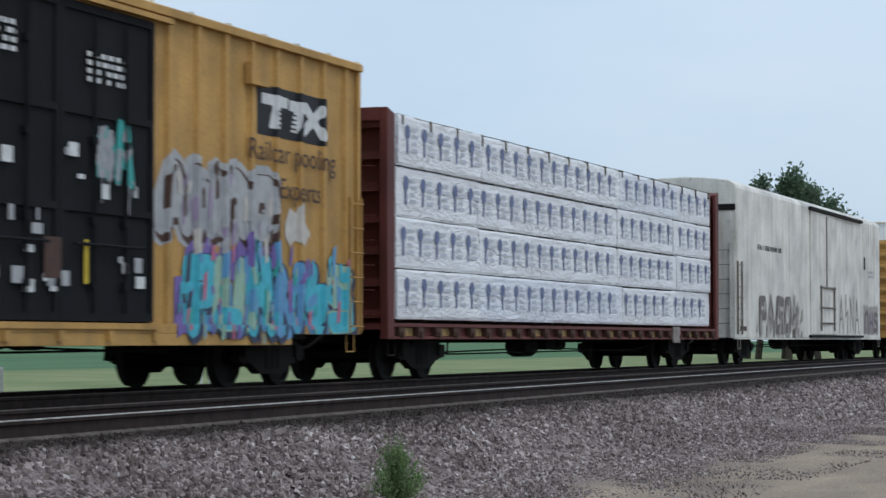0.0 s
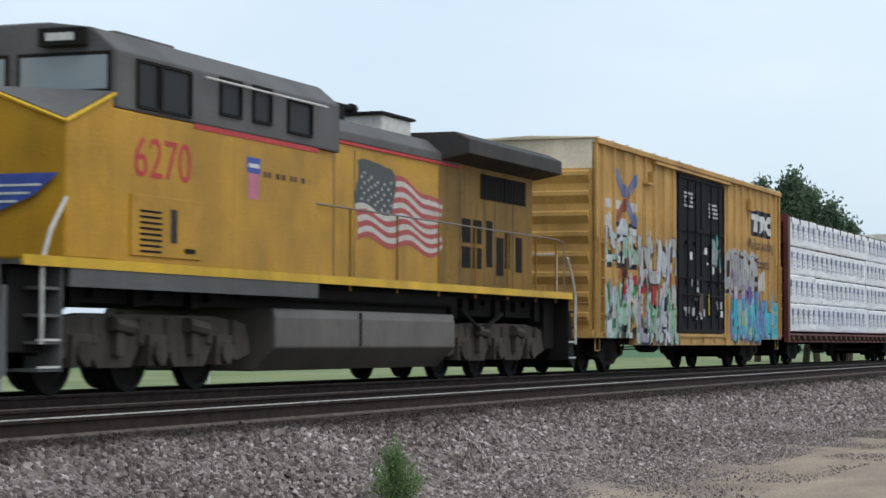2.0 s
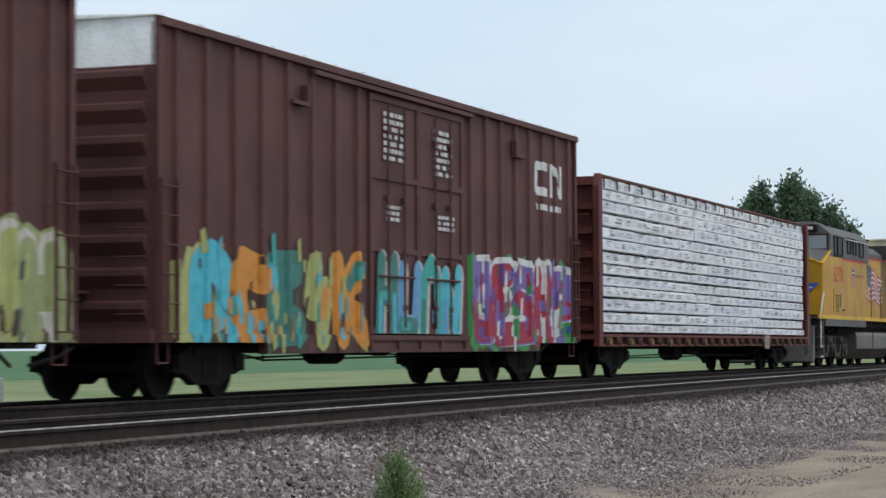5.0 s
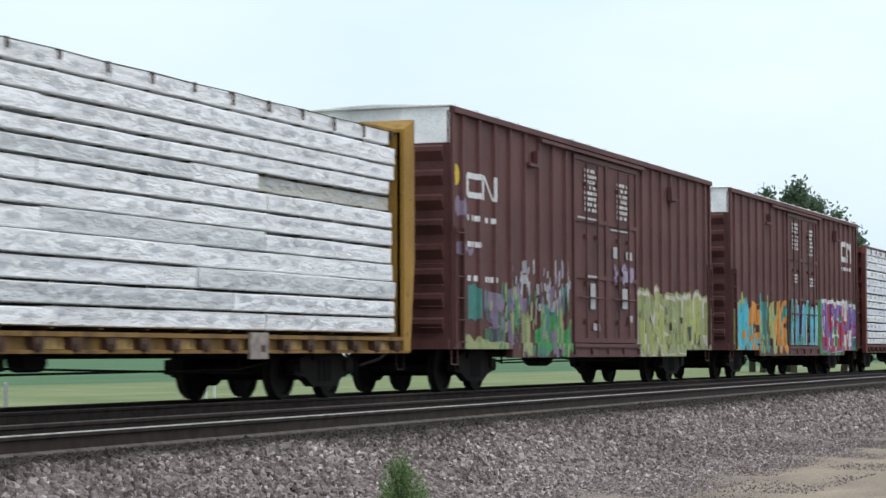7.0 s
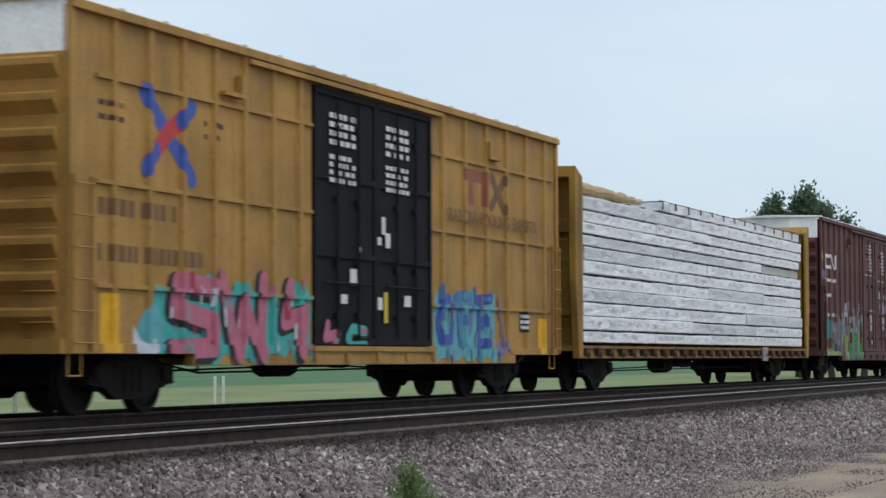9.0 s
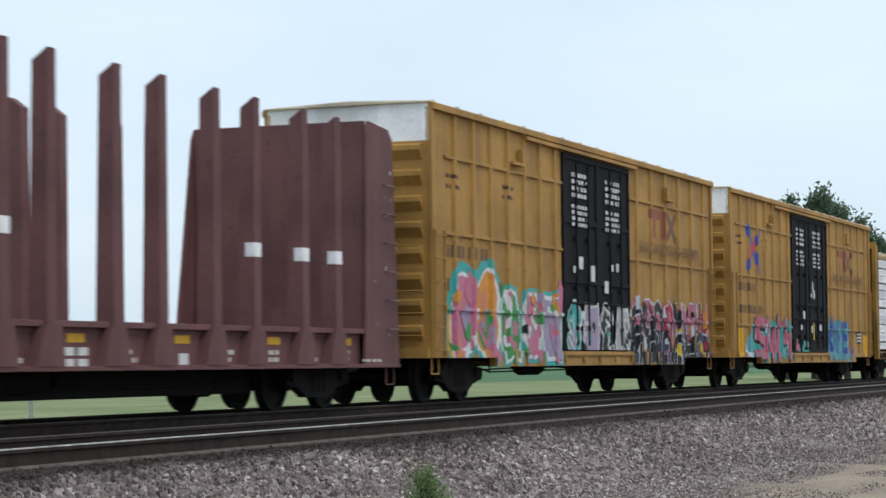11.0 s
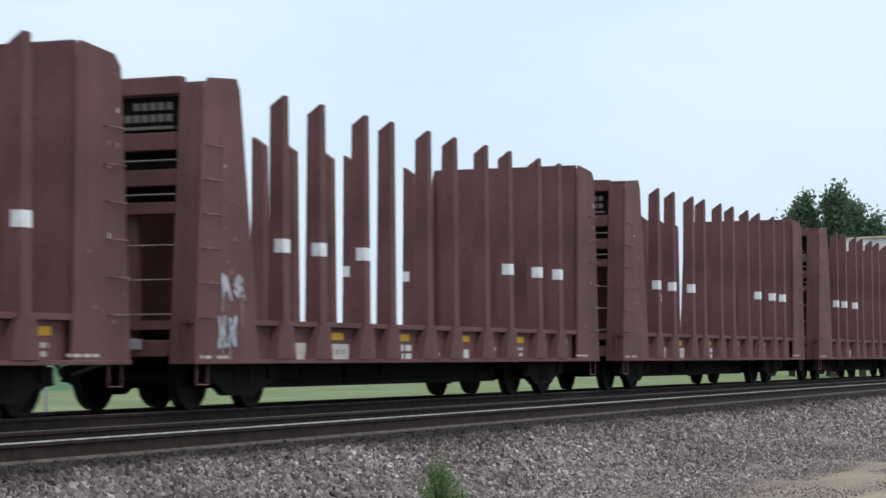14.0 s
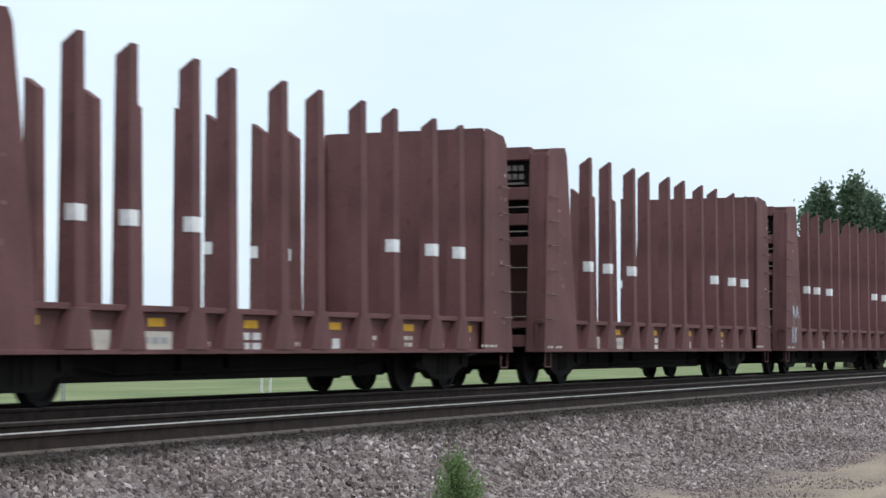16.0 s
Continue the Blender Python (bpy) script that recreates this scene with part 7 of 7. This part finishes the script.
            box(bm, *sorted((X(x - d * 0.04), X(x))), *sorted((s_ * 1.0, s_ * 1.52)), Z(-0.38), 1.62)
            part("steps", bm, ENGINE_GREY if x < 0 else UNDER, car, "grey stair well" if x < 0 else "dark stair well")
            for z in (-0.34, -0.01):
                bm = bmesh.new()
                box(bm, *sorted((X(x), X(x + d * 0.5))), *sorted((s_ * 1.49, s_ * 1.515)), Z(z), Z(z + 0.03))
                part("step_edge", bm, SILVER, car, "white step edge")
    # pilots
    for e, x in ((-1, -9.35), (1, 12.25)):
        made("anticlimber", ENGINE_GREY, car, (*sorted((X(x), X(x + e * 0.35))), -1.3, 1.3, 1.35, 1.68), label="grey anticlimber", bevel=0.02)
        bm = bmesh.new()
        a = X(x + e * 0.1)
        poly_prism(bm, [(a, 1.35), (a + e * 0.08, 1.35), (a + e * 0.4, 0.22), (a + e * 0.3, 0.16), (a, 0.3)], -1.45, 1.45)
        part("pilot", bm, ENGINE_GREY if e < 0 else UNDER, car, "grey pilot plow" if e < 0 else "dark rear pilot", 0.01)
        for s_ in (-1, 1):
            bm = bmesh.new()
            rods(bm, [(X(x + e * 0.3), s_ * 1.1, 1.65), (X(x + e * 0.3), s_ * 1.1, 2.55), (X(x + e * 0.3), s_ * 0.35, 2.55), (X(x + e * 0.3), s_ * 0.35, 1.65)], 0.02)
            part("end_rail", bm, SILVER, car)
    made("headlight", SILVER, car, (X(-8.25), X(-8.2), -0.25, 0.25, Z(2.3), Z(2.5)))
    couplers(car, 10.6, 0.7)
    engine_truck(car, X(-5.4), (-2.0, 0.0, 2.0))
    engine_truck(car, X(8.4), (-2.0, 0.0, 2.0))


locomotive()


# ---------------------------------------------------------------- motion of the train
def motions():
    for ob, x, y, z in MOVERS:
        walk(ob, [(t, pose(x + SPEED * t, y, z)) for t in (-4, 0, 4, 8, 12, 16, 20)])
    for kind, radius in (("freight", 0.457), ("engine", 0.533)):
        group = WHEELSETS[kind]
        for spot in sorted({round(w.matrix_basis.translation.x, 2) for w in group}):
            same = [w for w in group if round(w.matrix_basis.translation.x, 2) == spot]
            first = same[0]
            p = first.matrix_basis.translation.copy()
            walk(first, [(k / FPS, pose(*p) @ Matrix.Rotation(SPEED * k / FPS / radius, 4, "Y")) for k in range(0, 481)])
            for w in same[1:]:
                w.rotation_mode = "QUATERNION"
                w.animation_data_create()
                w.animation_data.action = first.animation_data.action
                w.animation_data.action_slot = first.animation_data.action_slot


motions()
